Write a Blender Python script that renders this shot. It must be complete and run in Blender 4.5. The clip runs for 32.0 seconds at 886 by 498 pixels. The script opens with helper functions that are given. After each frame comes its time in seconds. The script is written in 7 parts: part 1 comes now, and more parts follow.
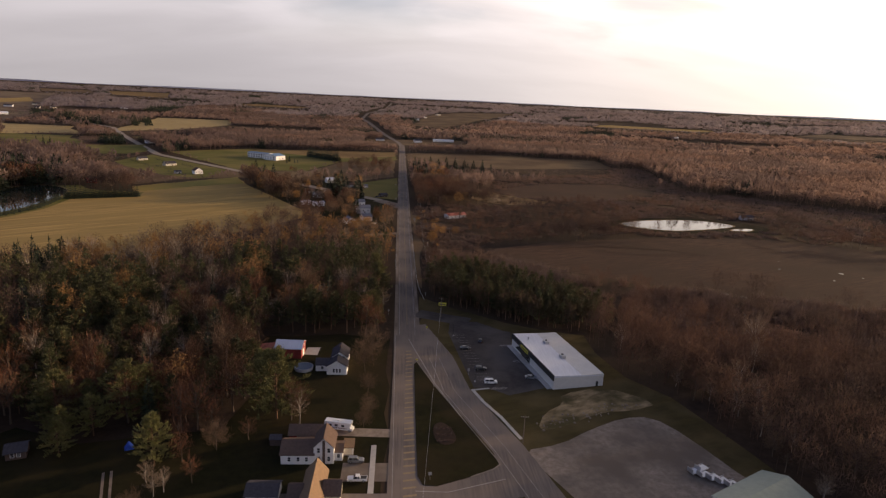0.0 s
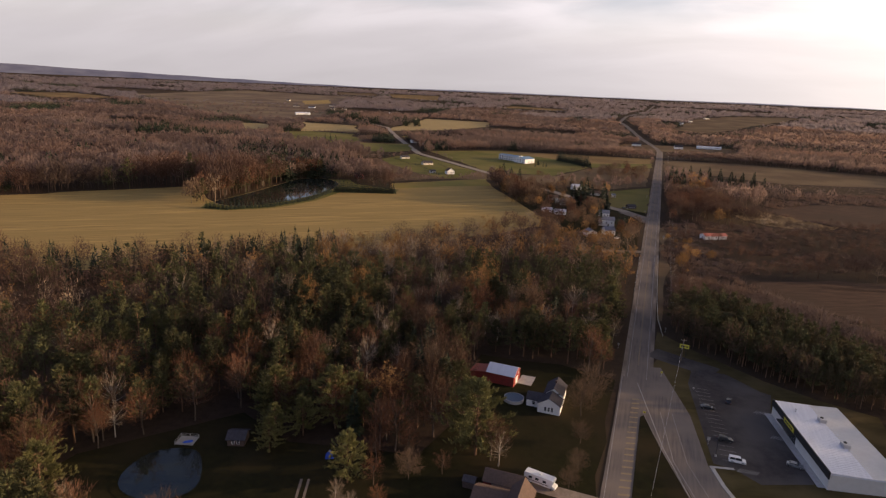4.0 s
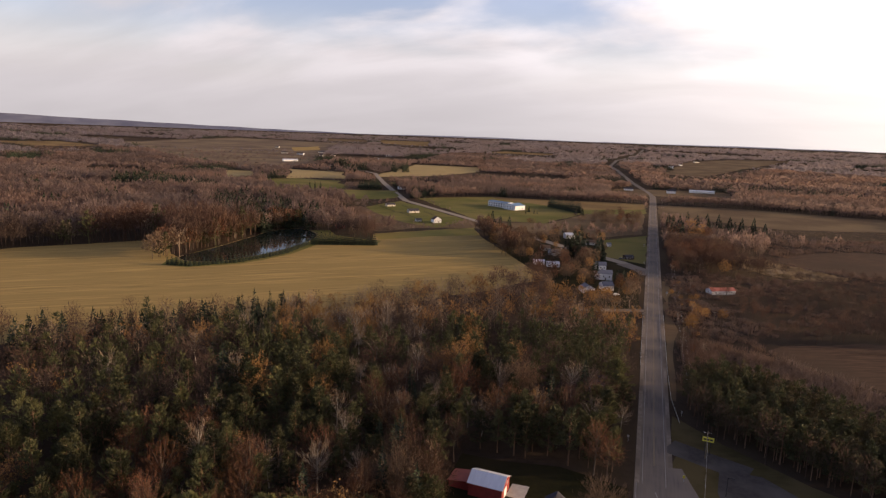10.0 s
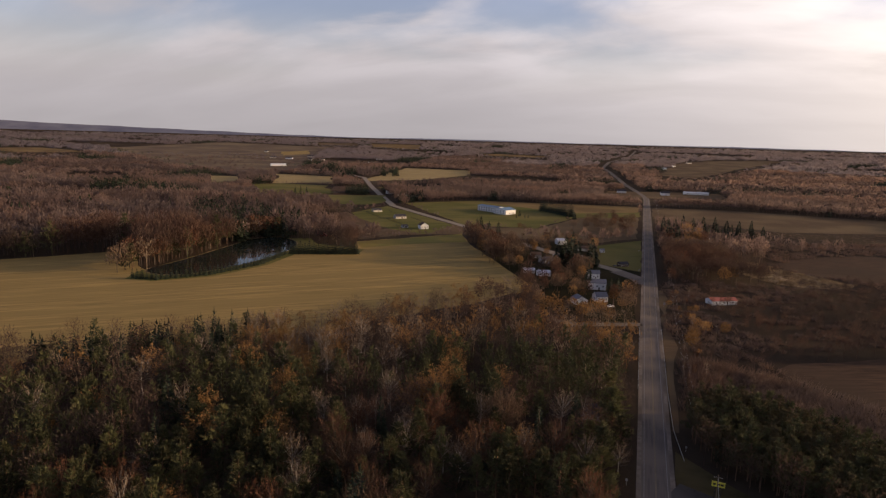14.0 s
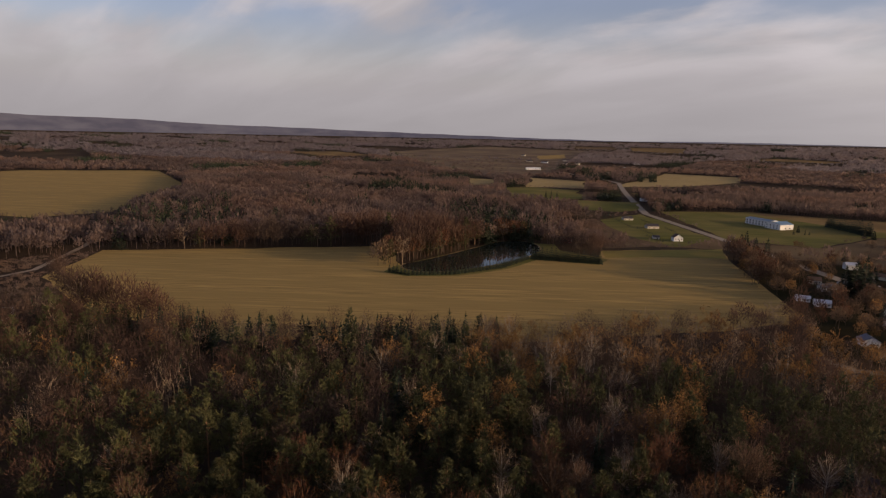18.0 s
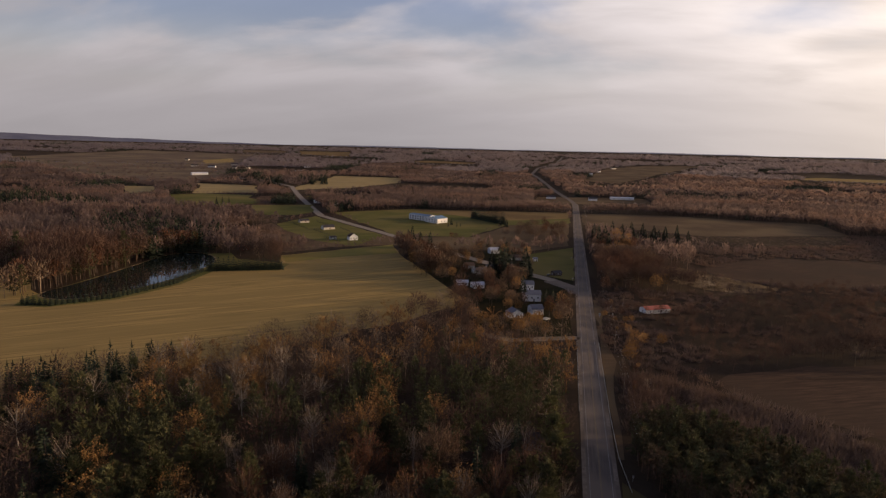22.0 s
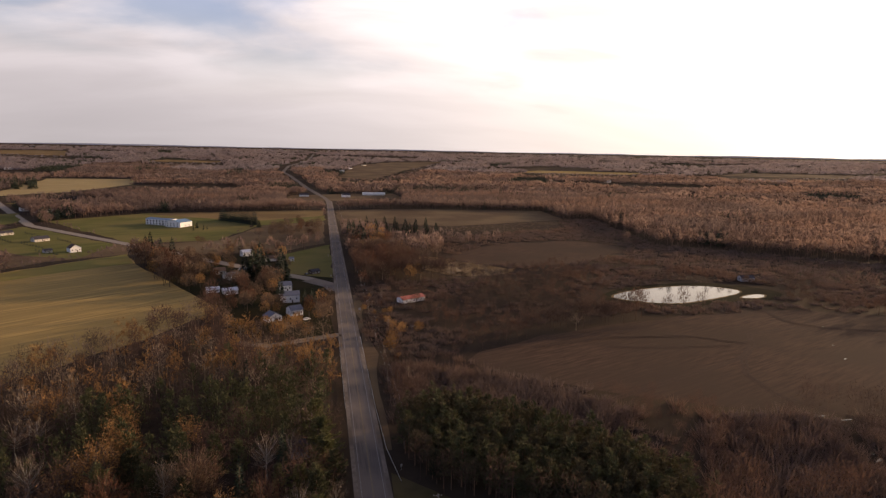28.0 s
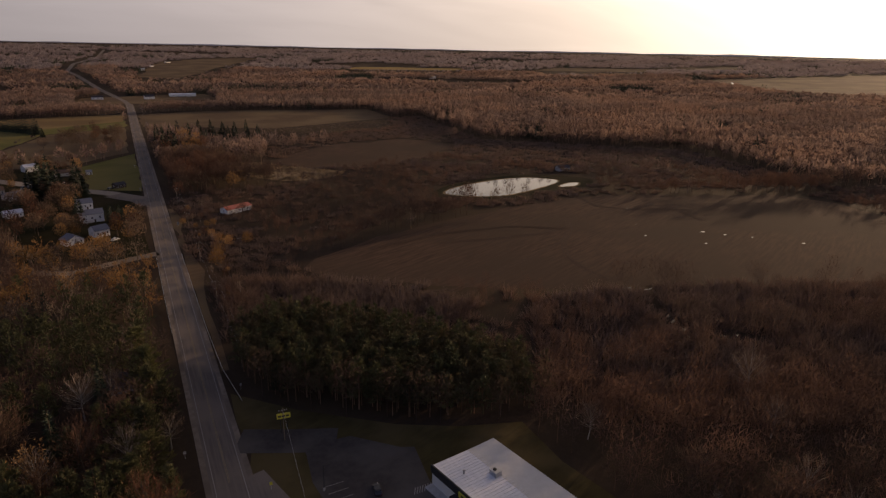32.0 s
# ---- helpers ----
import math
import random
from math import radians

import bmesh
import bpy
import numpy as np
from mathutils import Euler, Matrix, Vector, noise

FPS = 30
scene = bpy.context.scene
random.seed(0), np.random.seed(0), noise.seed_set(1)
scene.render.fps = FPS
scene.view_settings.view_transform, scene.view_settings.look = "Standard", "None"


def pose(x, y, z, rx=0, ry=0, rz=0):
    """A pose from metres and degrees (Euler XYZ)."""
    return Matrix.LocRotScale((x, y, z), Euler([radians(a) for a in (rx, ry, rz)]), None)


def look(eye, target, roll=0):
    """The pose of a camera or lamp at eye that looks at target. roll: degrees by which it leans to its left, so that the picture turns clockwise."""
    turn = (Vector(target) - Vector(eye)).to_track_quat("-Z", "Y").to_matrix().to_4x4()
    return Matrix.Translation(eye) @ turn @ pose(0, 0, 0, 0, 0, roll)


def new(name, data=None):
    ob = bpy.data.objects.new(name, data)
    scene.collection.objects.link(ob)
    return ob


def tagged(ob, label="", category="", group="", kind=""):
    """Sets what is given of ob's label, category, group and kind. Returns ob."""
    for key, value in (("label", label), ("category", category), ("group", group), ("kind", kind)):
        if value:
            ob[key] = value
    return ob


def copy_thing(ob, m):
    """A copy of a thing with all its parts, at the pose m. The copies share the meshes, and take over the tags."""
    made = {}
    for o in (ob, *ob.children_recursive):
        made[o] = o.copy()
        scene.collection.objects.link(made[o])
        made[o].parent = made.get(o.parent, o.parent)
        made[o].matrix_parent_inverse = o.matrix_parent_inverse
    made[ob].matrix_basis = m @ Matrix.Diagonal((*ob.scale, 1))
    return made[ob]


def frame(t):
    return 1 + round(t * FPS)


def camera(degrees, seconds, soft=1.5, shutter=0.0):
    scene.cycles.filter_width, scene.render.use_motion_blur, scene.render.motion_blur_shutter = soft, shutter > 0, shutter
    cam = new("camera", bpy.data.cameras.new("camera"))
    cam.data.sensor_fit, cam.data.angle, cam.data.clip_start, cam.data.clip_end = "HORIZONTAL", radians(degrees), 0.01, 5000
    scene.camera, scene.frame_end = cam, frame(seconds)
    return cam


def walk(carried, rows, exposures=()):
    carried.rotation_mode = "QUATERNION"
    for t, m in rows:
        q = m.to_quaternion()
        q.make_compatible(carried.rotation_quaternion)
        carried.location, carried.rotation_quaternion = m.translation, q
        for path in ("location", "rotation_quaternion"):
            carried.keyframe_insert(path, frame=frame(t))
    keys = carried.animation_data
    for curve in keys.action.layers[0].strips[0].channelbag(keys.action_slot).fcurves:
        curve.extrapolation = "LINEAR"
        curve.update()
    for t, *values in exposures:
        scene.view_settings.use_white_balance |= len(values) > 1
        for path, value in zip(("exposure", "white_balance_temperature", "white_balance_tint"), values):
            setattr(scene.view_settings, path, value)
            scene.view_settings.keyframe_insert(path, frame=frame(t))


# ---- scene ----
# ---- camera ----
cam = camera(71.6, 32.0, soft=1.3)
PATH = [  # seconds, x, y, z, yaw, pitch, roll
    (0.0, -6.15, 0.00, 105.00, -4.477, -13.687, 2.701),
    (0.5, -5.67, 2.86, 105.72, 1.411, -14.029, 2.723),
    (1.0, -4.32, 5.10, 106.33, 11.914, -14.520, 2.572),
    (1.5, -2.36, 7.97, 106.82, 18.171, -14.768, 2.348),
    (2.0, -1.85, 11.74, 106.99, 18.688, -14.725, 2.454),
    (2.5, -1.87, 15.67, 106.87, 18.706, -14.665, 2.514),
    (3.0, -1.92, 19.44, 106.77, 18.796, -14.619, 2.528),
    (3.5, -2.31, 23.32, 106.68, 18.805, -14.587, 2.502),
    (5.5, -4.25, 37.87, 106.90, 18.642, -14.338, 2.406),
    (6.0, -5.02, 41.51, 106.98, 18.598, -14.299, 2.392),
    (6.5, -5.76, 45.19, 106.98, 18.626, -14.248, 2.341),
    (7.0, -6.77, 49.02, 106.76, 18.406, -17.491, 2.345),
    (7.5, -7.95, 52.81, 107.21, 18.185, -19.812, 2.413),
    (8.0, -8.68, 56.36, 107.64, 18.195, -17.950, 2.410),
    (8.5, -9.15, 59.80, 107.64, 18.260, -15.479, 2.338),
    (9.0, -9.66, 63.18, 107.59, 18.358, -13.018, 2.183),
    (9.5, -10.05, 67.04, 107.21, 18.298, -10.599, 2.096),
    (10.0, -10.26, 70.64, 107.04, 18.236, -10.444, 2.051),
    (10.5, -10.22, 74.39, 107.26, 18.198, -10.460, 2.005),
    (11.0, -10.13, 78.24, 107.43, 18.188, -10.451, 1.889),
    (11.5, -10.47, 81.42, 107.28, 18.159, -10.385, 1.851),
    (12.0, -10.60, 84.66, 107.20, 18.088, -10.340, 1.750),
    (12.5, -10.61, 88.19, 107.24, 18.004, -10.309, 1.723),
    (13.0, -10.74, 92.18, 107.18, 17.984, -10.295, 1.687),
    (13.5, -11.52, 96.57, 107.10, 17.922, -10.238, 1.634),
    (15.5, -12.51, 109.31, 107.22, 16.398, -9.943, 1.564),
    (16.0, -12.76, 111.19, 107.42, 16.266, -9.926, 1.539),
    (16.5, -12.75, 111.32, 107.82, 22.142, -10.060, 1.467),
    (17.0, -11.08, 110.41, 108.38, 35.442, -10.364, 1.172),
    (17.5, -9.63, 110.97, 108.92, 40.894, -10.447, 1.153),
    (18.0, -9.41, 112.02, 109.28, 41.156, -10.386, 1.154),
    (18.5, -9.77, 112.96, 109.59, 40.963, -10.360, 1.218),
    (19.0, -10.08, 114.04, 109.55, 39.803, -10.267, 1.235),
    (19.5, -10.80, 115.16, 109.43, 35.822, -10.114, 1.210),
    (20.0, -11.65, 116.41, 109.32, 31.291, -9.966, 1.191),
    (20.5, -12.73, 118.50, 108.99, 23.857, -9.742, 1.331),
    (21.0, -14.02, 120.25, 108.61, 16.804, -9.549, 1.316),
    (21.5, -15.25, 121.17, 108.42, 13.946, -9.480, 1.321),
    (22.0, -15.96, 121.65, 108.41, 11.355, -9.406, 1.365),
    (22.5, -16.49, 122.36, 108.41, 9.791, -9.379, 1.412),
    (23.0, -17.16, 122.57, 108.39, 7.561, -9.319, 1.546),
    (23.5, -17.68, 123.45, 108.59, 4.028, -9.256, 1.578),
    (24.0, -18.00, 124.80, 109.06, 2.878, -9.322, 1.385),
    (24.5, -17.97, 125.56, 109.27, 2.329, -9.337, 1.421),
    (26.5, -16.19, 124.51, 108.82, 0.231, -9.397, 1.241),
    (27.0, -15.84, 125.22, 108.61, -2.167, -9.353, 1.177),
    (27.5, -15.65, 126.20, 108.19, -5.348, -9.306, 1.158),
    (28.0, -14.87, 127.62, 107.38, -11.259, -9.146, 1.130),
    (28.5, -14.40, 129.73, 106.50, -19.508, -8.933, 0.799),
    (29.0, -14.63, 131.14, 105.86, -23.666, -8.879, 0.802),
    (29.5, -14.84, 132.43, 105.65, -26.096, -8.917, 0.958),
    (30.0, -14.92, 133.30, 105.58, -27.027, -8.973, 1.052),
    (30.5, -14.80, 133.80, 105.50, -27.232, -9.038, 1.080),
    (31.0, -14.36, 134.33, 105.44, -27.325, -9.125, 1.065),
    (31.5, -13.56, 135.05, 105.51, -27.360, -10.294, 1.058),
    (32.0, -12.46, 135.73, 105.85, -27.355, -18.037, 1.182),
]


def aim(x, y, z, yaw, pitch, roll):
    a, b = radians(yaw), radians(pitch)
    way = Vector((-math.sin(a) * math.cos(b), math.cos(a) * math.cos(b), math.sin(b)))
    return look((x, y, z), Vector((x, y, z)) + way * 50, roll)


STOPS = [(0.0, -0.2), (1.6, 0.02), (6.0, 0.05), (7.6, 0.05), (9.0, 0.20), (10.2, 0.06), (13.0, -0.38), (16.0, -0.36), (17.5, -0.60), (18.4, -0.66), (20.0, -0.82), (21.0, -0.80), (23.0, -0.45), (27.0, -0.32), (28.2, -0.1), (29.5, -0.42),
         (31.2, -0.7), (32.0, -0.85)]
walk(cam, [(r[0], aim(*r[1:])) for r in PATH], [(t, s, 7450 + max(0, min(1, (t - 27) / 2)) * 400, 19 + max(0, min(1, (t - 27) / 2)) * 4) for t, s in STOPS])

# ---- world and sun ----
SUN_TURN, SUN_RISE = 68.0, 9.0  # degrees clockwise from +y, degrees up
world = bpy.data.worlds.new("world")
scene.world = world
world.use_nodes = True
wn, wl = world.node_tree.nodes, world.node_tree.links
wn.clear()


sky = wn.new("ShaderNodeTexSky")
sky.sky_type, sky.sun_disc = "NISHITA", False
sky.sun_elevation, sky.sun_rotation = radians(SUN_RISE), radians(SUN_TURN)
sky.air_density, sky.dust_density, sky.ozone_density = 1.6, 0.6, 3.0
tc = wn.new("ShaderNodeTexCoord")
sep = wn.new("ShaderNodeSeparateXYZ")
wl.new(tc.outputs["Generated"], sep.inputs[0])
# the cloud sheet: the direction is carried onto a plane high above
zmax = wn.new("ShaderNodeMath"); zmax.operation = "MAXIMUM"; zmax.inputs[1].default_value = 0.0
wl.new(sep.outputs[2], zmax.inputs[0])
zadd = wn.new("ShaderNodeMath"); zadd.operation = "ADD"; zadd.inputs[1].default_value = 0.30
wl.new(zmax.outputs[0], zadd.inputs[0])
dv = wn.new("ShaderNodeVectorMath"); dv.operation = "DIVIDE"
cmb = wn.new("ShaderNodeCombineXYZ")
for k in range(3):
    wl.new(zadd.outputs[0], cmb.inputs[k])
wl.new(tc.outputs["Generated"], dv.inputs[0])
wl.new(cmb.outputs[0], dv.inputs[1])


def wmath(op, a, b=None, c=None):
    n = wn.new("ShaderNodeMath")
    n.operation = op
    for k, v in enumerate((a, b, c)):
        if v is None:
            continue
        if isinstance(v, (int, float)):
            n.inputs[k].default_value = v
        else:
            wl.new(v, n.inputs[k])
    return n.outputs[0]


def wrange(v, a, b, c, d, smooth=True):
    n = wn.new("ShaderNodeMapRange")
    n.interpolation_type = "SMOOTHSTEP" if smooth else "LINEAR"
    for k, q in enumerate((a, b, c, d)):
        n.inputs[k + 1].default_value = q
    wl.new(v, n.inputs[0])
    return n.outputs[0]


def wnoise(scale, detail, turn, stretch, shift, distortion=0.0):
    m = wn.new("ShaderNodeMapping")
    m.inputs["Rotation"].default_value, m.inputs["Scale"].default_value, m.inputs["Location"].default_value = (0, 0, radians(turn)), stretch, shift
    wl.new(dv.outputs[0], m.inputs[0])
    n = wn.new("ShaderNodeTexNoise")
    n.inputs["Scale"].default_value, n.inputs["Detail"].default_value, n.inputs["Roughness"].default_value = scale, detail, 0.5
    n.inputs["Distortion"].default_value = distortion
    wl.new(m.outputs[0], n.inputs["Vector"])
    return n.outputs["Fac"]


up = sep.outputs[2]
streaks = wnoise(2.6, 9.0, 25, (0.6, 1.5, 0.0), (0.4, 1.9, 0), 0.35)
banks = wnoise(1.6, 7.0, 25, (0.8, 1.1, 0.0), (3.4, 0.2, 0), 0.2)
# glow of the veiled sun in the thin cloud
sd = wn.new("ShaderNodeVectorMath")
sd.operation = "DOT_PRODUCT"
sd.inputs[1].default_value = (math.sin(radians(SUN_TURN)) * math.cos(radians(SUN_RISE)), math.cos(radians(SUN_TURN)) * math.cos(radians(SUN_RISE)), math.sin(radians(SUN_RISE)))
wl.new(tc.outputs["Generated"], sd.inputs[0])
toward = wmath("MAXIMUM", sd.outputs["Value"], 0.0)
drift = wmath("MULTIPLY_ADD", toward, -0.24, 0.02)


def wspot(az, el, wide, high):
    """1 in the heart of a ragged oval of sky, 0 outside it."""
    a, e = radians(az), radians(el)
    offs = []
    for axis, size in (((math.cos(a), -math.sin(a), 0), wide), ((-math.sin(a) * math.sin(e), -math.cos(a) * math.sin(e), math.cos(e)), high)):
        n = wn.new("ShaderNodeVectorMath")
        n.operation = "DOT_PRODUCT"
        n.inputs[1].default_value = axis
        wl.new(tc.outputs["Generated"], n.inputs[0])
        offs.append(wmath("POWER", wmath("DIVIDE", n.outputs["Value"], math.sin(radians(size))), 2.0))
    far = wmath("ADD", wmath("SQRT", wmath("ADD", *offs)), wmath("MULTIPLY_ADD", streaks, 2.4, -1.2))
    return wrange(far, 0.25, 1.15, 1.0, 0.0)


gaps = wmath("MAXIMUM", wspot(-26, 15, 13, 5.5), wspot(-74, 12, 16, 4.0))
drift = wmath("MULTIPLY_ADD", gaps, 0.2, drift)
open_sky = wmath("MULTIPLY", wrange(wmath("ADD", banks, drift), 0.36, 0.60, 0.0, 1.0), wrange(up, 0.05, 0.19, 0.0, 1.0))
cover = wmath("SUBTRACT", 1.0, wmath("MULTIPLY", open_sky, 0.8))
glow = wmath("ADD", wmath("MULTIPLY", wmath("POWER", toward, 1.8), 1.06), wmath("MULTIPLY", wmath("POWER", toward, 16.0), 3.0))
glow = wmath("ADD", glow, 0.67)
wisp = wmath("MULTIPLY", wmath("SUBTRACT", wrange(streaks, 0.3, 0.7, 0.0, 1.0), 0.45), wrange(up, 0.02, 0.20, 0.06, 0.36))
glow = wmath("MULTIPLY", glow, wmath("ADD", wisp, 1.03))
glow = wmath("MULTIPLY", glow, wrange(up, 0.0, 0.16, 0.80, 1.12))
glow = wmath("MULTIPLY", glow, wmath("MULTIPLY_ADD", wspot(21.5, 7.6, 6.0, 3.2), -0.14, 1.0))
glow = wmath("MULTIPLY", glow, wrange(up, 0.24, 0.62, 1.0, 0.22))
tone = wn.new("ShaderNodeMix")
tone.data_type = "RGBA"
tone.inputs["A"].default_value, tone.inputs["B"].default_value = (0.925, 0.972, 1.085, 1), (1.10, 1.0, 0.80, 1)
wl.new(wmath("POWER", toward, 2.5), tone.inputs["Factor"])
cloud = wn.new("ShaderNodeVectorMath")
cloud.operation = "SCALE"
wl.new(tone.outputs["Result"], cloud.inputs[0])
wl.new(glow, cloud.inputs["Scale"])
skys = wn.new("ShaderNodeVectorMath")
skys.operation = "SCALE"
skys.inputs["Scale"].default_value = 0.15
wl.new(sky.outputs[0], skys.inputs[0])
mx = wn.new("ShaderNodeMix")
mx.data_type = "RGBA"
wl.new(cover, mx.inputs["Factor"])
blue = wn.new("ShaderNodeVectorMath")
blue.operation = "MULTIPLY"
blue.inputs[1].default_value = (1.3, 1.38, 2.3)
wl.new(skys.outputs[0], blue.inputs[0])
wl.new(blue.outputs[0], mx.inputs["A"])
wl.new(cloud.outputs[0], mx.inputs["B"])
bg = wn.new("ShaderNodeBackground")
bg.inputs["Strength"].default_value = 1.0
wl.new(mx.outputs["Result"], bg.inputs["Color"])
wo = wn.new("ShaderNodeOutputWorld")
wl.new(bg.outputs[0], wo.inputs[0])

sun = new("sun", bpy.data.lights.new("sun", "SUN"))
sun.data.energy, sun.data.angle, sun.data.color = 6.2, radians(0.6), (1.0, 0.77, 0.52)
sun_way = Vector((math.sin(radians(SUN_TURN)) * math.cos(radians(SUN_RISE)), math.cos(radians(SUN_TURN)) * math.cos(radians(SUN_RISE)), math.sin(radians(SUN_RISE))))
sun.matrix_world = look(sun_way * 300, (0, 0, 0))

# ---- materials ----
MATS = {}


def mat(name, c1, c2=None, scale=1.0, rough=0.85, metal=0.0, detail=6.0, stretch=(1, 1, 1), turn=0.0, big=None, big_scale=0.01, bump=0.0,
        bump_scale=8.0, vary=0.0, island=0.0, through_light=0.0, world_space=True, spec=0.3, sharp=0.18, big_along=False):
    """A surface in two tones of noise at one scale, a third tone in wide patches, a bump and random change by thing or piece."""
    m = bpy.data.materials.new(name)
    m.use_nodes = True
    nt = m.node_tree
    N, L = nt.nodes, nt.links
    bsdf = N["Principled BSDF"]
    bsdf.inputs["Roughness"].default_value, bsdf.inputs["Metallic"].default_value = rough, metal
    bsdf.inputs["Specular IOR Level"].default_value = 0.02 if rough >= 0.9 else spec
    c2 = c2 or tuple(v * 0.8 for v in c1)
    if world_space:
        src = N.new("ShaderNodeNewGeometry").outputs["Position"]
    else:
        src = N.new("ShaderNodeTexCoord").outputs["Object"]
    mpn = N.new("ShaderNodeMapping")
    mpn.vector_type = "TEXTURE"
    mpn.inputs["Rotation"].default_value = (0, 0, radians(turn))
    mpn.inputs["Scale"].default_value = stretch
    L.new(src, mpn.inputs[0])
    nz = N.new("ShaderNodeTexNoise")
    nz.inputs["Scale"].default_value, nz.inputs["Detail"].default_value, nz.inputs["Roughness"].default_value = scale, detail, 0.65
    L.new(mpn.outputs[0], nz.inputs["Vector"])
    rp = N.new("ShaderNodeMapRange")
    rp.inputs[1].default_value, rp.inputs[2].default_value = 0.5 - sharp, 0.5 + sharp
    L.new(nz.outputs["Fac"], rp.inputs[0])
    mixn = N.new("ShaderNodeMix"); mixn.data_type = "RGBA"
    mixn.inputs["A"].default_value, mixn.inputs["B"].default_value = (*c1, 1), (*c2, 1)
    L.new(rp.outputs[0], mixn.inputs["Factor"])
    out = mixn.outputs["Result"]
    if big:
        nb = N.new("ShaderNodeTexNoise")
        nb.inputs["Scale"].default_value, nb.inputs["Detail"].default_value = big_scale, 4.0
        L.new(mpn.outputs[0] if big_along else src, nb.inputs["Vector"])
        rb = N.new("ShaderNodeMapRange")
        rb.inputs[1].default_value, rb.inputs[2].default_value = 0.42, 0.62
        L.new(nb.outputs["Fac"], rb.inputs[0])
        mb = N.new("ShaderNodeMix"); mb.data_type = "RGBA"
        mb.inputs["B"].default_value = (*big, 1)
        L.new(out, mb.inputs["A"]); L.new(rb.outputs[0], mb.inputs["Factor"])
        out = mb.outputs["Result"]
    for amount, kind in ((vary, "ob"), (island, "is")):
        if amount:
            rnd = N.new("ShaderNodeObjectInfo").outputs["Random"] if kind == "ob" else N.new("ShaderNodeNewGeometry").outputs["Random Per Island"]
            mr = N.new("ShaderNodeMapRange")
            mr.inputs[3].default_value, mr.inputs[4].default_value = 1 - amount, 1 + amount
            L.new(rnd, mr.inputs[0])
            hs = N.new("ShaderNodeHueSaturation")
            L.new(mr.outputs[0], hs.inputs["Value"]); L.new(out, hs.inputs["Color"])
            out = hs.outputs["Color"]
    L.new(out, bsdf.inputs["Base Color"])
    if bump:
        nb2 = N.new("ShaderNodeTexNoise")
        nb2.inputs["Scale"].default_value, nb2.inputs["Detail"].default_value = bump_scale, 5.0
        L.new(mpn.outputs[0], nb2.inputs["Vector"])
        bp = N.new("ShaderNodeBump")
        bp.inputs["Strength"].default_value, bp.inputs["Distance"].default_value = 0.6, bump
        L.new(nb2.outputs["Fac"], bp.inputs["Height"]); L.new(bp.outputs[0], bsdf.inputs["Normal"])
    if through_light:
        tr = N.new("ShaderNodeBsdfTranslucent")
        L.new(out, tr.inputs["Color"])
        ms = N.new("ShaderNodeMixShader"); ms.inputs[0].default_value = through_light
        L.new(bsdf.outputs[0], ms.inputs[1]); L.new(tr.outputs[0], ms.inputs[2])
        L.new(ms.outputs[0], N["Material Output"].inputs["Surface"])
    MATS[name] = m
    return m


LITTER = mat("leaf_litter", (0.052, 0.036, 0.026), (0.032, 0.023, 0.018), 0.35, 0.95, big=(0.068, 0.048, 0.030), big_scale=0.009, bump=0.25, bump_scale=1.2)
HAY = mat("hay_field_grass", (0.385, 0.262, 0.102), (0.215, 0.152, 0.064), 0.34, 0.95, stretch=(18, 1, 1), turn=39, detail=12.0, big=(0.265, 0.187, 0.076), big_scale=0.07,
          bump=0.12, bump_scale=3.0, sharp=0.11, big_along=True)
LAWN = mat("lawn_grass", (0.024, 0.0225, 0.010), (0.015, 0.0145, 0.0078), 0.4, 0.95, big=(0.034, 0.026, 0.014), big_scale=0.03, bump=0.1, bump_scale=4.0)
GREEN = mat("spring_pasture", (0.132, 0.125, 0.04), (0.09, 0.092, 0.031), 0.1, 0.95, stretch=(6, 1, 1), turn=36, big=(0.165, 0.135, 0.052), big_scale=0.01, sharp=0.13)
TAN = mat("dry_meadow", (0.24, 0.165, 0.075), (0.18, 0.12, 0.06), 0.12, 0.95, stretch=(7, 1, 1), turn=8, big=(0.15, 0.10, 0.05), big_scale=0.012, bump=0.2, bump_scale=1.5)
STRAW = mat("pale_straw_field", (0.385, 0.288, 0.142), (0.27, 0.205, 0.105), 0.12, 0.95, stretch=(14, 1, 1), turn=30, big=(0.31, 0.23, 0.11), big_scale=0.02, sharp=0.12)
STUBBLE = mat("brown_stubble", (0.096, 0.060, 0.041), (0.058, 0.038, 0.028), 0.5, 0.95, stretch=(9, 1, 1), turn=24, big=(0.066, 0.045, 0.032), big_scale=0.014, bump=0.2, bump_scale=1.5, sharp=0.12)
HEADLAND = mat("green_tinged_grass", (0.22, 0.19, 0.062), (0.15, 0.135, 0.045), 0.3, 0.95, stretch=(12, 1, 1), turn=36, big=(0.24, 0.18, 0.062), big_scale=0.02)
MEADOW = mat("brown_meadow_grass", (0.125, 0.086, 0.053), (0.088, 0.06, 0.04), 0.25, 0.95, stretch=(6, 1, 1), turn=12, big=(0.155, 0.11, 0.065), big_scale=0.012, bump=0.2, bump_scale=1.2)
HEATHLAND = mat("dry_heath_grass", (0.155, 0.112, 0.081), (0.105, 0.076, 0.058), 0.02, 0.95, stretch=(6, 1, 1), turn=20, big=(0.18, 0.135, 0.088), big_scale=0.008, bump=0.2, bump_scale=1.2)
ASPHALT = mat("worn_asphalt", (0.188, 0.158, 0.139), (0.118, 0.10, 0.09), 0.8, 0.9, stretch=(0.6, 14, 1), big=(0.20, 0.163, 0.138), big_scale=0.05, bump=0.01, bump_scale=30)
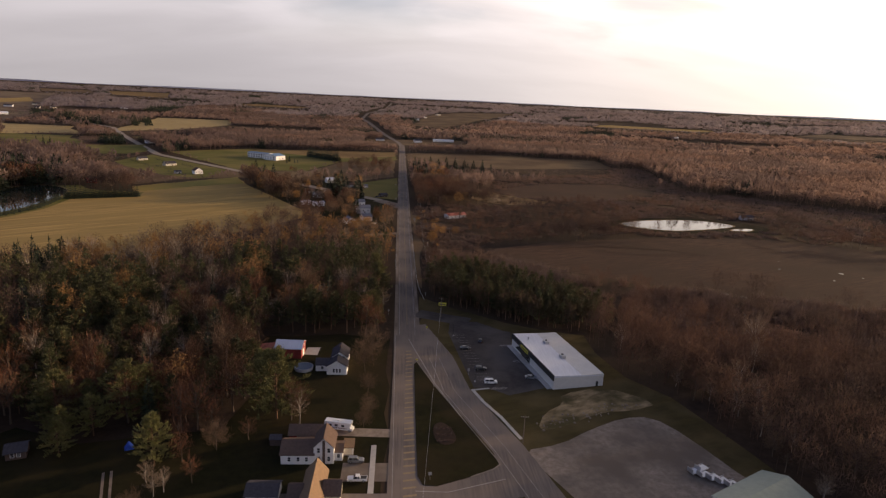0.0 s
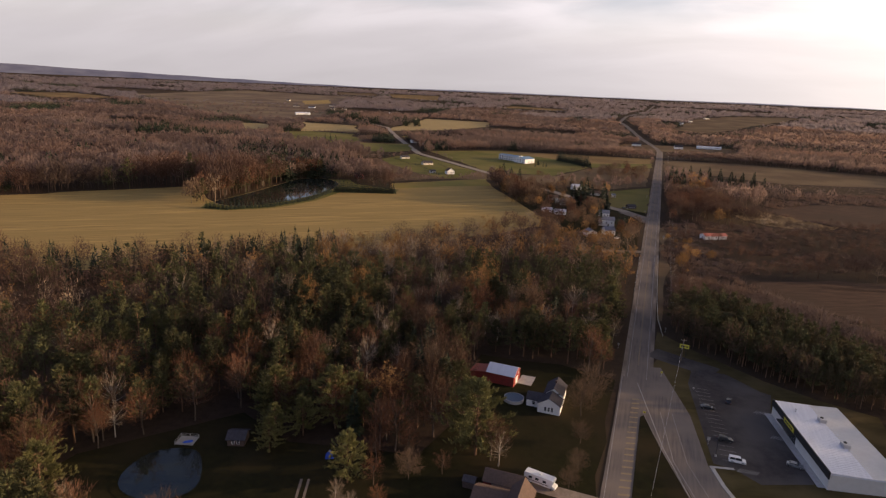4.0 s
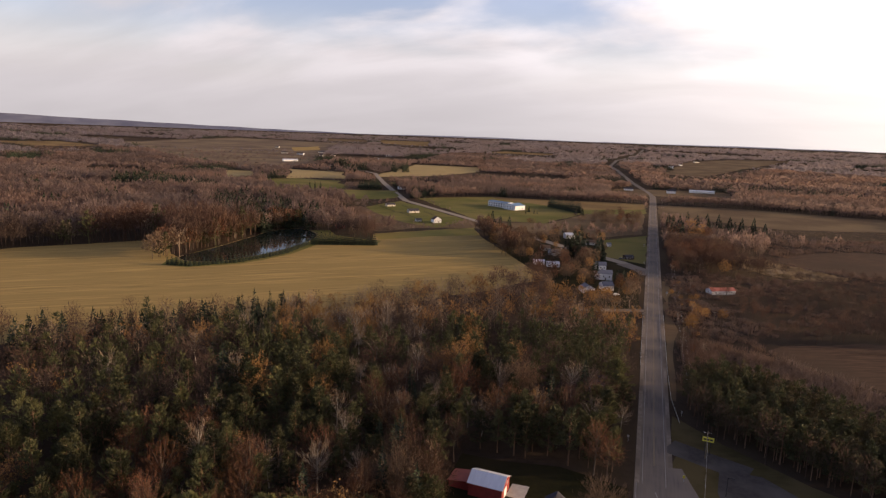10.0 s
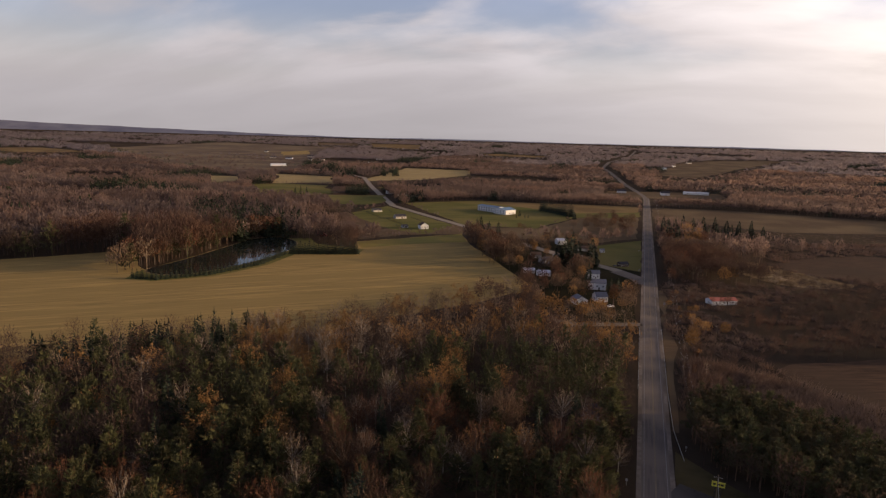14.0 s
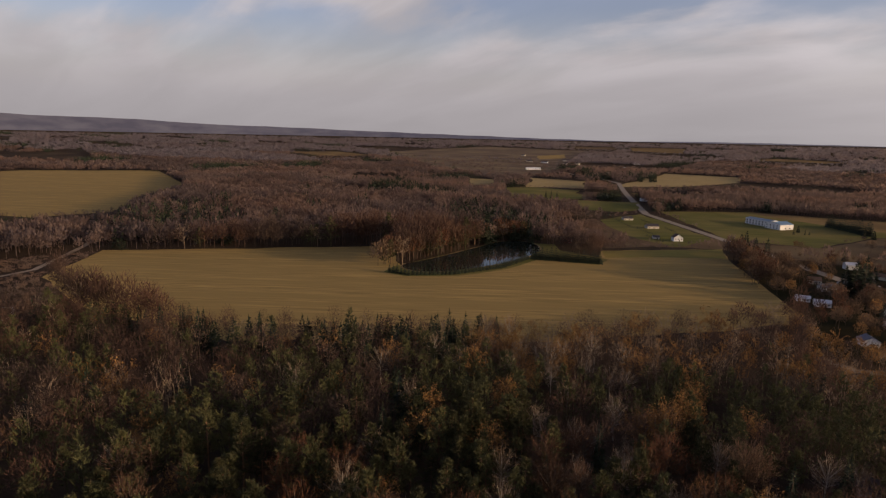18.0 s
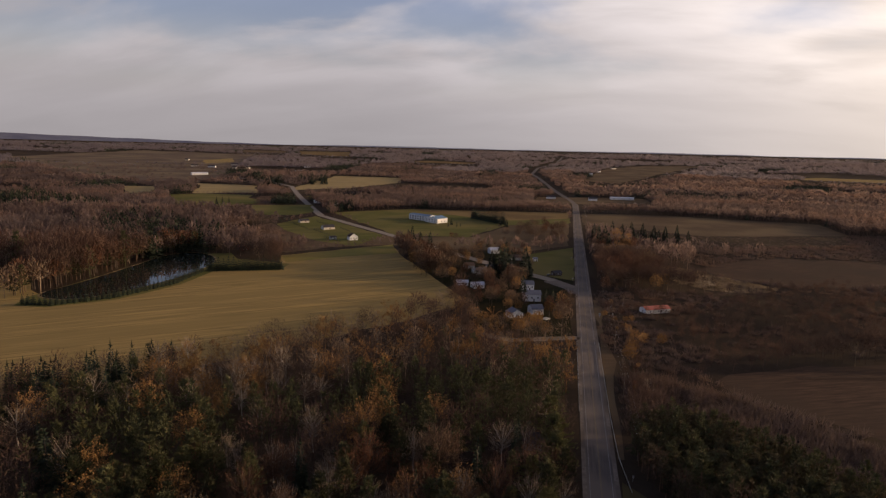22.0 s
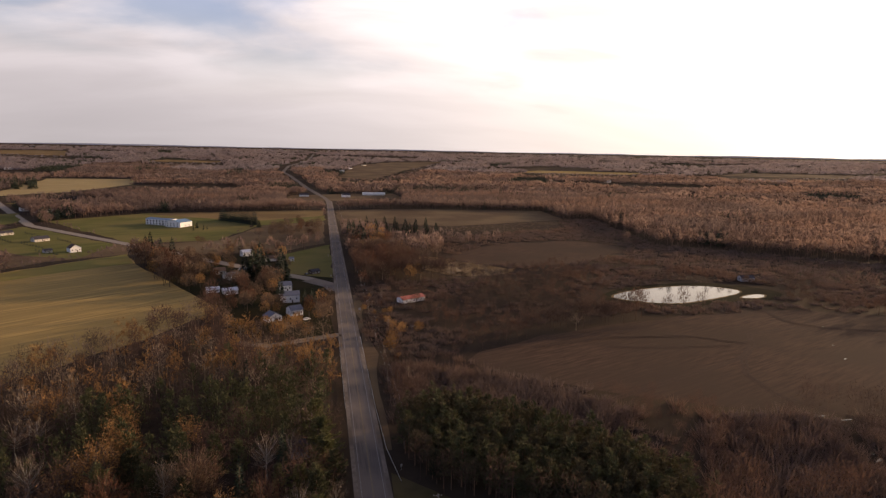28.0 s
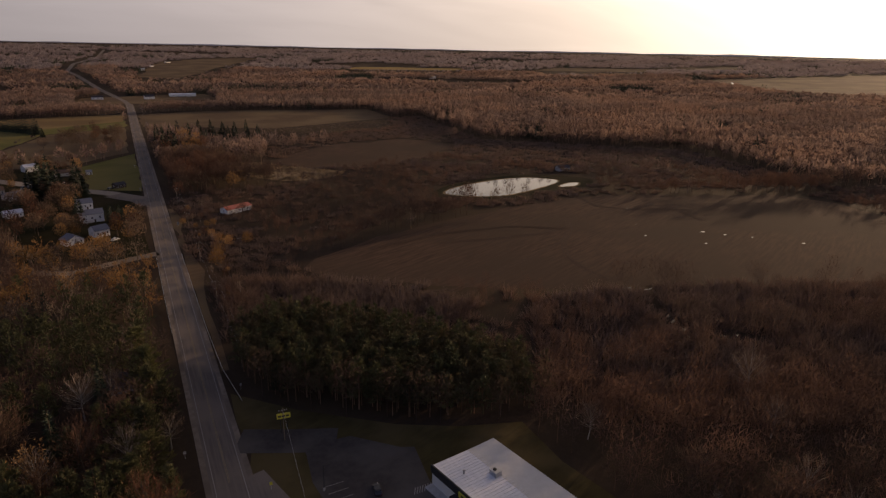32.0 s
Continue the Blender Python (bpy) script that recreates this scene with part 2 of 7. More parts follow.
PALE_ASPHALT = mat("bleached_asphalt", (0.31, 0.265, 0.225), (0.23, 0.197, 0.168), 0.8, 0.9, big=(0.27, 0.23, 0.195), big_scale=0.05, bump=0.01, bump_scale=30)
ROUGHGRASS = mat("rough_olive_grass", (0.078, 0.062, 0.026), (0.048, 0.038, 0.018), 0.3, 0.95, stretch=(4, 1, 1), turn=20, big=(0.10, 0.075, 0.036), big_scale=0.05, bump=0.1, bump_scale=4.0)
KERB = mat("worn_kerb", (0.26, 0.225, 0.20), (0.18, 0.155, 0.135), 1.5, 0.9, bump=0.01, bump_scale=20)
LOT = mat("parking_asphalt", (0.078, 0.067, 0.062), (0.052, 0.046, 0.044), 0.5, 0.9, big=(0.10, 0.088, 0.08), big_scale=0.06, bump=0.01, bump_scale=30)
GRAVEL = mat("gravel", (0.29, 0.235, 0.19), (0.19, 0.153, 0.123), 0.5, 0.95, big=(0.15, 0.12, 0.096), big_scale=0.045, bump=0.06, bump_scale=9, sharp=0.13)
DIRT = mat("bare_soil", (0.34, 0.25, 0.145), (0.17, 0.125, 0.07), 0.4, 0.95, stretch=(3, 1, 1), turn=30, big=(0.085, 0.07, 0.034), big_scale=0.10, bump=0.1, bump_scale=3, sharp=0.12)
CONCRETE = mat("pale_concrete", (0.46, 0.43, 0.40), (0.36, 0.34, 0.31), 0.9, 0.9, bump=0.01, bump_scale=20)
PAINT_W = mat("road_paint_white", (0.40, 0.37, 0.34), (0.24, 0.22, 0.20), 2.5, 0.9)
PAINT_Y = mat("road_paint_yellow", (0.33, 0.25, 0.15), (0.22, 0.17, 0.11), 2.5, 0.9)
TRACK = mat("muddy_track", (0.085, 0.056, 0.041), (0.06, 0.041, 0.031), 0.6, 0.95, bump=0.1, bump_scale=3)
MULCH = mat("dark_mulch", (0.035, 0.025, 0.02), (0.06, 0.04, 0.03), 3.0, 0.95, bump=0.1, bump_scale=6)
BARK = mat("bark", (0.115, 0.088, 0.07), (0.07, 0.055, 0.044), 3.0, 0.95, vary=0.3)
PINE_BARK = mat("pine_bark", (0.17, 0.10, 0.065), (0.10, 0.065, 0.045), 3.0, 0.95, vary=0.3)
PALE_BARK = mat("pale_birch_bark", (0.42, 0.38, 0.33), (0.28, 0.24, 0.2), 4.0, 0.9, vary=0.2)
TWIG = mat("bare_twigs", (0.112, 0.063, 0.042), (0.068, 0.042, 0.031), 0.08, 0.9, vary=0.4, island=0.2, big=(0.14, 0.063, 0.036), big_scale=0.02, through_light=0.15)
TWIG_PALE = mat("pale_bare_twigs", (0.24, 0.18, 0.13), (0.165, 0.12, 0.088), 0.2, 0.9, vary=0.3, island=0.25, through_light=0.15)
CROWN_TWIG = mat("dense_brown_twigs", (0.165, 0.11, 0.074), (0.108, 0.074, 0.052), 0.2, 0.9, vary=0.35, island=0.2, through_light=0.2)
# Far woods: paler and greyer than near twigs, distance haze put into the colour.
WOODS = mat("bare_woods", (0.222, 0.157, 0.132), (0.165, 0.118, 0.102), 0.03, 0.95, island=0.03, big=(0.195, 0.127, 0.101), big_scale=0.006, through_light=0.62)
# Skyline woods: bluish purple haze put into the base colour.
HAZEDWOODS = mat("hazed_bare_woods", (0.225, 0.190, 0.198), (0.17, 0.145, 0.155), 0.012, 0.95, island=0.03, big=(0.19, 0.153, 0.155), big_scale=0.003, through_light=0.62)
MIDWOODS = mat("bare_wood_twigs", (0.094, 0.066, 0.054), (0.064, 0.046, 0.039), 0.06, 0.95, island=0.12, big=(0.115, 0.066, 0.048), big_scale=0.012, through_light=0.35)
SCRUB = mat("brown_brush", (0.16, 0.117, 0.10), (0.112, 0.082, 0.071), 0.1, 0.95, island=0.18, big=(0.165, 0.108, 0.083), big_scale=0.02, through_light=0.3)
# Darker far-wood tone, likewise greyed with haze in its colour.
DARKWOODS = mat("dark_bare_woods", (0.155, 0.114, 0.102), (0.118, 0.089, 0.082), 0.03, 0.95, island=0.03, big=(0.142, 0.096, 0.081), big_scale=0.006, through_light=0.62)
REEDS = mat("pale_dry_reeds", (0.42, 0.31, 0.18), (0.24, 0.165, 0.095), 0.35, 0.95, stretch=(5, 1, 1), turn=-40, big=(0.16, 0.115, 0.07), big_scale=0.05, bump=0.4, bump_scale=0.8)
RUSSET = mat("russet_leaves", (0.31, 0.178, 0.072), (0.215, 0.118, 0.054), 0.15, 0.9, vary=0.35, island=0.25, through_light=0.3)
PINE = mat("pine_needles", (0.088, 0.083, 0.033), (0.036, 0.040, 0.018), 0.12, 0.85, vary=0.5, island=0.2, through_light=0.15)
# Needles of the planted stand, browner and paler than PINE.
OLIVE_PINE = mat("olive_pine_needles", (0.108, 0.088, 0.044), (0.064, 0.054, 0.029), 0.3, 0.85, island=0.2, through_light=0.25)
# Lighter, yellower needles: sunlight on the big pines put into the colour.
SUNLIT_PINE = mat("sunlit_pine_needles", (0.15, 0.138, 0.05), (0.08, 0.08, 0.03), 0.3, 0.85, vary=0.25, island=0.25, through_light=0.15)
SPRUCE = mat("spruce_needles", (0.03, 0.04, 0.02), (0.02, 0.028, 0.015), 0.4, 0.85, vary=0.3, island=0.25)
WHITE = mat("white_siding", (0.74, 0.73, 0.71), (0.66, 0.65, 0.63), 0.8, 0.7)
GREYSIDE = mat("grey_siding", (0.36, 0.36, 0.37), (0.30, 0.30, 0.31), 0.8, 0.7)
CREAM = mat("cream_siding", (0.55, 0.50, 0.42), (0.47, 0.43, 0.36), 0.8, 0.7)
METALWALL = mat("pale_steel_wall", (0.56, 0.55, 0.53), (0.50, 0.49, 0.47), 0.5, 0.5, spec=0.4)
REDSIDE = mat("barn_red_boards", (0.26, 0.035, 0.03), (0.18, 0.03, 0.025), 0.9, 0.8)
REDROOF = mat("faded_red_metal_roof", (0.42, 0.12, 0.09), (0.32, 0.10, 0.08), 0.5, 0.6)
SHINGLE = mat("dark_shingles", (0.075, 0.07, 0.08), (0.05, 0.048, 0.055), 1.5, 0.9)
BROWNSHINGLE = mat("brown_shingles", (0.13, 0.09, 0.075), (0.09, 0.065, 0.055), 1.5, 0.9)
TANROOF = mat("tan_shingles", (0.22, 0.135, 0.075), (0.155, 0.098, 0.06), 1.5, 0.85)
GREYROOF = mat("blue_grey_shingles", (0.17, 0.175, 0.21), (0.125, 0.13, 0.16), 1.5, 0.8)
WHITEROOF = mat("white_steel_roof", (0.66, 0.68, 0.74), (0.56, 0.58, 0.64), 0.35, 0.45, stretch=(0.3, 3, 1), metal=0.2, spec=0.5)
BLUEROOF = mat("blue_metal_roof", (0.10, 0.20, 0.33), (0.08, 0.16, 0.27), 0.5, 0.5)
GREENROOF = mat("pale_green_metal_roof", (0.32, 0.36, 0.29), (0.27, 0.31, 0.25), 0.5, 0.55)
BLACK = mat("black_fascia", (0.02, 0.02, 0.022), (0.03, 0.03, 0.03), 1.0, 0.6)
GLASS = mat("dark_window_glass", (0.02, 0.024, 0.03), (0.03, 0.034, 0.04), 0.5, 0.08, spec=0.6)
TRIM = mat("white_trim", (0.78, 0.77, 0.75), (0.7, 0.69, 0.67), 1.0, 0.6)
STEEL = mat("galvanised_steel", (0.52, 0.52, 0.53), (0.42, 0.42, 0.43), 2.0, 0.4, metal=0.8)
WOODPOLE = mat("weathered_pole_wood", (0.20, 0.155, 0.12), (0.14, 0.11, 0.085), 2.0, 0.9)
PLANK = mat("grey_deck_boards", (0.38, 0.35, 0.31), (0.28, 0.26, 0.23), 2.0, 0.85)
RUBBER = mat("tyre_rubber", (0.018, 0.018, 0.018), (0.026, 0.026, 0.026), 4.0, 0.9)
CAR_W = mat("white_car_paint", (0.75, 0.75, 0.74), (0.72, 0.72, 0.71), 1.0, 0.25, spec=0.5)
CAR_K = mat("dark_car_paint", (0.03, 0.032, 0.038), (0.035, 0.036, 0.04), 1.0, 0.25, spec=0.5)
CAR_G = mat("grey_car_paint", (0.25, 0.26, 0.27), (0.22, 0.23, 0.24), 1.0, 0.28, metal=0.4)
CAR_R = mat("dark_red_car_paint", (0.18, 0.03, 0.03), (0.16, 0.03, 0.03), 1.0, 0.25, spec=0.5)
BLUE = mat("blue_tarp", (0.03, 0.09, 0.42), (0.04, 0.11, 0.5), 2.0, 0.6)
POOL_L = mat("pool_liner_blue", (0.06, 0.10, 0.16), (0.05, 0.09, 0.14), 2.0, 0.5)
SIGN_Y = mat("yellow_sign_face", (0.55, 0.48, 0.06), (0.5, 0.43, 0.06), 1.0, 0.6)
WATER = mat("pond_water", (0.012, 0.018, 0.016), (0.016, 0.02, 0.018), 0.2, 0.04, spec=0.6, bump=0.004, bump_scale=1.5)
WATER.node_tree.nodes["Principled BSDF"].inputs["IOR"].default_value = 1.33
WATER.node_tree.nodes["Principled BSDF"].inputs["Specular IOR Level"].default_value = 0.5


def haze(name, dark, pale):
    """A far ridge's surface: haze painted in as bluish emission, mottled by noise."""
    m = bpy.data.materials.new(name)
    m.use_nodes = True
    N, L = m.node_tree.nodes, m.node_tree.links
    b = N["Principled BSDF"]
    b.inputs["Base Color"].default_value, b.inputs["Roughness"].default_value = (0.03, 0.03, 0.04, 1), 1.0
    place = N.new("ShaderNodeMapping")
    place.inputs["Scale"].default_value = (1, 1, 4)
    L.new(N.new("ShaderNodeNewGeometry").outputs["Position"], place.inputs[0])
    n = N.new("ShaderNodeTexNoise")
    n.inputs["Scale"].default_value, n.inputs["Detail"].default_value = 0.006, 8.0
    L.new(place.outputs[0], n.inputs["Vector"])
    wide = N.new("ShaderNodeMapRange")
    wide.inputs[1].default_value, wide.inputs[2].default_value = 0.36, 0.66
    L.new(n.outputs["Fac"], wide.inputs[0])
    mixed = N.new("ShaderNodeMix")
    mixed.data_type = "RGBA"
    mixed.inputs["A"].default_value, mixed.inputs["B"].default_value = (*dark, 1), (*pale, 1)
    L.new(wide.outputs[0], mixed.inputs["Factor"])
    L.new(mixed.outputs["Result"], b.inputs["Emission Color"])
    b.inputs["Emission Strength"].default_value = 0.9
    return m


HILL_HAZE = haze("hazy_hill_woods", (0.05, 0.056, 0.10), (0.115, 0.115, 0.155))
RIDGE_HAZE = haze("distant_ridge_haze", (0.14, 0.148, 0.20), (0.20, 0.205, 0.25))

# ---- mesh tools ----


class Form:
    """Vertices and faces gathered into one mesh."""

    def __init__(self):
        self.v, self.f = [], []

    def add(self, verts, faces):
        n = len(self.v)
        self.v += [tuple(p) for p in verts]
        self.f += [tuple(i + n for i in q) for q in faces]
        return self

    def box(self, x0, y0, z0, x1, y1, z1):
        return self.add([(x0, y0, z0), (x1, y0, z0), (x1, y1, z0), (x0, y1, z0), (x0, y0, z1), (x1, y0, z1), (x1, y1, z1), (x0, y1, z1)],
                        [(3, 2, 1, 0), (4, 5, 6, 7), (0, 1, 5, 4), (1, 2, 6, 5), (2, 3, 7, 6), (3, 0, 4, 7)])

    def tube(self, p, q, r0, r1, n=6, caps=True):
        p, q = Vector(p), Vector(q)
        d = (q - p).normalized()
        a = d.orthogonal().normalized()
        b = d.cross(a)
        vs = []
        for c, r in ((p, r0), (q, r1)):
            vs += [c + (a * math.cos(2 * math.pi * k / n) + b * math.sin(2 * math.pi * k / n)) * r for k in range(n)]
        fs = [(k, (k + 1) % n, n + (k + 1) % n, n + k) for k in range(n)]
        if caps:
            fs += [tuple(range(n - 1, -1, -1)), tuple(range(n, 2 * n))]
        return self.add(vs, fs)

    def extrude(self, outline, y0, y1):
        """An outline of (x, z) points drawn out along y."""
        n = len(outline)
        vs = [(x, y0, z) for x, z in outline] + [(x, y1, z) for x, z in outline]
        fs = [(k, (k + 1) % n, n + (k + 1) % n, n + k) for k in range(n)] + [tuple(range(n - 1, -1, -1)), tuple(range(n, 2 * n))]
        return self.add(vs, fs)


def mesh_of(name, form, material, smooth=False):
    me = bpy.data.meshes.new(name)
    me.from_pydata(form.v, [], form.f)
    bm = bmesh.new()
    bm.from_mesh(me)
    bmesh.ops.recalc_face_normals(bm, faces=bm.faces)
    bm.to_mesh(me)
    bm.free()
    me.materials.append(material)
    if smooth:
        me.polygons.foreach_set("use_smooth", [True] * len(me.polygons))
    me.update()
    return me


def part(name, form, material, parent=None, label="", smooth=False):
    ob = new(name, mesh_of(name, form, material, smooth))
    ob.parent = parent
    return tagged(ob, label)


def arrays(name, verts, faces, material):
    """One mesh from numpy arrays of corners and triangles or quads."""
    me = bpy.data.meshes.new(name)
    k = faces.shape[1]
    me.vertices.add(len(verts))
    me.vertices.foreach_set("co", np.ascontiguousarray(verts, np.float32).ravel())
    me.loops.add(faces.size)
    me.loops.foreach_set("vertex_index", np.ascontiguousarray(faces, np.int32).ravel())
    me.polygons.add(len(faces))
    me.polygons.foreach_set("loop_start", np.arange(0, faces.size, k, dtype=np.int32))
    me.polygons.foreach_set("loop_total", np.full(len(faces), k, np.int32))
    me.update(calc_edges=True)
    me.materials.append(material)
    return me


def height(x, y):
    """Ground height: level for a mile, then raised to fit the camera's horizon."""
    r = np.hypot(x, np.asarray(y) - 100.0)
    return 88.0 * np.clip((r - 1400.0) / 3100.0, 0, 1.1) ** 1.3


def inside(poly, x, y):
    hit = np.zeros(np.shape(x), bool)
    n = len(poly)
    for k in range(n):
        (x0, y0), (x1, y1) = poly[k], poly[(k + 1) % n]
        if y0 != y1:
            hit ^= ((y0 > y) != (y1 > y)) & (x < (x1 - x0) * (y - y0) / (y1 - y0) + x0)
    return hit


def near_line(line, x, y, d):
    hit = np.zeros(np.shape(x), bool)
    for (x0, y0), (x1, y1) in zip(line, line[1:]):
        ll = (x1 - x0) ** 2 + (y1 - y0) ** 2
        t = np.clip(((x - x0) * (x1 - x0) + (y - y0) * (y1 - y0)) / ll, 0, 1)
        hit |= np.hypot(x - x0 - t * (x1 - x0), y - y0 - t * (y1 - y0)) < d
    return hit


def rounded(poly, times=2):
    for _ in range(times):
        out = []
        for (x0, y0), (x1, y1) in zip(poly, poly[1:] + poly[:1]):
            out += [(x0 * 0.75 + x1 * 0.25, y0 * 0.75 + y1 * 0.25), (x0 * 0.25 + x1 * 0.75, y0 * 0.25 + y1 * 0.75)]
        poly = out
    return poly


def sheet(name, poly, z, material, label, category, cuts=0, thick=0.0, kind="structure"):
    """A flat piece of ground with this outline, laid on the land."""
    bm = bmesh.new()
    f = bm.faces.new([bm.verts.new((x, y, 0)) for x, y in poly])
    f.normal_update()
    if f.normal.z < 0:
        f.normal_flip()
    bmesh.ops.triangulate(bm, faces=bm.faces[:], ngon_method="EAR_CLIP")
    for _ in range(cuts):
        bmesh.ops.subdivide_edges(bm, edges=bm.edges[:], cuts=1, use_grid_fill=True)
    for v in bm.verts:
        v.co.z = float(height(v.co.x, v.co.y)) + z
    bm.normal_update()
    if sum(f.normal.z for f in bm.faces) < 0:
        bmesh.ops.reverse_faces(bm, faces=bm.faces[:])
    if thick:
        edge = [e for e in bm.edges if e.is_boundary]
        got = bmesh.ops.extrude_edge_only(bm, edges=edge)
        for v in [g for g in got["geom"] if isinstance(g, bmesh.types.BMVert)]:
            v.co.z -= thick
    me = bpy.data.meshes.new(name)
    bm.to_mesh(me)
    bm.free()
    me.materials.append(material)
    return tagged(new(name, me), label, category, kind=kind)


def ragged(poly, amount=2.5, step=16.0, seed=3.0):
    """The same outline with an uneven, grown edge."""
    out = []
    for (x0, y0), (x1, y1) in zip(poly, poly[1:] + poly[:1]):
        n = max(1, int(math.hypot(x1 - x0, y1 - y0) / step))
        for k in range(n):
            x, y = x0 + (x1 - x0) * k / n, y0 + (y1 - y0) * k / n
            a = amount if k else amount * 0.4
            out.append((x + a * noise.noise((x * 0.05, y * 0.05, seed)) * 2, y + a * noise.noise((x * 0.05, y * 0.05, seed + 9)) * 2))
    return out


def ribbon_form(line, width, z, step=20.0, offset=0.0, thick=0.0):
    """A strip along a line of points, at an offset to its right."""
    pts = []
    for (x0, y0), (x1, y1) in zip(line, line[1:]):
        n = max(1, int(math.hypot(x1 - x0, y1 - y0) / step))
        pts += [(x0 + (x1 - x0) * k / n, y0 + (y1 - y0) * k / n) for k in range(n)]
    pts.append(line[-1])
    fo = Form()
    vs, fs = [], []
    for k, (x, y) in enumerate(pts):
        a, b = pts[max(0, k - 1)], pts[min(len(pts) - 1, k + 1)]
        l = math.hypot(b[0] - a[0], b[1] - a[1])
        nx, ny = (b[1] - a[1]) / l, -(b[0] - a[0]) / l
        for s in (-width / 2 + offset, width / 2 + offset):
            px, py = x + nx * s, y + ny * s
            vs.append((px, py, float(height(px, py)) + z))
    fs = [(2 * k, 2 * k + 1, 2 * k + 3, 2 * k + 2) for k in range(len(pts) - 1)]
    fo.add(vs, fs)
    if thick:
        m = len(vs)
        fo.add([(x, y, zz - thick) for x, y, zz in vs], [])
        fo.f += [(2 * k, 2 * k + 2, 2 * k + 2 + m, 2 * k + m) for k in range(len(pts) - 1)]
        fo.f += [(2 * k + 1, 2 * k + 3, 2 * k + 3 + m, 2 * k + 1 + m) for k in range(len(pts) - 1)]
        fo.f += [(0, 1, m + 1, m), (len(vs) - 2, len(vs) - 1, m + len(vs) - 1, m + len(vs) - 2)]
    return fo


def ribbon(name, line, width, z, material, label="", category="", parent=None, offset=0.0, kind="structure", thick=0.0):
    ob = part(name, ribbon_form(line, width, z, offset=offset, thick=thick), material, parent)
    if parent is None:
        tagged(ob, label, category, kind=kind)
    return ob


# ---- the land ----
rings = np.concatenate([[0, 60, 140, 260, 420, 640, 900, 1180], np.linspace(1400, 2500, 34), np.linspace(2560, 4790, 30)])
seg = 120
gv, gf = [(0.0, 100.0, 0.0)], []
for r in rings[1:]:
    for k in range(seg):
        a = 2 * math.pi * k / seg
        x, y = r * math.sin(a), 100 + r * math.cos(a)
        gv.append((x, y, float(height(x, y))))
for k in range(seg):
    gf.append((0, 1 + (k + 1) % seg, 1 + k))
for i in range(len(rings) - 2):
    o, p = 1 + i * seg, 1 + (i + 1) * seg
    gf += [(o + k, o + (k + 1) % seg, p + (k + 1) % seg, p + k) for k in range(seg)]
ground = part("ground", Form().add(gv, gf), LITTER)
tagged(ground, "brown leaf-littered ground with patches of dull grass", "ground", kind="structure")

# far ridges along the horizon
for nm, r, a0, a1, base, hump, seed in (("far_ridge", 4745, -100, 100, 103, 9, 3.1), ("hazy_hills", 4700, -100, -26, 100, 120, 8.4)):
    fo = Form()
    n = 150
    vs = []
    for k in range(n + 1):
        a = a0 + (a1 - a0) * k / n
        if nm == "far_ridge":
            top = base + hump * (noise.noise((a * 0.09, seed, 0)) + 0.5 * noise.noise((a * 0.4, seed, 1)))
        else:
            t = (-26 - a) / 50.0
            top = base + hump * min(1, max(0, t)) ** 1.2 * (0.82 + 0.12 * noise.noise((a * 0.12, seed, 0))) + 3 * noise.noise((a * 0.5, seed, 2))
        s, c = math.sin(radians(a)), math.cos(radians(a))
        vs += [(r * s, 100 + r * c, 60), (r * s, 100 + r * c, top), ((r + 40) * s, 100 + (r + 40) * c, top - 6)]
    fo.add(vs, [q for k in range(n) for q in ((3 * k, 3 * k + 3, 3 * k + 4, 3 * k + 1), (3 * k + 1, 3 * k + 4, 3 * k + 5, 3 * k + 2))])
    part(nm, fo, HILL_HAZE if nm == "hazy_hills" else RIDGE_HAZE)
    tagged(bpy.data.objects[nm], "wooded ridge on the far horizon, its blue-grey haze painted as glow", "ridge", kind="structure")

HAYFIELD = [(-528, 250), (-610, 323), (-446, 536), (-376, 476), (-366, 450), (-344, 452), (-318, 480), (-306, 532), (-309, 581), (-258, 607), (-287, 671),
            (-204, 775), (-182, 719), (-112, 596), (-90, 560), (-86, 528), (-122, 470), (-170, 398), (-210, 360), (-262, 314), (-301, 272), (-418, 243)]
WEST_FIELD = [(-1781, 574), (-1636, 836), (-1255, 721), (-1051, 535), (-888, 442), (-889, 337), (-1250, 240), (-1700, 300)]
HALL_LAWN = [(-386, 1059), (-283, 1168), (-176, 1174), (-113, 1191), (-12, 1218), (-12, 1054), (-101, 997), (-133, 861), (-222, 845)]
WEST_LAWNS = [(-403, 891), (-392, 1000), (-232, 838), (-242, 750), (-293, 769), (-367, 842)]
ROAD_LAWN = [(-53, 759), (-7, 822), (-7, 640), (-43, 660)]
FAR_YELLOW = [(-940, 1525), (-777, 1530), (-676, 1354), (-788, 1290)]
FAR_GREEN = [(-815, 1238), (-760, 1288), (-654, 1300), (-564, 1138), (-595, 1072), (-684, 1068)]
FAR_GOLD = [(-668, 1505), (-719, 1825), (-745, 1975), (-535, 2000), (-484, 1822), (-550, 1590), (-641, 1470)]
OLD_YELLOW = [(-1018, 1365), (-955, 1392), (-872, 1275), (-889, 1200)]
ROAD_GREEN = [(-560, 1116), (-466, 1164), (-415, 1040), (-425, 1000), (-459, 985), (-495, 990)]
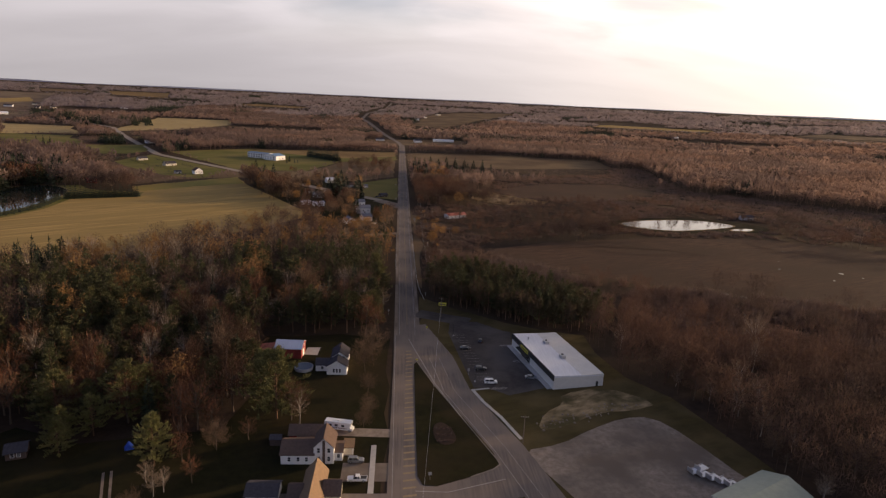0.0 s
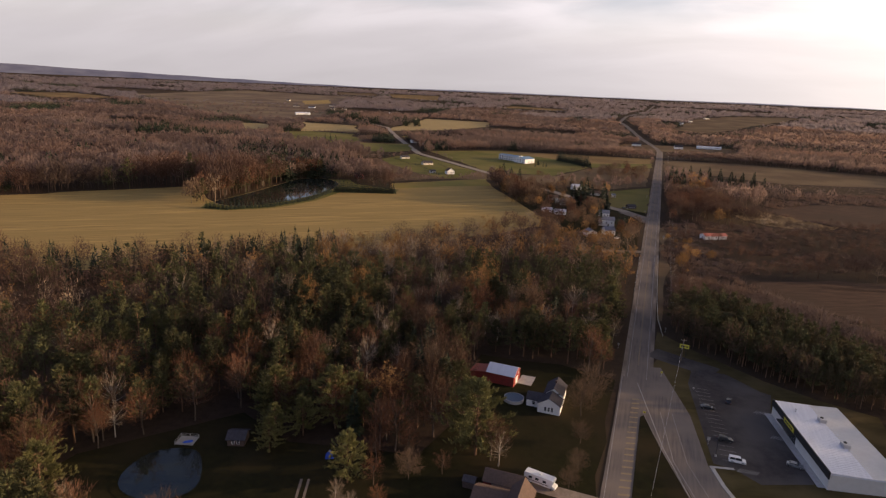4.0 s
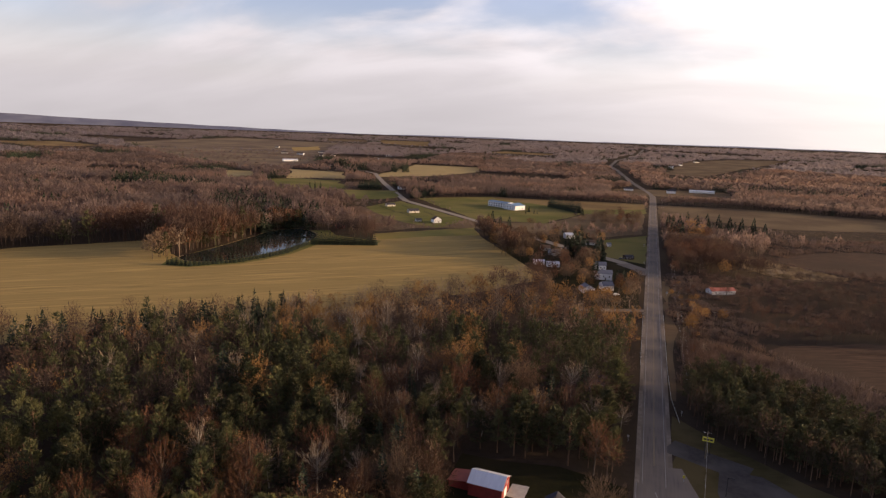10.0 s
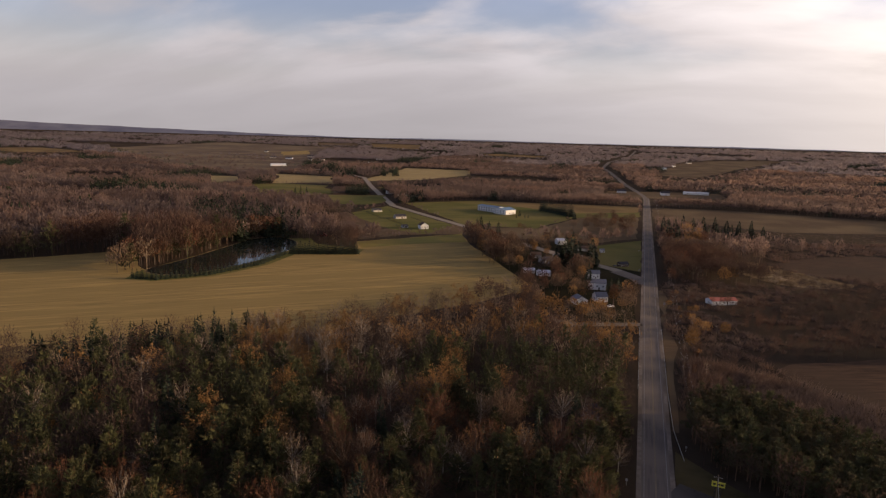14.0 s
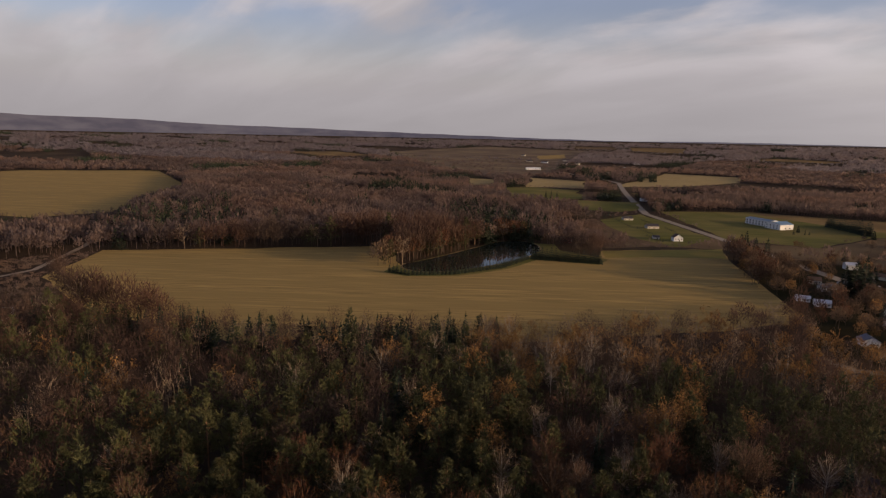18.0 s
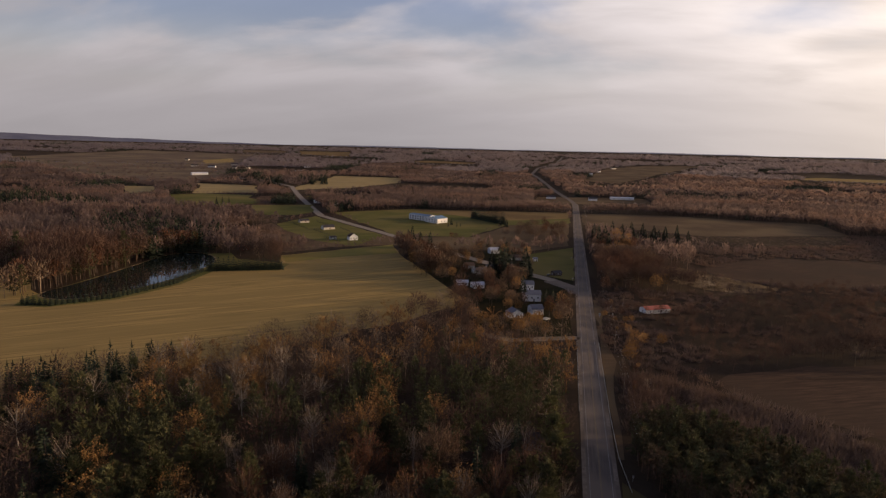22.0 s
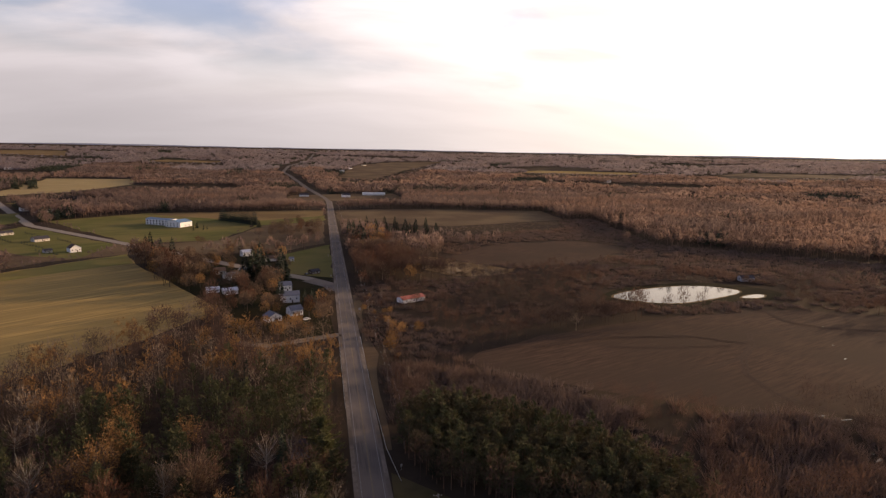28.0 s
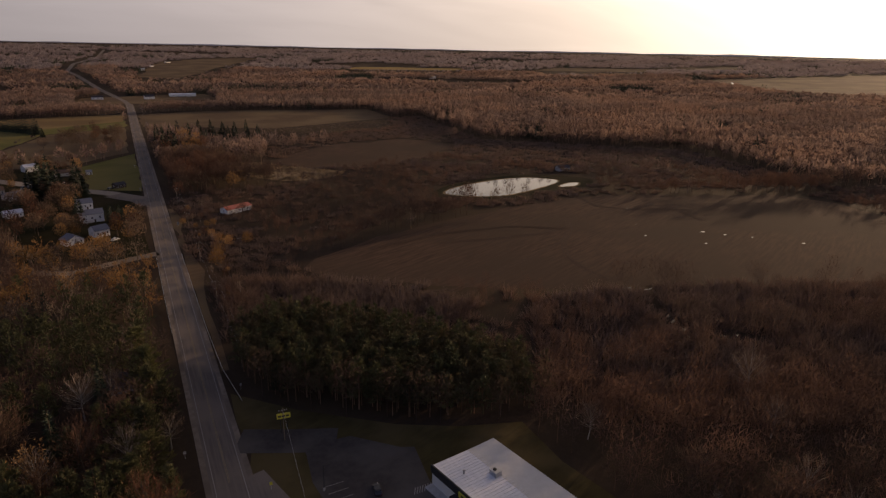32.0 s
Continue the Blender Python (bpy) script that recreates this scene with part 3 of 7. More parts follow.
HILL_STRIPS = [[(-1606, 3592), (-1321, 3711), (-1153, 3230), (-1438, 3256)], [(-1521, 2467), (-1492, 2661), (-1354, 2422), (-1381, 2264)], [(-1885, 3440), (-1648, 3542), (-1558, 3289), (-1762, 3221)],
               [(-760, 2950), (-700, 3120), (-420, 3060), (-470, 2920)], [(760, 2500), (900, 2640), (1300, 2480), (1180, 2380)], [(1500, 2300), (1750, 2450), (2100, 2250), (1900, 2100)], [(-2300, 1700), (-2200, 1900), (-1900, 1850), (-2000, 1640)]]
HEATH = [(-2115, 2110), (-2188, 2990), (-1600, 3045), (-929, 1606), (-1010, 1449), (-1372, 1593)]
EAST_MEADOW = [(8, 1215), (127, 1241), (380, 1200), (369, 1060), (165, 980), (107, 1006), (8, 1052)]
HILL_FARM = [(1719, 1710), (2806, 1604), (1721, 1032), (1566, 1185)]
BIG_EAST = [(56, 428), (107, 458), (195, 486), (303, 502), (365, 475), (470, 430), (440, 330), (330, 282), (223, 330), (175, 340), (138, 358), (97, 384), (62, 412)]
POND_BANK = [(185, 548), (222, 577), (290, 592), (330, 575), (350, 545), (318, 522), (270, 520), (237, 510), (196, 528)]
REED_PATCH = [(66, 742), (93, 730), (126, 690), (158, 660), (150, 640), (105, 632), (78, 655)]
YARDS = [(-8, 60), (-8, 258), (-30, 262), (-63, 258), (-63, 232), (-54, 210), (-60, 180), (-100, 172), (-122, 180), (-150, 142), (-152, 118), (-100, 122), (-62, 110), (-62, 60)]
STORE_PLOT = [(7, 60), (7, 318), (24, 300), (48, 280), (82, 266), (86, 222), (98, 204), (112, 150), (135, 60)]
VILLAGE = [(-112, 596), (-90, 560), (-66, 486), (-9, 470), (-9, 700), (-60, 770), (-170, 760), (-170, 705)]
EAST_BROWN = [(105, 725), (150, 780), (197, 818), (290, 836), (330, 790), (305, 725), (193, 672), (130, 690)]


BEND_CLEARING = [(-90, 1440), (-85, 1545), (20, 1590), (150, 1600), (165, 1480), (60, 1420), (-20, 1400)]
PARK = [(-128, 866), (-98, 995), (-12, 1050), (-12, 832), (-60, 775), (-165, 768), (-206, 826)]
VERGE = [(6.5, 335), (6.5, 575), (9, 575), (13, 545), (9.5, 520), (10, 470), (14, 440), (9.5, 400), (9, 335)]


RIDGE_FIELD = [(25, 2148), (141, 2929), (330, 3230), (600, 3290), (342, 2652), (140, 2090)]
NORTH_PASTURE = [(-560, 1330), (-470, 1420), (-380, 1380), (-440, 1260)]
WEST_GAP = [(-1000, 760), (-940, 900), (-850, 960), (-790, 900), (-900, 780)]
sheet("north_pasture", ragged(NORTH_PASTURE, 8.0, 40.0), 0.2, GREEN, "small pasture beyond the side road", "field", 2)
sheet("west_gap", ragged(WEST_GAP, 8.0, 40.0), 0.2, TAN, "pale clearing in the western woods", "field", 2)

sheet("hay_field", ragged(HAYFIELD), 0.06, HAY, "wide mown yellow-green hay field between woods", "field")
sheet("west_field", ragged(WEST_FIELD, 12.0, 60.0), 0.5, HAY, "yellow-green field far beyond the woods", "field", 4)
sheet("hall_lawn", ragged(HALL_LAWN), 0.06, GREEN, "green lawn round the long white hall", "lawn")
sheet("tan_strip", [(-255, 1130), (-283, 1165), (-178, 1180), (-115, 1200), (-12, 1216), (-14, 1120), (-104, 1060), (-165, 1082)], 0.10, TAN, "strip of dry tan grass behind the lawn", "field")
sheet("house_lawns", ragged(WEST_LAWNS), 0.06, GREEN, "green house lawns beside the side road", "lawn")
sheet("bend_clearing", ragged(BEND_CLEARING, 6.0, 40.0), 0.12, MEADOW, "dull green farm clearing at the far bend", "field", 5)
sheet("rough_grass", ragged([(-425, 760), (-290, 688), (-262, 735), (-204, 772), (-172, 764), (-208, 828), (-234, 840), (-300, 775), (-370, 850), (-412, 893)]), 0.04, MEADOW, "rough brown grass between field and lawns", "field")
sheet("park_lawn", ragged(PARK), 0.05, MEADOW, "dull brown lawns under large bare trees", "lawn")
sheet("grass_verge", ragged(VERGE, 1.5), 0.07, MEADOW, "dry brown grass verge beside the highway", "verge")
sheet("roadside_lawn", ragged(ROAD_LAWN), 0.06, GREEN, "bright green lawn beside the highway", "lawn")
sheet("green_headland", [(-286, 669), (-204, 772), (-184, 722), (-227, 687), (-268, 640)], 0.10, HEADLAND, "greener strip at the end of the hay field", "field")
sheet("far_yellow_field", ragged(FAR_YELLOW, 12.0, 60.0), 0.12, STRAW, "yellow field on a distant rise", "field", 5)
sheet("old_yellow_field", ragged(OLD_YELLOW, 12.0, 60.0), 0.6, STRAW, "yellowed field between far woods", "field", 3)
sheet("road_pasture", ragged(ROAD_GREEN, 8.0, 40.0), 0.2, GREEN, "green pasture beside the side road", "field", 2)
for k, poly in enumerate(HILL_STRIPS):
    sheet("hill_strip_field", ragged(poly, 12.0, 60.0), 0.9, (TAN, HAY, MEADOW)[k % 3], "narrow field strip among the far woods", "field", 4)
sheet("far_green_field", ragged(FAR_GREEN, 12.0, 60.0), 0.6, GREEN, "green pasture in the distance", "field", 3)
sheet("far_gold_field", ragged(FAR_GOLD, 12.0, 60.0), 0.12, STRAW, "pale gold field beside the far road", "field", 5)
sheet("heath", ragged(HEATH, 40.0, 90.0), 0.7, HEATHLAND, "open brown scrubland in the distance", "field", 5)
sheet("ridge_field", ragged(RIDGE_FIELD, 12.0, 60.0), 0.8, MEADOW, "dull olive field on the far hillside", "field", 4)
sheet("east_meadow", ragged(EAST_MEADOW), 0.06, MEADOW, "flat brown meadow beside the highway", "field")
sheet("hill_farm_field", HILL_FARM, 0.8, MEADOW, "dull green farm field far off", "field", 4)
sheet("stubble_field", ragged(rounded(BIG_EAST, 1), 4.0), 0.06, STUBBLE, "brown stubble field crossed by wheel tracks", "field")
sheet("pond_bank", rounded(POND_BANK), 0.08, LAWN, "mown grass bank round the pond", "bank")
sheet("reed_patch", ragged(rounded(REED_PATCH), 6.0), 0.06, REEDS, "pale dry reed patch", "reeds")
sheet("brown_meadow", ragged(rounded(EAST_BROWN, 1), 12.0), 0.06, STUBBLE, "brown rough meadow beyond the pond", "field")
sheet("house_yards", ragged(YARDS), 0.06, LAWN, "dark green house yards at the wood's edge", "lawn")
sheet("store_plot", ragged(STORE_PLOT), 0.06, ROUGHGRASS, "rough grass round the store", "lawn")
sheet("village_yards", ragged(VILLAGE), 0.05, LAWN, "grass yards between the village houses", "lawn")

sheet("pond_margin", ragged([(-376, 466), (-366, 447), (-344, 449), (-315, 480), (-303, 532), (-306, 582), (-256, 605), (-262, 634), (-318, 642), (-340, 668), (-386, 640)], 1.0), 0.09, GREEN, "grassy margin between the pond and the hedge", "margin")

# water
PONDS = [("village_pond", rounded([(-378, 470), (-376, 511), (-380, 557), (-386, 607), (-392, 634), (-374, 664), (-337, 641), (-320, 593), (-320, 527), (-338, 468)]), "dark pond at the wood's corner"),
         ("east_pond", rounded([(197, 549), (228, 568), (288, 580), (314, 562), (313, 549), (273, 532), (237, 521), (210, 533)]), "bright pond mirroring the evening sky"),
         ("little_pond", rounded([(296, 533), (316, 543), (327, 541), (315, 530)]), "little pool beside the pond"),
         ("yard_pond", rounded([(-133, 140), (-133, 152), (-122, 158), (-114, 151), (-108, 141), (-115, 133), (-127, 133)]), "small dark garden pond")]
for nm, poly, lab in PONDS:
    cx, cy = sum(p[0] for p in poly) / len(poly), sum(p[1] for p in poly) / len(poly)
    shore = [(cx + (x - cx) * 1.0 + 2.2 * (x - cx) / math.hypot(x - cx, y - cy), cy + (y - cy) + 2.2 * (y - cy) / math.hypot(x - cx, y - cy)) for x, y in poly]
    sheet(nm + "_shore", shore, 0.13, LAWN if nm == "yard_pond" else DIRT, "strip of bare earth along the water", "shore")
    sheet(nm, poly, 0.18, WATER, lab, "pond")

# ---- roads ----
HIGHWAY = [(0, -250), (0, 1380), (-8, 1480), (-26, 1600), (-52, 1760), (-115, 2226), (-150, 2420), (-150, 2800), (-80, 3300), (-60, 4000)]
BRANCH = [(3.5, 275), (13.5, 238), (17.5, 208), (30.3, 170), (38, 140), (50, 90), (75, 0)]
WEST_ROAD = [(-6, 606), (-28, 640), (-60, 668), (-140, 752), (-225, 842), (-387, 1008), (-430, 1082), (-557, 1306), (-696, 1560), (-791, 1647), (-956, 1749), (-1300, 1900)]
LANE = [(-520, 150), (-545, 215), (-560, 255), (-601, 287), (-646, 321), (-724, 364), (-793, 409), (-860, 500), (-905, 600), (-960, 700)]
ribbon("road_shoulder", HIGHWAY, 12.0, 0.10, GRAVEL, "gravel shoulders of the highway", "shoulder")
highway = ribbon("road", HIGHWAY, 9.0, 0.16, ASPHALT, "long straight two-lane highway of worn grey asphalt", "road")
for off in (-3.6, 3.6):
    ribbon("edge_line", [(0, 262), (0, 1380)], 0.16, 0.19, PAINT_W, parent=highway, offset=off)
ribbon("edge_line", [(0, 60), (0, 262)], 0.16, 0.19, PAINT_W, parent=highway, offset=-5.4)
for off in (-0.15, 0.15):
    ribbon("centre_line", [(0, 275), (0, 1380)], 0.12, 0.19, PAINT_Y, parent=highway, offset=off)
ribbon("widened_carriageway", [(-4.2, 60), (-4.2, 150), (-3.0, 262)], 5.2, 0.165, ASPHALT, "carriageway beside the striped median", "road")
ribbon("striped_median", [(-0.6, 100), (-0.6, 150), (0.4, 240), (0.6, 262)], 4.6, 0.17, ASPHALT, "asphalt median painted with stripes", "road")
branch = ribbon("branch_road", BRANCH, 11.0, 0.175, ASPHALT, "wide road that forks off the highway", "road")
ribbon("edge_line", [(0.4, 258), (4.8, 237.5), (10, 213.5), (26, 161.5)], 0.3, 0.20, PAINT_W, parent=branch)
ribbon("edge_line", BRANCH[1:], 0.15, 0.20, PAINT_W, parent=branch, offset=4.6)
ribbon("centre_line", BRANCH[1:], 0.12, 0.20, PAINT_W, parent=branch, offset=0.6)
sheet("fork_asphalt", [(3.8, 222), (3.8, 268), (6, 268), (12, 236), (16, 214), (12.4, 205), (8, 216)], 0.169, ASPHALT, "asphalt wedge where the roads part", "road")
sheet("junction_asphalt", [(1.0, 160), (1.0, 140), (34, 146), (33, 164), (25, 166), (20, 157), (8, 151.4), (4, 152)], 0.171, ASPHALT, "asphalt apron below the grass island", "road")
cross = ribbon("cross_street", [(-40, 143), (-6, 143), (12, 144), (30, 152)], 8.0, 0.18, ASPHALT, "short cross street below the green island", "road")
ribbon("stop_line", [(1, 148), (10, 147.5), (27, 153.5)], 0.3, 0.21, PAINT_W, parent=cross)
ribbon("side_road_shoulder", WEST_ROAD, 12.0, 0.10, GRAVEL, "pale gravel shoulders of the side road", "shoulder")
side_road = ribbon("side_road", WEST_ROAD, 9.0, 0.14, PALE_ASPHALT, "side road that runs off to the hills", "road")
ribbon("farm_lane", LANE, 5.0, 0.10, GRAVEL, "narrow lane along the wood beyond the field", "lane")
ribbon("footpath", [(-470, 196), (-449, 213), (-429, 207), (-415, 190)], 2.4, 0.10, CONCRETE, "pale path at the wood's edge", "path")
ribbon("side_road_mouth", [(-3, 592), (-8, 610), (-26, 633)], 15.0, 0.15, ASPHALT, "wide mouth of the side road at the junction", "road")
for off in (-3.2, 3.2):
    ribbon("edge_line", WEST_ROAD[1:], 0.15, 0.18, PAINT_W, parent=side_road, offset=off)
stripe = mesh_of("stripe", Form().add([(-1.9, -0.8, 0), (1.9, -0.1, 0), (1.9, 0.75, 0), (-1.9, 0.05, 0)], [(0, 1, 2, 3)]), PAINT_Y)
median = bpy.data.objects["striped_median"]
for k in range(41):
    s = new("stripe", stripe)
    yy = 104 + k * 3.5
    s.parent, s.location = median, (-0.6 + max(0, yy - 150) * 0.011, yy, 0.20)
    s.scale = (1 - max(0, yy - 150) / 260, 1, 1)

# island, kerbs, walks, lots
ISLAND = [(2.4, 231), (1.9, 190), (1.7, 155), (3.2, 150.6), (7, 150.2), (17, 154.5), (24, 158.2), (26.3, 160.6), (26, 163), (18, 187), (9.6, 212), (5, 228), (3.6, 233)]
sheet("green_island", ISLAND, 0.30, LAWN, "triangular grass island between the roads", "traffic island", thick=0.2)
ribbon("kerb", ISLAND[5:], 0.25, 0.33, KERB, "pale concrete kerb along the grass island", "kerb", thick=0.2)
sheet("flower_bed", rounded([(7.6, 183), (11, 185.5), (14.5, 179), (14.6, 172), (10, 170.5), (7.4, 175)]), 0.40, MULCH, "dark mulched bed on the island", "flower bed")
ribbon("sidewalk", [(-11.3, 60), (-11.3, 171)], 1.6, 0.16, CONCRETE, "straight concrete sidewalk before the houses", "sidewalk", thick=0.1)
ribbon("store_kerb", [(23.8, 209), (26.5, 200), (31.3, 188.7), (35.6, 175)], 1.2, 0.24, CONCRETE, "broad pale kerb beside the branch road", "kerb", thick=0.2)
ribbon("store_kerb", [(23.4, 208.8), (30.2, 210.4)], 0.8, 0.24, CONCRETE, "pale kerb at the end of the car park", "kerb", thick=0.2)
sheet("car_park", [(19.0, 266), (21, 281.5), (34, 281), (45, 270), (48.5, 268.5), (46, 252.5), (53.5, 212), (37, 205), (30, 210.5), (24.5, 211)], 0.12, LOT, "asphalt car park before the store", "car park")
ribbon("store_drive", [(5, 292), (18, 286), (30, 281)], 11.0, 0.13, LOT, "driveway from the highway to the store", "driveway")
sheet("gravel_lot", rounded([(34, 168), (40, 156), (52, 128), (110, 110), (112, 140), (100, 150), (92, 177), (85, 190), (74, 189), (60, 181), (48, 172)], 1), 0.12, GRAVEL, "wide gravel lot with worn patches", "gravel lot")
sheet("bare_bank", rounded([(56, 206), (75, 213), (92, 200), (80, 194), (68, 193), (50, 182), (42, 180), (47, 192), (56, 199)], 1), 0.14, DIRT, "bare stony bank beside the store", "bank")
ribbon("driveway_track", [(-77, 110), (-79, 143), (-84.5, 157)], 0.7, 0.10, GRAVEL, "wheel track of a gravel drive", "track", offset=-1.0)
ribbon("driveway_track", [(-77, 110), (-79, 143), (-84.5, 157)], 0.7, 0.10, GRAVEL, "wheel track of a gravel drive", "track", offset=1.0)
ribbon("house_drive", [(-6, 157), (-20, 157)], 9.0, 0.10, GRAVEL, "gravel forecourt of the white house", "driveway")
ribbon("camper_drive", [(-5, 178), (-26, 179)], 5.0, 0.10, GRAVEL, "gravel drive where the camper stands", "driveway")
ribbon("farm_drive", [(-5, 478), (-20, 472), (-45, 462), (-62, 470)], 7.0, 0.10, GRAVEL, "gravel yard behind the trees", "driveway")
for tier, line in enumerate(([(109, 365), (205, 407), (226, 425), (240, 446), (273, 456), (305, 451), (325, 409)], [(226, 425), (206, 406), (192, 385), (188, 358), (205, 330)], [(140, 435), (181, 429), (213, 428), (235, 436)],
             [(295, 515), (284, 469), (300, 452), (332, 440), (325, 409)], [(100, 440), (150, 452), (200, 448), (225, 430)])):
    for off in (-1.1, 1.1):
        ribbon("wheel_track", rounded(line, 0), 1.3, 0.09 + 0.03 * tier, TRACK, "dark muddy wheel track across the stubble", "track", offset=off)

# ---- trees ----
rng = np.random.default_rng(7)


def blades(p, d, length, width, r, face=None):
    """Thin pointed slips from points p along directions d, turned broadside to face."""
    d = d / np.linalg.norm(d, axis=1, keepdims=True)
    s = np.cross(d, r.normal(size=d.shape) if face is None else face)
    s /= np.linalg.norm(s, axis=1, keepdims=True) + 1e-9
    w = (np.asarray(width) * 0.5).reshape(-1, 1)
    v = np.stack([p - s * w, p + s * w, p + d * np.asarray(length).reshape(-1, 1)], 1)
    return v.reshape(-1, 3), np.arange(len(p) * 3).reshape(-1, 3)


def joined(pieces):
    vs, fs, n = [], [], 0
    for v, f in pieces:
        vs.append(v); fs.append(f + n); n += len(v)
    return np.concatenate(vs), np.concatenate(fs)


def rods(p, q, r0, r1, n=4):
    """Tapered sticks from p to q."""
    d = q - p
    d = d / (np.linalg.norm(d, axis=1, keepdims=True) + 1e-9)
    a = np.cross(d, np.where(np.abs(d[:, 2:3]) < 0.9, [[0, 0, 1.0]], [[1.0, 0, 0]]))
    a /= np.linalg.norm(a, axis=1, keepdims=True)
    b = np.cross(d, a)
    ang = 2 * np.pi * np.arange(n) / n
    ring = a[:, None] * np.cos(ang)[None, :, None] + b[:, None] * np.sin(ang)[None, :, None]
    lo = p[:, None] + ring * np.asarray(r0).reshape(-1, 1, 1)
    hi = q[:, None] + ring * np.asarray(r1).reshape(-1, 1, 1)
    v = np.concatenate([lo, hi], 1).reshape(-1, 3)
    k = np.arange(n)
    f1 = np.stack([k, (k + 1) % n, n + (k + 1) % n], 1)
    f2 = np.stack([k, n + (k + 1) % n, n + k], 1)
    f = np.concatenate([f1, f2])
    return v, (f[None] + (np.arange(len(p)) * 2 * n)[:, None, None]).reshape(-1, 3)


def bare_tree(r, high, spread, limbs, twigs, width=0.10, leaf=0, vase=0.5, leaf_size=0.7, plain=False):
    """A leafless tree: stem, limbs that fill a rounded crown, then twigs, or clinging leaves."""
    kink = r.normal(0, 0.22, (3, 2))
    nodes = np.array([[0, 0, 0], [*kink[0], high * 0.25], [*kink[1], high * 0.5], [*kink[2], high * 0.82]])
    rad = high * np.array([0.016, 0.012, 0.008, 0.002])
    wood = [rods(nodes[:-1], nodes[1:], rad[:-1], rad[1:], 5)]
    deep = 0.34 + 0.08 * vase
    mid_z = high * (1 - deep)
    i = np.arange(limbs)
    cz = np.clip(1 - 1.75 * (i + 0.5) / limbs, -0.75, 1)
    az = i * 2.4 + r.uniform(0, 0.7, limbs)
    ring = np.sqrt(1 - cz ** 2)
    size = r.uniform(0.78, 1.08, limbs)
    tip = np.stack([np.cos(az) * ring * spread * size, np.sin(az) * ring * spread * size, mid_z + cz * high * deep * size], 1)
    bz = np.clip(high * 0.26 + 0.42 * (tip[:, 2] - high * 0.26), high * 0.15, high * 0.78)
    base = np.stack([np.interp(bz, nodes[:, 2], nodes[:, k]) for k in range(2)] + [bz], 1)
    mid = base * 0.45 + tip * 0.55
    mid[:, 2] -= spread * 0.05
    lr = high * 0.005
    wood += [rods(base, mid, np.full(limbs, lr), np.full(limbs, lr * 0.6), 3), rods(mid, tip, np.full(limbs, lr * 0.6), np.full(limbs, lr * 0.2), 3)]
    if plain:
        wood = [rods(np.array([[0, 0, 0.0]]), nodes[2:3] * 1.3, rad[:1], rad[2:3], 3)]
    k = r.integers(0, limbs, twigs)
    s = r.uniform(0.12, 1.0, twigs) ** 0.6
    p = base[k] * (1 - s)[:, None] + tip[k] * s[:, None] + r.normal(0, spread * 0.10, (twigs, 3))
    d = (tip - base)[k]
    d = d / np.linalg.norm(d, axis=1, keepdims=True) * 0.7 + r.normal(0, 0.36, (twigs, 3)) + [0, 0, 0.45]
    ln = high * r.uniform(0.06, 0.13, twigs)
    face = (p - [0, 0, mid_z]) / [spread, spread, high * deep] + r.normal(0, 0.35, (twigs, 3))
    crown = [blades(p, d, ln, np.full(twigs, width), r, face)]
    if leaf:
        k = r.integers(0, twigs, leaf)
        dn = d / np.linalg.norm(d, axis=1, keepdims=True)
        lp = p[k] + dn[k] * (ln[k] * r.uniform(0.3, 1.1, leaf))[:, None] + r.normal(0, 0.3, (leaf, 3))
        crown.append(blades(lp, r.normal(size=(leaf, 3)), leaf_size * r.uniform(0.5, 1.2, leaf), leaf_size * r.uniform(0.4, 0.8, leaf), r))
    return joined(wood), joined(crown)


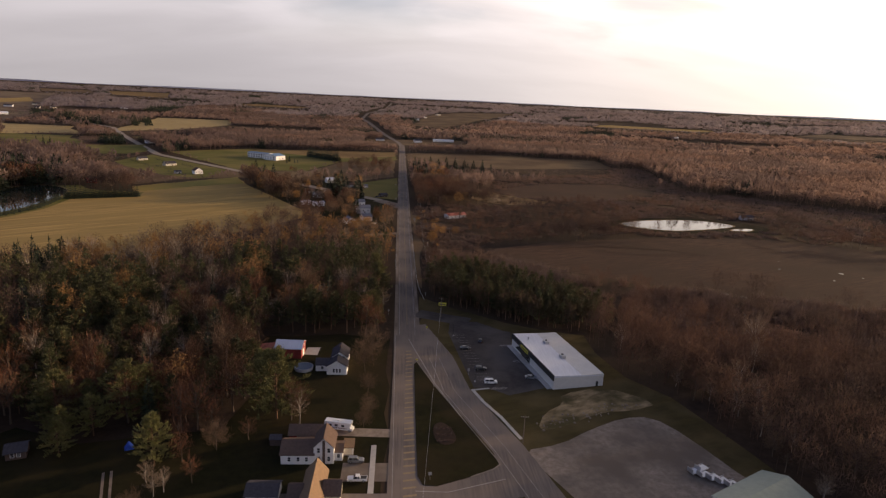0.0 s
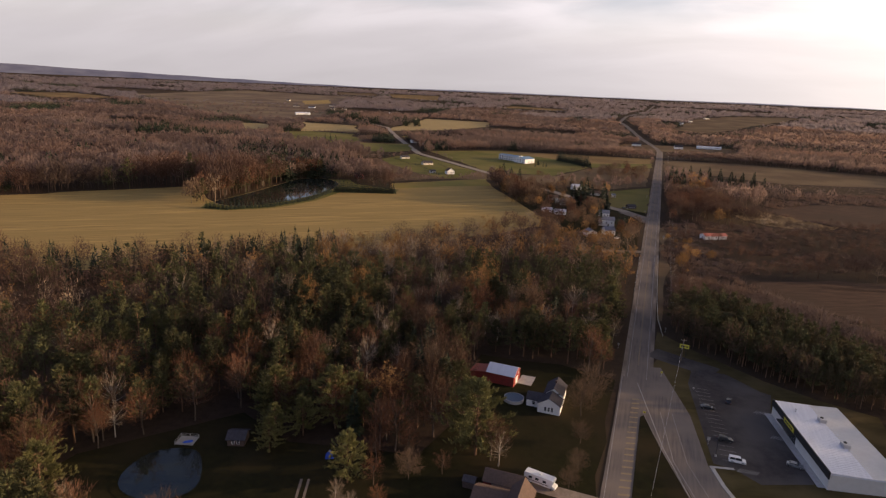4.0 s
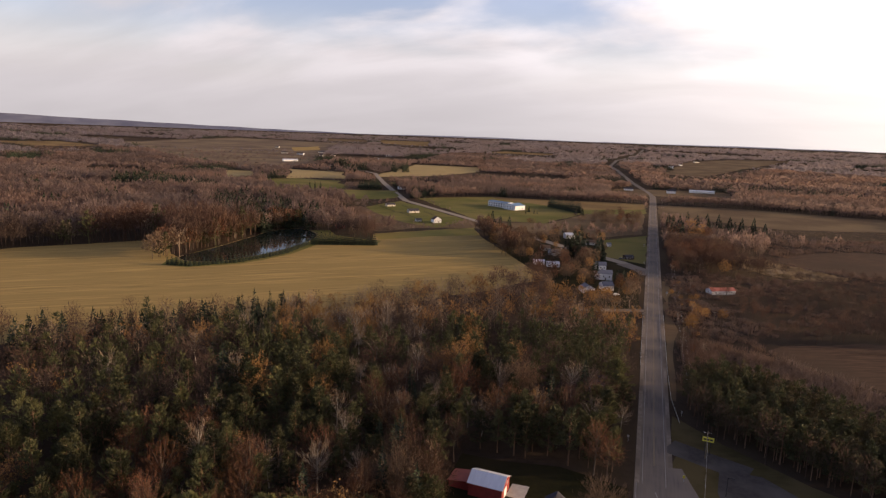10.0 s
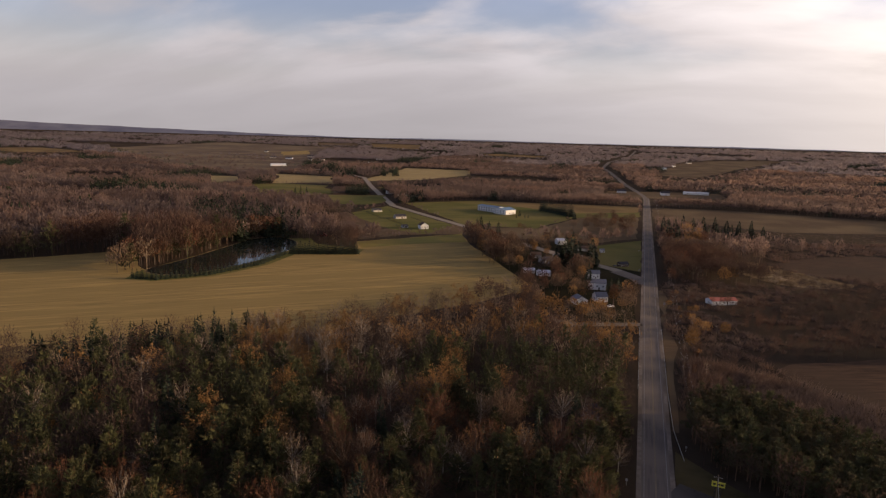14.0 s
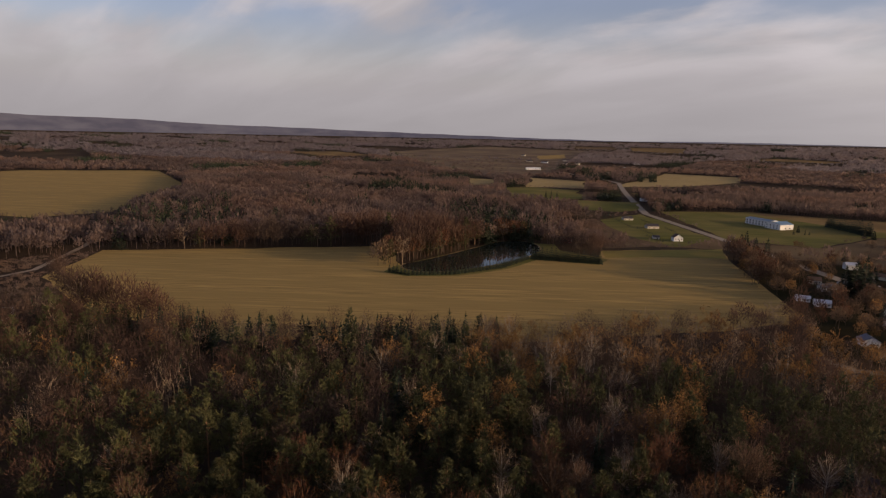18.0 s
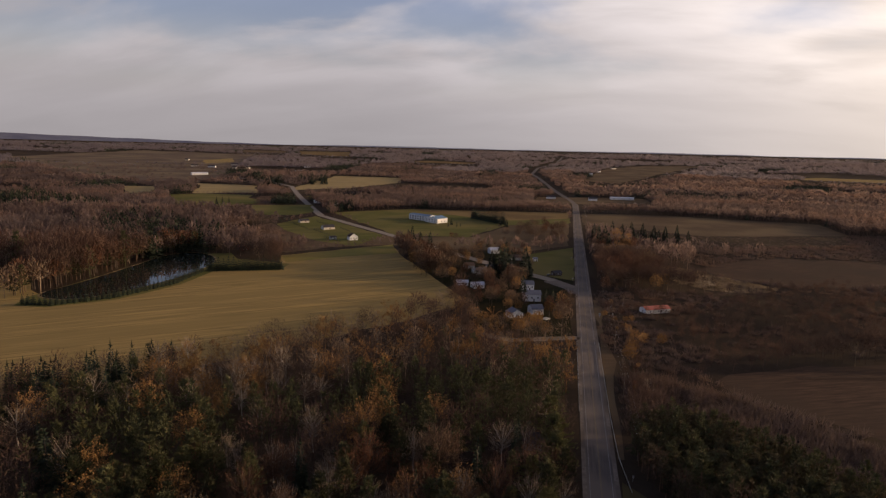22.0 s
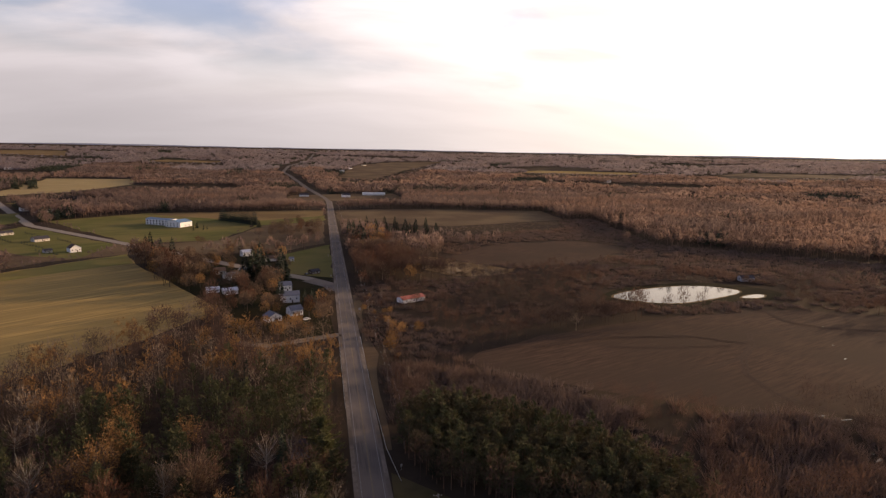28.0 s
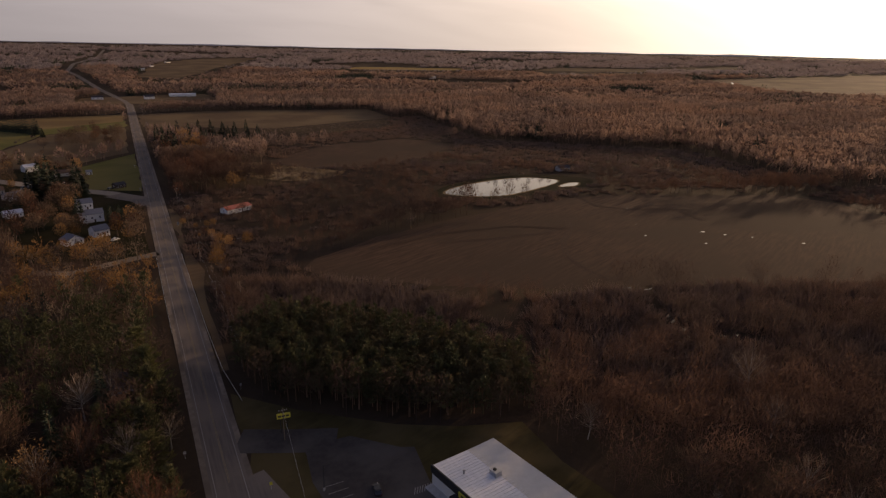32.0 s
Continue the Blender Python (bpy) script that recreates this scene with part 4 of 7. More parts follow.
def pine_tree(r, high, spread, tufts, per=5, low=0.35, size=0.9, plain=False, taper=1.15):
    """A pine: straight stem, uneven tiers of boughs with upright tufts of needles."""
    wood = [rods(np.array([[0, 0, 0], [0, 0, high * 0.5]]), np.array([[0, 0, high * 0.5], [0, 0, high * 0.97]]), high * np.array([0.015, 0.010]), high * np.array([0.010, 0.002]), 5)]
    ranks = max(5, int(high * (1 - low) / 1.25))
    n = ranks * 6
    t = np.clip(low + (1 - low) * (np.repeat(np.arange(ranks), 6) + r.uniform(-0.28, 0.28, n) + 0.3) / ranks, low, 0.99)
    az = np.tile(np.arange(6) * np.pi / 3, ranks) + np.repeat(r.uniform(0, 2 * np.pi, ranks), 6) + r.normal(0, 0.25, n)
    out = spread * np.clip(1.06 - ((t - low) / (1 - low)) ** taper, 0.10, 1) * r.uniform(0.5, 1.15, n) * np.where(t < low + 0.12, 0.75, 1)
    base = np.stack([0 * t, 0 * t, t * high * 0.96], 1)
    tip = base + np.stack([np.cos(az) * out, np.sin(az) * out, out * r.uniform(0.05, 0.4, n)], 1)
    wood.append(rods(base, tip, np.full(n, high * 0.004), np.full(n, high * 0.0012), 3))
    if plain:
        wood = [rods(np.array([[0, 0, 0.0]]), np.array([[0, 0, high * 0.95]]), [high * 0.013], [0.03], 3)]
    k = r.integers(0, n, tufts)
    s = r.uniform(0.35, 1.05, tufts)
    c = base[k] * (1 - s)[:, None] + tip[k] * s[:, None] + r.normal(0, 0.28, (tufts, 3)) * [1, 1, 0.5]
    c = np.repeat(c, per, 0)
    way = np.repeat((tip - base)[k], per, 0)
    way /= np.linalg.norm(way, axis=1, keepdims=True)
    d = way * 0.6 + [0, 0, 0.55] + r.normal(0, 0.38, (len(c), 3))
    face = way * 0.55 + [0, 0, 0.6] + r.normal(0, 0.35, (len(c), 3))
    c = c - d * 0.2
    return joined(wood), blades(c, d, size * r.uniform(0.8, 1.7, len(c)), size * r.uniform(0.24, 0.42, len(c)), r, face)


def puff(r, high, spread, n, width, length, low=0.25, cone=False, stem=0.5, loose=0.24):
    """A tree far off: a stem and a crown of upright sprays turned outwards, round or pointed."""
    i = np.arange(n)
    u = (i + 0.5) / n
    az = i * 2.4 + r.uniform(0, 6) + r.normal(0, 0.2, n)
    if cone:
        t = 1 - np.sqrt(u)
        reach = spread * (1.04 - t) * r.uniform(0.75, 1.1, n)
        out = np.stack([np.cos(az), np.sin(az), np.full(n, 0.5)], 1)
        p = np.stack([np.cos(az) * reach * 0.45, np.sin(az) * reach * 0.45, high * (low + (0.96 - low) * t)], 1)
        d = np.stack([np.cos(az), np.sin(az), -0.35 + 0.9 * t], 1) + r.normal(0, 0.12, (n, 3))
        ln, w = length * (0.35 + 0.65 * (1 - t)), width * (0.45 + 0.55 * (1 - t))
        tip = blades(np.array([[0, 0, high * 0.84]] * 2), np.array([[0.03, 0, 1.0], [0, 0.03, 1.0]]), [high * 0.18] * 2, [width * 0.5] * 2, r, np.array([[1.0, 0, 0], [0, 1.0, 0]]))
    else:
        cz = 1 - 1.7 * u
        ring = np.sqrt(1 - cz ** 2)
        out = np.stack([np.cos(az) * ring, np.sin(az) * ring, cz], 1)
        half = high * (1 - low) / 2
        p = out * [spread, spread, half] * r.uniform(0.7, 1.05, n)[:, None] + [0, 0, high * low + half]
        d = out * 0.5 + [0, 0, 0.7] + r.normal(0, loose, (n, 3))
        ln, w = length * r.uniform(0.7, 1.3, n), width * r.uniform(0.7, 1.3, n)
        p = p - d * ln[:, None] * 0.5
    made = [blades(p, d, ln, w, r, out + r.normal(0, loose, (n, 3)))]
    if cone:
        made.append(tip)
    if stem:
        made.append(blades(np.zeros((2, 3)), np.array([[0.02, 0, 1.0], [0, 0.02, 1.0]]), [high * 0.75] * 2, [stem] * 2, r, np.array([[1.0, 0.3, 0], [-0.3, 1.0, 0]])))
    return joined(made)


def spruce_tree(r, high, spread, tiers, per):
    """A spruce: a narrow cone of drooping boughs."""
    wood = rods(np.array([[0, 0, 0.0]]), np.array([[0, 0, high * 0.98]]), [high * 0.014], [0.02], 5)
    ps, ds, ls, ws = [], [], [], []
    for i in range(tiers):
        t = 0.06 + 0.94 * (i + 0.5) / tiers
        reach = spread * (1.03 - t) ** 0.9 * r.uniform(0.85, 1.12)
        az = np.arange(per) * 2 * np.pi / per + r.uniform(0, 6)
        for half in (0, 1):
            a = az + r.normal(0, 0.15, per)
            up = -0.32 + 0.5 * t + (0.18 if half else 0)
            ps.append(np.stack([0.1 * np.cos(a), 0.1 * np.sin(a), np.full(per, t * high * 0.97 + half * 0.15)], 1))
            ds.append(np.stack([np.cos(a), np.sin(a), np.full(per, up)], 1))
            ls.append(reach * r.uniform(0.75, 1.12, per) * (1 if not half else 0.75))
            ws.append(np.full(per, max(0.35, reach * 0.55)))
    p, d, l, w = (np.concatenate(q) for q in (ps, ds, ls, ws))
    d /= np.linalg.norm(d, axis=1, keepdims=True)
    # kite-shaped boughs: narrow at the stem, wide half way, pointed and drooping
    s = np.stack([-d[:, 1], d[:, 0], 0 * l], 1)
    s /= np.linalg.norm(s, axis=1, keepdims=True)
    m = p + d * (l * 0.5)[:, None]
    e = p + d * l[:, None] - np.stack([0 * l, 0 * l, l * 0.12], 1)
    lo = m + s * (w * 0.5)[:, None] - np.stack([0 * l, 0 * l, w * 0.2], 1)
    hi = m - s * (w * 0.5)[:, None] - np.stack([0 * l, 0 * l, w * 0.2], 1)
    v = np.stack([p, lo, e, hi, m + np.stack([0 * l, 0 * l, w * 0.08], 1)], 1).reshape(-1, 3)
    f = np.array([[0, 1, 4], [1, 2, 4], [2, 3, 4], [3, 0, 4]])
    leader = blades(np.array([[0, 0, high * 0.93]] * 3), np.array([[0.05, 0, 1], [-0.05, 0.04, 1], [0, -0.05, 1.0]]), [high * 0.08] * 3, [0.4] * 3, r)
    return wood, joined([(v, (f[None] + (np.arange(len(p)) * 5)[:, None, None]).reshape(-1, 3)), leader])


def bush(r, high, spread, twigs, width=0.12):
    az = r.uniform(0, 2 * np.pi, twigs)
    p = np.stack([np.cos(az), np.sin(az), 0 * az], 1) * (spread * 0.5 * r.uniform(0, 1, twigs) ** 0.6)[:, None]
    d = np.stack([np.cos(az) * 0.5, np.sin(az) * 0.5, np.full(twigs, 1.0)], 1) + r.normal(0, 0.3, (twigs, 3))
    return blades(p, d, high * r.uniform(0.5, 1.05, twigs), np.full(twigs, width), r)


def scattered(shapes, xs, ys, scale, r):
    """Copies of several shapes, turned and sized, as one pair of arrays."""
    pick = r.integers(0, len(shapes), len(xs))
    out, z = [], height(xs, ys)
    for i, (v, f) in enumerate(shapes):
        k = np.where(pick == i)[0]
        if len(k):
            a = r.uniform(0, 2 * np.pi, len(k))
            c, s = np.cos(a), np.sin(a)
            sc = scale[k][:, None]
            vx = (v[None, :, 0] * c[:, None] - v[None, :, 1] * s[:, None]) * sc + xs[k][:, None]
            vy = (v[None, :, 0] * s[:, None] + v[None, :, 1] * c[:, None]) * sc + ys[k][:, None]
            vz = v[None, :, 2] * sc + z[k][:, None]
            out.append((np.stack([vx, vy, vz], 2).reshape(-1, 3), (f[None] + (np.arange(len(k)) * len(v))[:, None, None]).reshape(-1, 3)))
    return joined(out)


# single trees
KINDS = {}


def kind_of_tree(key, name, label, category, made, bark, leafage):
    root_meshes = []
    for wood, crown in made:
        root_meshes.append((arrays("trunk", *wood, bark), arrays("crown", *crown, leafage)))
    KINDS[key] = (name, label, category, root_meshes)


def plant(key, x, y, scale, turn, which):
    name, label, category, meshes = KINDS[key + "_far" if y > 395 and key + "_far" in KINDS else key]
    root = tagged(new(name), label, category, group=label)
    root.empty_display_size = 0.1
    root.matrix_basis = pose(x, y, float(height(x, y)), 0, 0, turn) @ Matrix.Diagonal((scale, scale, scale, 1))
    tm, cmesh = meshes[which % len(meshes)]
    for nm, me in (("trunk", tm), ("crown", cmesh)):
        o = new(nm, me)
        o.parent = root
    return root


kind_of_tree("pine", "pine_tree", "pine with yellow-green needle tufts", "tree", [pine_tree(rng, 14, 4.6, 330, 5, 0.22, 0.8), pine_tree(rng, 15, 4.3, 320, 5, 0.28, 0.8), pine_tree(rng, 12.5, 4.8, 320, 5, 0.18, 0.8), pine_tree(rng, 16, 4.2, 320, 5, 0.3, 0.8)], PINE_BARK, PINE)
kind_of_tree("big_pine", "white_pine_tree", "broad old pine with full green boughs", "tree", [pine_tree(rng, 17, 7.8, 1200, 6, 0.10, 0.8, taper=2.6), pine_tree(rng, 18, 7.0, 1100, 6, 0.14, 0.8, taper=2.2)], PINE_BARK, SUNLIT_PINE)
kind_of_tree("spruce", "spruce_tree", "dark pointed spruce at the wood's edge", "tree", [(rods(np.array([[0, 0, 0.0]]), np.array([[0, 0, 17 * 0.8]]), [0.22], [0.04], 4), puff(rng, 17, 3.3, 300, 1.05, 2.0, 0.04, True, 0)), (rods(np.array([[0, 0, 0.0]]), np.array([[0, 0, 18 * 0.8]]), [0.22], [0.04], 4), puff(rng, 18, 3.0, 300, 1.0, 1.9, 0.04, True, 0)), (rods(np.array([[0, 0, 0.0]]), np.array([[0, 0, 15 * 0.8]]), [0.22], [0.04], 4), puff(rng, 15, 3.4, 300, 1.05, 2.1, 0.04, True, 0))], BARK, SPRUCE)
kind_of_tree("bare", "bare_tree", "leafless grey-brown tree among the woods", "tree", [bare_tree(rng, 14, 4.9, 28, 900, 0.085), bare_tree(rng, 15, 4.4, 26, 850, 0.085), bare_tree(rng, 12.5, 4.8, 26, 850, 0.085), bare_tree(rng, 16, 4.3, 26, 850, 0.085)], BARK, TWIG)
kind_of_tree("pale", "pale_bare_tree", "leafless tree with pale sunlit twigs", "tree", [bare_tree(rng, 13.5, 4.2, 22, 700, 0.09), bare_tree(rng, 12, 4.0, 20, 650, 0.09)], PALE_BARK, TWIG_PALE)
kind_of_tree("crown", "broad_bare_tree", "broad round leafless tree with a dense twig crown", "tree", [bare_tree(rng, 19, 8.6, 46, 1700, 0.13, vase=0.9), bare_tree(rng, 18, 8.0, 44, 1600, 0.13, vase=0.9)], BARK, CROWN_TWIG)
kind_of_tree("russet", "russet_tree", "tree with clinging orange-brown leaves", "tree", [bare_tree(rng, 11.5, 4.8, 22, 420, 0.08, 1100, leaf_size=0.5), bare_tree(rng, 10.5, 5.0, 22, 400, 0.08, 1100, leaf_size=0.5), bare_tree(rng, 13, 4.8, 22, 420, 0.08, 1200, leaf_size=0.5)], BARK, RUSSET)

kind_of_tree("big_spruce", "big_spruce_tree", "broad dark spruce that towers beside the houses", "tree", [(rods(np.array([[0, 0, 0.0]]), np.array([[0, 0, 23 * 0.8]]), [0.22], [0.04], 4), puff(rng, 23, 6.4, 300, 2.2, 4.0, 0.04, True, 0)), (rods(np.array([[0, 0, 0.0]]), np.array([[0, 0, 25 * 0.8]]), [0.22], [0.04], 4), puff(rng, 25, 5.8, 300, 2.1, 3.8, 0.04, True, 0)), (rods(np.array([[0, 0, 0.0]]), np.array([[0, 0, 21 * 0.8]]), [0.22], [0.04], 4), puff(rng, 21, 6.6, 300, 2.2, 4.1, 0.04, True, 0))], BARK, SPRUCE)
kind_of_tree("bare_far", "bare_tree", "leafless grey-brown tree beside the village houses", "tree", [(rods(np.array([[0, 0, 0.0]]), np.array([[0, 0, 17 * 0.8]]), [0.22], [0.04], 4), joined([puff(rng, 17, 4.6, 110, 0.5, 1.7, 0.25, stem=0, loose=0.4), puff(rng, 15.0, 2.9, 60, 0.5, 1.7, 0.25, stem=0, loose=0.4)])), (rods(np.array([[0, 0, 0.0]]), np.array([[0, 0, 16 * 0.8]]), [0.22], [0.04], 4), joined([puff(rng, 16, 4.8, 110, 0.5, 1.7, 0.25, stem=0, loose=0.4), puff(rng, 14.1, 3.0, 60, 0.5, 1.7, 0.25, stem=0, loose=0.4)])), (rods(np.array([[0, 0, 0.0]]), np.array([[0, 0, 18 * 0.8]]), [0.22], [0.04], 4), joined([puff(rng, 18, 4.4, 110, 0.5, 1.7, 0.25, stem=0, loose=0.4), puff(rng, 15.8, 2.7, 60, 0.5, 1.7, 0.25, stem=0, loose=0.4)]))], BARK, TWIG)
kind_of_tree("crown_far", "broad_bare_tree", "broad leafless tree with a dense twig crown", "tree", [(rods(np.array([[0, 0, 0.0]]), np.array([[0, 0, 16 * 0.8]]), [0.22], [0.04], 4), joined([puff(rng, 16, 6.6, 170, 0.5, 1.8, 0.25, stem=0, loose=0.4), puff(rng, 14.1, 4.1, 90, 0.5, 1.8, 0.25, stem=0, loose=0.4)])), (rods(np.array([[0, 0, 0.0]]), np.array([[0, 0, 15 * 0.8]]), [0.22], [0.04], 4), joined([puff(rng, 15, 6.4, 170, 0.5, 1.8, 0.25, stem=0, loose=0.4), puff(rng, 13.2, 4.0, 90, 0.5, 1.8, 0.25, stem=0, loose=0.4)]))], BARK, CROWN_TWIG)
kind_of_tree("pale_far", "pale_bare_tree", "leafless tree with pale sunlit twigs", "tree", [(rods(np.array([[0, 0, 0.0]]), np.array([[0, 0, 15 * 0.8]]), [0.22], [0.04], 4), joined([puff(rng, 15, 4.2, 80, 0.36, 1.7, 0.25, stem=0, loose=0.4), puff(rng, 13.2, 2.6, 60, 0.36, 1.7, 0.25, stem=0, loose=0.4)]))], PALE_BARK, TWIG_PALE)
kind_of_tree("russet_far", "russet_tree", "tree with clinging orange-brown leaves", "tree", [(rods(np.array([[0, 0, 0.0]]), np.array([[0, 0, 13 * 0.8]]), [0.22], [0.04], 4), joined([puff(rng, 13, 4.8, 150, 0.6, 1.3, 0.25, stem=0, loose=0.4), puff(rng, 11.4, 3.0, 70, 0.6, 1.3, 0.25, stem=0, loose=0.4)])), (rods(np.array([[0, 0, 0.0]]), np.array([[0, 0, 14 * 0.8]]), [0.22], [0.04], 4), joined([puff(rng, 14, 5.0, 150, 0.6, 1.3, 0.25, stem=0, loose=0.4), puff(rng, 12.3, 3.1, 70, 0.6, 1.3, 0.25, stem=0, loose=0.4)]))], BARK, RUSSET)

SINGLES = [("crown", -52.8, 304, 1.05), ("crown", -75.3, 231, 1.05), ("crown", -70, 224, 0.8), ("russet", -79, 331, 1.35), ("russet", -88, 326, 1.25), ("russet", -91, 366, 1.1), ("russet", -84, 340, 1.3),
           ("russet", -202.8, 249, 0.9), ("pale", -132, 293, 0.9), ("russet", 19.7, 437, 0.85), ("russet", 40, 471, 0.7), ("russet", 41.7, 851, 1.5), ("crown", 45, 748, 1.0), ("crown", 36, 730, 0.9),
           ("big_pine", -142, 124, 1.0), ("big_pine", -73, 160, 0.95), ("big_pine", -44, 187, 1.5), ("big_pine", -49, 194, 1.25), ("bare", -37, 191, 0.9), ("big_pine", -90, 184, 1.25), ("big_pine", -110, 181, 1.15), ("big_pine", -97, 176, 0.8),
           ("crown", -14.5, 234, 0.8), ("crown", -17, 224, 0.75), ("crown", -15, 206, 0.42), ("pale", -72, 152, 0.6), ("pale", -66, 148, 0.55), ("crown", 133, 154, 0.8), ("crown", -14, 190, 0.4), ("crown", -15, 181, 0.42),
           ("big_spruce", -72, 655, 1.1), ("big_spruce", -66, 650, 1.2), ("big_spruce", -78, 650, 1.0), ("big_spruce", -48, 640, 1.2), ("big_spruce", -44, 560, 0.8), ("big_spruce", -60, 640, 1.15), ("big_spruce", -158, 714, 1.1), ("big_spruce", -150, 722, 1.0),
           ("big_spruce", -166, 720, 1.0), ("big_spruce", -184, 764, 0.9), ("big_spruce", -178, 758, 1.0), ("big_spruce", -27, 556, 0.5), ("big_spruce", -22, 548, 0.55), ("big_spruce", -20, 538, 0.5), ("big_pine", -16, 330, 1.0), ("big_pine", -18, 342, 1.05),
           ("big_pine", -15, 318, 0.9), ("big_pine", -22, 300, 0.9), ("big_pine", -17, 285, 0.85), ("russet", -84, 424, 0.8), ("russet", -137, 402, 0.85), ("russet", -57, 415, 0.9), ("russet", -130, 440, 0.6), ("russet", -77, 462, 0.9),
           ("russet", -33, 431, 1.0), ("russet", -24, 424, 0.9), ("russet", -40, 470, 1.0), ("russet", -34, 480, 0.95), ("russet", -300, 262, 0.8), ("russet", -45, 425, 0.9), ("russet", -66, 470, 0.7), ("russet", -160, 385, 0.7),
           ("spruce", -197, 339, 1.05), ("spruce", -301, 257, 1.3), ("spruce", -305, 262, 1.1), ("spruce", -296, 262, 1.0), ("spruce", -222, 318, 1.0), ("crown", 254, 667, 0.75), ("crown", 37, 790, 1.1), ("crown", 46, 800, 1.2), ("crown", 41, 690, 0.9), ("crown", 58, 742, 0.9), ("russet", 36, 780, 1.3), ("russet", 48, 792, 1.4), ("russet", 62, 735, 0.9), ("spruce", -617, 1094, 0.9), ("spruce", -608, 1098, 0.9), ("spruce", -604, 1112, 0.9),
           ("pale", 205, 527, 0.35), ("pale", 225, 518, 0.4), ("pale", 218, 521, 0.35), ("pale", -110, 420, 0.9), ("pale", -92, 428, 1.0), ("pale", -70, 440, 0.9), ("russet", -232, 215, 0.9), ("russet", -245, 205, 1.0), ("russet", -258, 198, 1.1),
           ("crown", -95, 690, 0.9), ("crown", -112, 700, 0.9), ("crown", -128, 690, 0.9), ("crown", -105, 720, 0.9), ("crown", -140, 700, 0.8), ("crown", -60, 880, 0.9), ("crown", -45, 900, 0.9), ("crown", -75, 905, 0.9), ("crown", -30, 870, 0.8),
           ("crown", -88, 870, 0.9), ("crown", -22, 940, 0.8), ("crown", -55, 930, 0.8), ("spruce", -176, 952, 0.4), ("spruce", -165, 958, 0.4), ("spruce", -161, 961, 0.35), ("russet", -18, 505, 0.7), ("bare", 16, 600, 0.9), ("big_spruce", 24, 790, 1.0),
           ("big_spruce", 30, 800, 1.0), ("big_spruce", 20, 812, 1.0), ("big_spruce", 36, 815, 0.9), ("big_spruce", 46, 820, 0.9), ("big_spruce", 58, 826, 0.9), ("big_spruce", 70, 832, 0.8), ("big_spruce", 82, 836, 0.8), ("bare", 22, 690, 1.0), ("bare", 30, 660, 1.0),
           ("crown", 26, 640, 0.8), ("crown", 34, 690, 0.9), ("bare", 18, 720, 1.0), ("bare", 16, 660, 1.0), ("crown", 20, 770, 0.9)]
vr = random.Random(21)
BUILT = [(-43, 597), (-38, 562), (-46, 514), (-33, 526), (-95, 597), (-82, 591), (-88, 644), (-79, 658), (-101, 667), (-89, 755), (-60, 726), (-155, 714), (-44, 723), (-22, 660)]
for _ in range(900):
    x, y = vr.uniform(-170, -12), vr.uniform(478, 770)
    if len(SINGLES) < 240 and inside(VILLAGE, x, y) and not inside(ROAD_LAWN, x, y) and not near_line(WEST_ROAD, x, y, 14) and not (x > -46 and 545 < y < 660) and min(math.hypot(x - a, (y - b) * (1 if y > b else 0.22)) for a, b in BUILT) > 8.5 \
            and not near_line([(-5, 478), (-45, 462), (-62, 470), (-60, 505), (-30, 510)], x, y, 9):
        SINGLES.append((vr.choice(("crown", "crown", "russet", "bare", "crown")), x, y, vr.uniform(0.6, 1.05)))
for k in range(38):
    t = vr.uniform(0.34, 1)
    SINGLES.append((vr.choice(("bare", "crown", "crown", "russet", "crown", "bare")), -84 - 104 * t + vr.uniform(-9, 14), 548 + 190 * t + vr.uniform(-5, 5), vr.uniform(0.9, 1.4)))
for k in range(26):
    SINGLES.append((vr.choice(("russet", "pale", "pale", "russet", "bare")), vr.uniform(11, 30), vr.uniform(400, 565), vr.uniform(0.22, 0.5)))
for k in range(44):
    SINGLES.append((vr.choice(("crown", "crown", "bare", "russet", "crown")), vr.uniform(15, 66), vr.uniform(610, 860), vr.uniform(0.8, 1.3)))
for k in range(30):
    SINGLES.append((vr.choice(("crown", "crown", "bare")), vr.uniform(-86, -16), vr.uniform(870, 1010), vr.uniform(0.6, 1.0)))
for k in range(16):
    SINGLES.append((vr.choice(("crown", "bare", "big_spruce", "crown")), vr.uniform(-150, -70), vr.uniform(775, 850), vr.uniform(0.35, 0.7)))
for k in range(18):
    t = vr.random()
    SINGLES.append((vr.choice(("bare", "bare", "crown", "pale")), 118 - 20 * t + vr.uniform(0, 14), 130 + 100 * t, vr.uniform(0.5, 0.8)))
for x, y in ((-362, 237), (-357, 243), (-350, 240), (-345, 247), (-338, 249), (-332, 252), (-320, 257), (-325, 262), (-330, 268), (-255, 302), (-251, 306), (-248, 309), (-243, 312), (-240, 317), (-236, 318), (-232, 324), (-227, 327), (-214, 330), (-210, 335),
             (-202, 341), (-188, 341), (-278, 278), (-260, 296), (-192, 362), (-205, 328), (-222, 316)):
    SINGLES.append(("spruce", x + vr.uniform(-2, 2), y + vr.uniform(-2, 2), vr.uniform(0.85, 1.2)))
for x, y, q in ((-316, 241, 1.0), (-321, 260, 0.9), (-215, 194, 1.15), (-211, 198, 1.0), (-193, 233, 1.1), (-258, 280, 0.9), (-83, 319, 1.5), (-89, 312, 1.3), (-208, 188, 0.9)):
    SINGLES.append(("russet", x, y, q))
SINGLES.append(("crown", -53, 303, 1.0))
